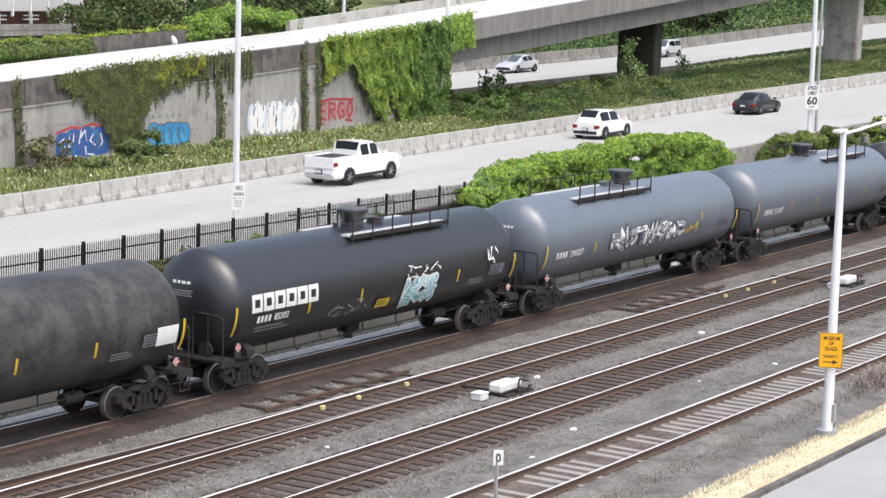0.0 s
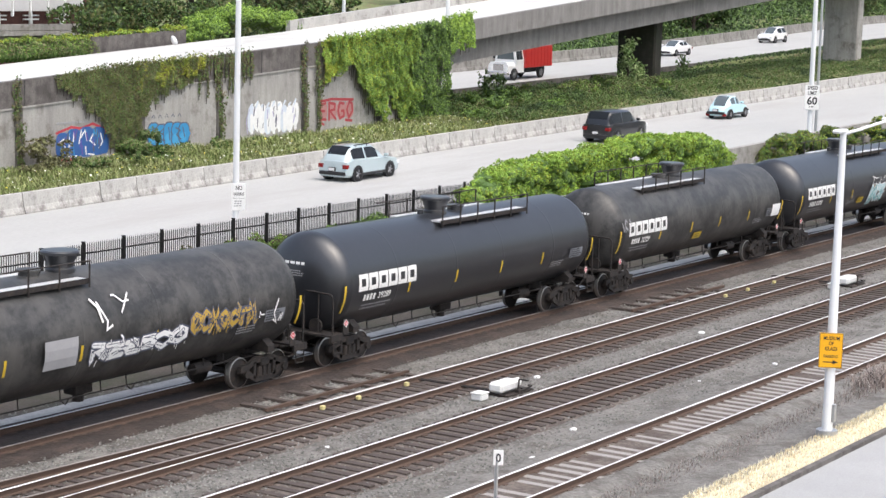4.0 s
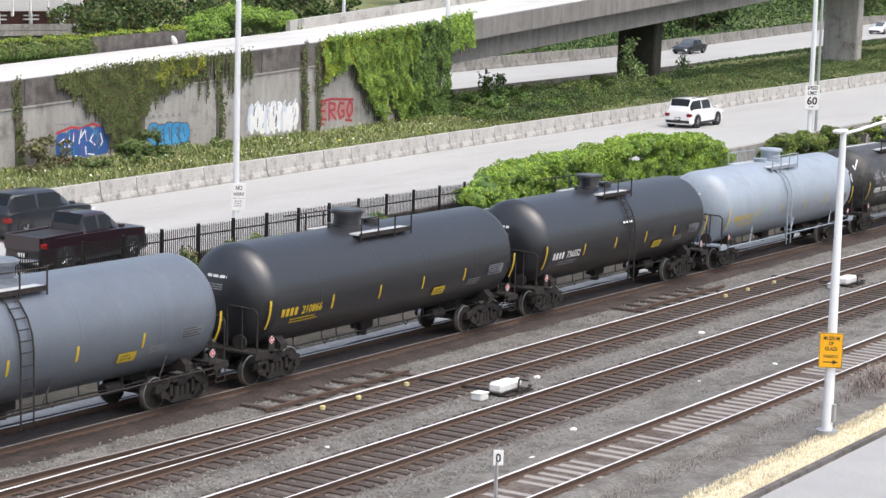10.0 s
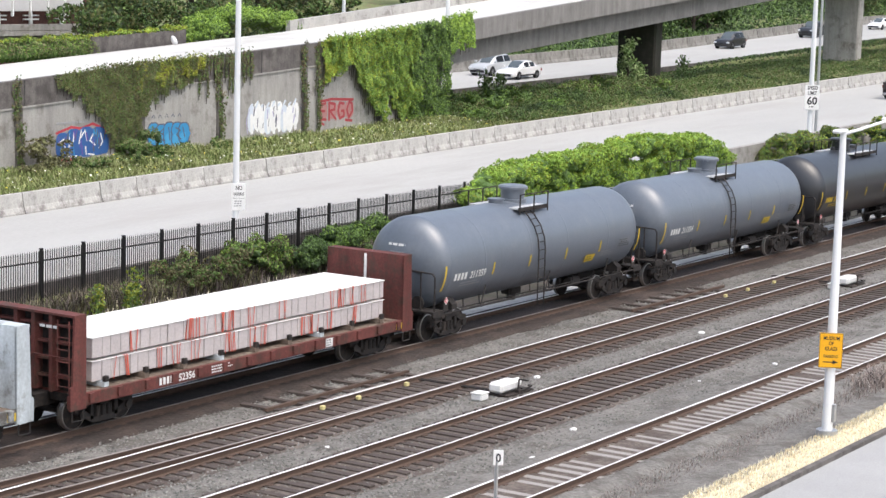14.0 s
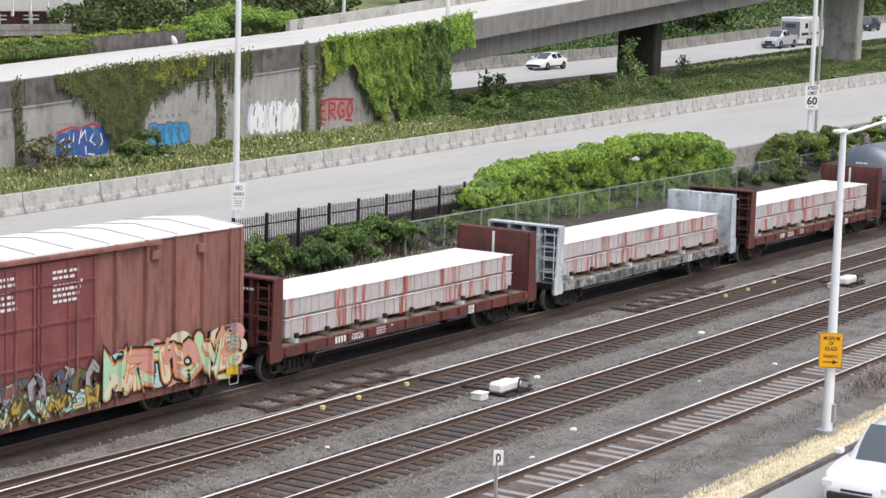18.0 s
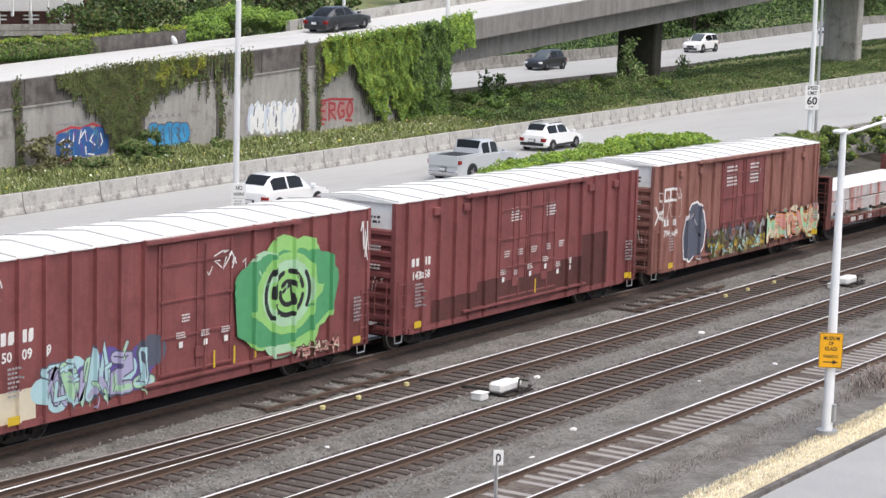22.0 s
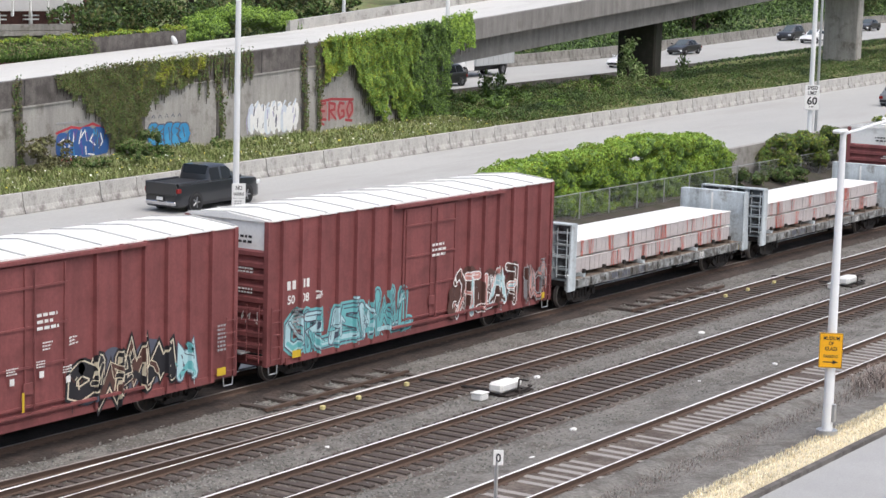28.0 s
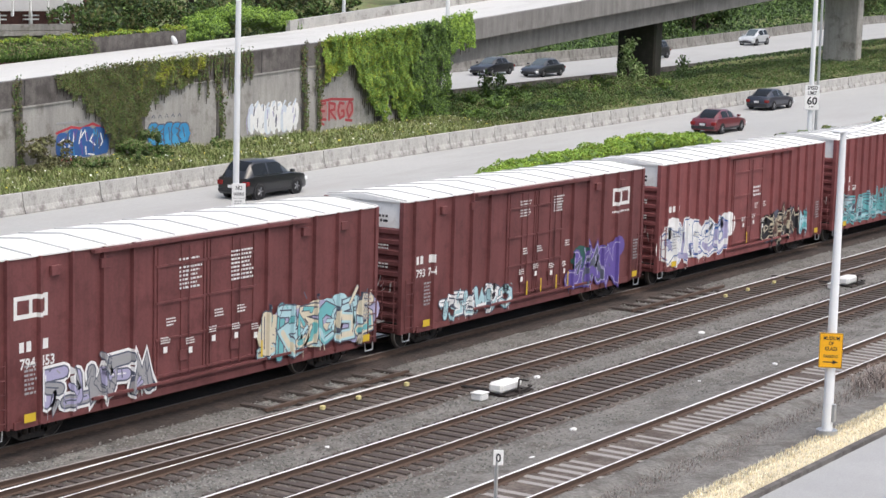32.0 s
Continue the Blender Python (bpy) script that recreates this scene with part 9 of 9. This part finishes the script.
def box_truck(colour, label, high, box_mat, L=7.2):
    paint = CARCOL[colour]
    v = thing("box_truck", label, "truck", "freeway traffic")
    h = L / 2
    part("chassis", boxm(-h + 0.1, h - 0.2, -0.5, 0.5, 0.5, 0.85), M_TRIM, v)
    cargo_box(v, -h, h - 2.5, 1.2, 0.95, high, box_mat)
    bm = bmesh.new()
    prism(bm, [(-1.02, 0.6), (1.02, 0.6), (1.02, 1.6), (0.85, 2.45), (-0.85, 2.45), (-1.02, 1.6)], h - 2.4, h - 1.15)
    part("cab", bm, paint, v)
    bm = bmesh.new()
    prism(bm, [(-0.95, 0.55), (0.95, 0.55), (0.95, 1.2), (0.75, 1.5), (-0.75, 1.5), (-0.95, 1.2)], h - 1.15, h)
    part("bonnet", bm, paint, v)
    panel(v, "windscreen", ((h - 1.14, -0.95, 1.62), (h - 1.14, 0.95, 1.62), (h - 1.14, 0.8, 2.35), (h - 1.14, -0.8, 2.35)), M_GLASS_SKY)
    for s in (-1, 1):
        q = ((h - 2.3, -1.02, 1.6), (h - 1.2, -1.02, 1.6), (h - 1.2, -0.87, 2.4), (h - 2.3, -0.87, 2.4)) if s < 0 else ((h - 1.2, 1.02, 1.6), (h - 2.3, 1.02, 1.6), (h - 2.3, 0.87, 2.4), (h - 1.2, 0.87, 2.4))
        panel(v, "side_window", q, M_GLASS)
        part("headlight", boxm(h - 0.05, h + 0.03, min(s * 0.6, s * 0.88), max(s * 0.6, s * 0.88), 0.85, 1.1, 0.02), M_HEAD, v)
        part("mirror", boxm(h - 1.3, h - 1.2, min(s * 1.05, s * 1.25), max(s * 1.05, s * 1.25), 1.7, 2.15, 0.02), M_TRIM, v)
        for x in (h - 0.9, -h + 1.6):
            wheel(v, x, s * 0.95, 0.5)
    part("grille", boxm(h - 0.02, h + 0.02, -0.5, 0.5, 0.8, 1.35, 0.02), M_CHROME, v)
    part("bumper", boxm(h - 0.05, h + 0.15, -1.0, 1.0, 0.45, 0.72, 0.03), M_CHROME, v)
    return v


def travel_trailer():
    v = thing("travel_trailer", "white travel trailer with dark front and graphics", "trailer", "freeway traffic")
    part("body", boxm(-2.7, 2.5, -1.22, 1.22, 0.75, 3.15, 0.12), CARCOL["white"], v)
    part("front_cap", boxm(2.36, 2.56, -1.1, 1.1, 1.0, 2.7, 0.06), CARCOL["grey"], v)
    part("front_window", boxm(2.55, 2.58, -0.6, 0.6, 2.0, 2.45, 0.01), M_GLASS_SKY, v)
    for s in (-1, 1):
        for x in (-1.6, 0.6):
            part("side_window", boxm(x, x + 0.7, min(s * 1.22, s * 1.235), max(s * 1.22, s * 1.235), 1.9, 2.5, 0.005), M_GLASS, v)
        part("stripe", boxm(-2.5, 2.3, min(s * 1.22, s * 1.23), max(s * 1.22, s * 1.23), 1.15, 1.45), M_TRIM, v)
        for x in (-0.9, -0.1):
            wheel(v, x, s * 1.05, 0.37)
        part("door", boxm(-0.4, 0.35, min(s * 1.22, s * 1.232), max(s * 1.22, s * 1.232), 1.0, 2.7, 0.003), CARCOL["silver"], v)
    part("roof_unit", boxm(-0.4, 0.5, -0.4, 0.4, 3.15, 3.42, 0.05), CARCOL["grey"], v)
    bm = bmesh.new()
    bar(bm, [(2.5, -0.7, 0.7), (3.6, 0, 0.62), (2.5, 0.7, 0.7)], 0.06)
    tube(bm, (3.3, 0, 0.1), (3.3, 0, 0.9), 0.05, 8)
    part("hitch", bm, M_TRIM, v)
    return v


TRAFFIC = []


def drive(v, y, t, x, speed, lane="near"):
    TRAFFIC.append((v, y, t, x, speed, lane))


drive(vehicle("pickup", "white", "white heavy-duty crew-cab pickup truck", lift=0.1), 57.5, 1.0, 106.8, 25.29)
drive(vehicle("suv", "white", "white compact sport utility car"), 58.3, 0.5, 121.0, 23.77)
drive(vehicle("sedan", "black", "black four-door sedan on the freeway"), 58.0, 0.25, 138.7, 29.2)
drive(vehicle("beetle", "sky_blue", "pale blue rounded vintage car"), 58.0, 2.5, 92.2, 22.91)
drive(vehicle("big_suv", "black", "black sport utility car with chrome trim"), 56.8, 2.75, 77.5, 24.29)
drive(vehicle("suv", "sage", "pale grey-green sport utility car with roof rails", rack=True), 58.0, 4.9, 104.1, 23.77)
drive(vehicle("fastback", "charcoal", "dark grey sloping-roof electric car"), 55.1, 7.0, 97.7, 27.85)
drive(vehicle("sedan", "maroon", "black-red four-door sedan with chrome strip"), 57.2, 6.75, 107.3, 22.04)
drive(vehicle("big_suv", "white", "white boxy off-road car with roof rack", rack=True), 57.2, 9.25, 101.1, 24.71)
drive(vehicle("pickup", "maroon", "very dark red crew-cab pickup truck"), ((9.0, 51.2), (10.0, 51.2), (12.0, 54.5), (13.0, 54.6)), 12.0, 103.6, 24.3)
drive(vehicle("big_suv", "charcoal", "dark grey boxy off-road car"), ((10.0, 57.3), (12.0, 58.8)), 12.25, 122.5, 28.2)
drive(vehicle("suv", "white", "white low crossover car on the freeway"), 53.7, 23.5, 113.4, 28.47)
drive(vehicle("pickup", "silver", "silver pickup truck with a covered bed"), 53.8, 22.75, 105.2, 24.4)
drive(vehicle("hatch", "white", "white small crossover with open tailgate rack", rack=True), 57.4, 22.5, 116.2, 30.1)
drive(vehicle("hatch", "grey", "grey four-door hatchback with tinted windows"), 52.4, 25.62, 85.9, 24.75)
drive(vehicle("pickup", "charcoal", "dark grey mid-size pickup truck"), 57.4, 29.25, 101.1, 25.09)
drive(vehicle("sedan", "navy", "dark blue-black four-door sedan"), 58.7, 31.0, 110.1, 25.2)
drive(vehicle("sedan", "red", "deep red four-door sedan with dark windows"), 54.2, 31.0, 94.4, 22.6)
drive(vehicle("suv", "black", "glossy black sport utility car"), 57.6, 31.75, 68.5, 23.29)

A, B_ = 85.3, 89.3
for kind, colour, label, y, t, x, sp in (
        ("sedan", "silver", "silver and black four-door sedan", B_, 0.0, 150.9, -26.0), ("box_suv", "silver", "silver boxy small car with roof pillars", B_, 0.75, 159.3, -28.69), ("sedan", "white", "white four-door sedan on the opposite carriageway", B_, 4.0, 183.4, -30.03), ("suv", "white", "white sport utility car heading this way", B_, 5.6, 176.4, -23.61),
        ("sedan", "silver", "pale silver four-door sedan", B_, 7.2, 181.3, -27.86), ("sedan", "charcoal", "dark grey sports sedan with pale headlights", B_, 10.2, 182.5, -25.27), ("suv", "silver", "silver sport utility car heading this way", B_, 12.42, 183.2, -23.19), ("sedan", "white", "white sloping-roof sedan heading this way", A, 13.0, 169.5, -25.15),
        ("suv", "black", "black sport utility car heading this way", B_, 14.0, 199.9, -26.67), ("pickup", "charcoal", "dark grey pickup truck heading this way", B_, 15.9, 180.3, -26.09), ("sedan", "white", "low white sports coupe heading this way", B_, 17.5, 168.6, -25.18), ("pickup", "silver", "silver pickup truck towing a trailer", A, 19.5, 170.2, -23.11),
        ("suv", "charcoal", "dark grey sport utility car with headlights", B_, 21.0, 179.8, -23.96), ("big_suv", "white", "white large sport utility car", B_, 22.19, 186.4, -23.56), ("van", "silver", "pale silver minivan on the opposite carriageway", B_, 23.93, 184.3, -27.38), ("hatch", "black", "black small hatchback heading this way", A, 24.75, 170.2, -34.16),
        ("suv", "black", "black crossover car heading this way", A, 27.0, 161.7, -29.0), ("sedan", "white", "white low sedan with dark windows", A, 28.33, 154.6, -27.53), ("sedan", "black", "black four-door sedan on the far side", B_, 28.5, 171.8, -28.57), ("suv", "charcoal", "dark grey sport utility car", B_, 29.75, 174.1, -26.72),
        ("sedan", "white", "white four-door saloon car heading this way", A, 29.5, 170.8, -31.06), ("sedan", "black", "glossy black sedan on the opposite carriageway", B_, 30.7, 180.8, -26.29), ("sedan", "charcoal", "charcoal grey four-door sedan heading this way", A, 30.6, 190.7, -30.23), ("suv", "black", "black tall sport utility car", B_, 31.0, 203.8, -26.42), ("suv", "silver", "silver crossover car heading this way", B_, 31.5, 222.2, -28.9)):
    drive(vehicle(kind, colour, label), y, t, x, sp, "far")
drive(box_truck("white", "red-bodied emergency truck with a white cab", 2.7, CARCOL["truck_red"], 6.8), A, 2.75, 185.1, -32.5, "far")
drive(box_truck("white", "white box truck with grey side panels", 3.5, CARCOL["silver"], 8.6), B_, 25.62, 200.0, -23.5, "far")
drive(travel_trailer(), A, 19.5, 177.2, -23.11, "far")
drive(vehicle("big_suv", "navy", "dark blue sport utility car on the ramp"), 71.4, 0.5, 75.9, 23.4, "ramp")
drive(vehicle("sedan", "charcoal", "dark grey sedan climbing the ramp"), 71.4, 21.0, 76.3, 23.0, "ramp")
drive(vehicle("suv", "black", "black car with a roof rack on the access road", rack=True), 16.2, 2.2, 44.0, -10.2, "lot")
drive(vehicle("suv", "white", "white sport utility car on the access road"), 16.2, 18.3, 43.4, -7.7, "lot")
drive(vehicle("pickup", "navy", "dark blue pickup truck on the access road"), 16.3, 20.5, 44.7, -11.8, "lot")


# ---- movement ----
def travel(t):
    """Metres that the train has gone, from its place at 16 s."""
    u = (t - 16) / 16
    return 16 * (10.4514 * u + 0.341 * u * u / 2 + 0.016 * u ** 3 / 3 - 0.0026 * u ** 4 / 4)


def road_pose(lane, x, y, speed):
    """A vehicle's pose on the road that it drives on."""
    if lane == "lot":
        return pose(x, y, -0.06, 0, 0, 180)
    if lane == "ramp":
        q = min(max(x, -40.0), 168.0)
        d = ramp_edge(q + 1)[1] - ramp_edge(q - 1)[1]
        return pose(x, y, ramp_edge(q)[1] - 0.115, 0, -math.degrees(math.atan(d / 2)), 0)
    g = math.degrees(math.atan(0.024)) if -30 < x < 420 else 0.0
    if speed > 0:
        return pose(x, y, float(profile(x)) + 0.004, 0, -g, 0)
    a, b = far_y(x)
    return pose(x, y + (a + b) / 2 - 88.0, float(profile(x)) + 0.304, 0, g, 180)


def motions():
    for v, y, t0, x0, speed, lane in TRAFFIC:
        across = y if isinstance(y, tuple) else ((0.0, y), (32.0, y))
        walk(v, [(t, road_pose(lane, x0 + speed * (t - t0), float(np.interp(t, [a for a, _ in across], [b for _, b in across])), speed)) for t in range(0, 33)])
    for car, at in TRAIN:
        walk(car, [(t, pose(at + travel(t), 36.5, 0.0)) for t in range(0, 33)])


motions()
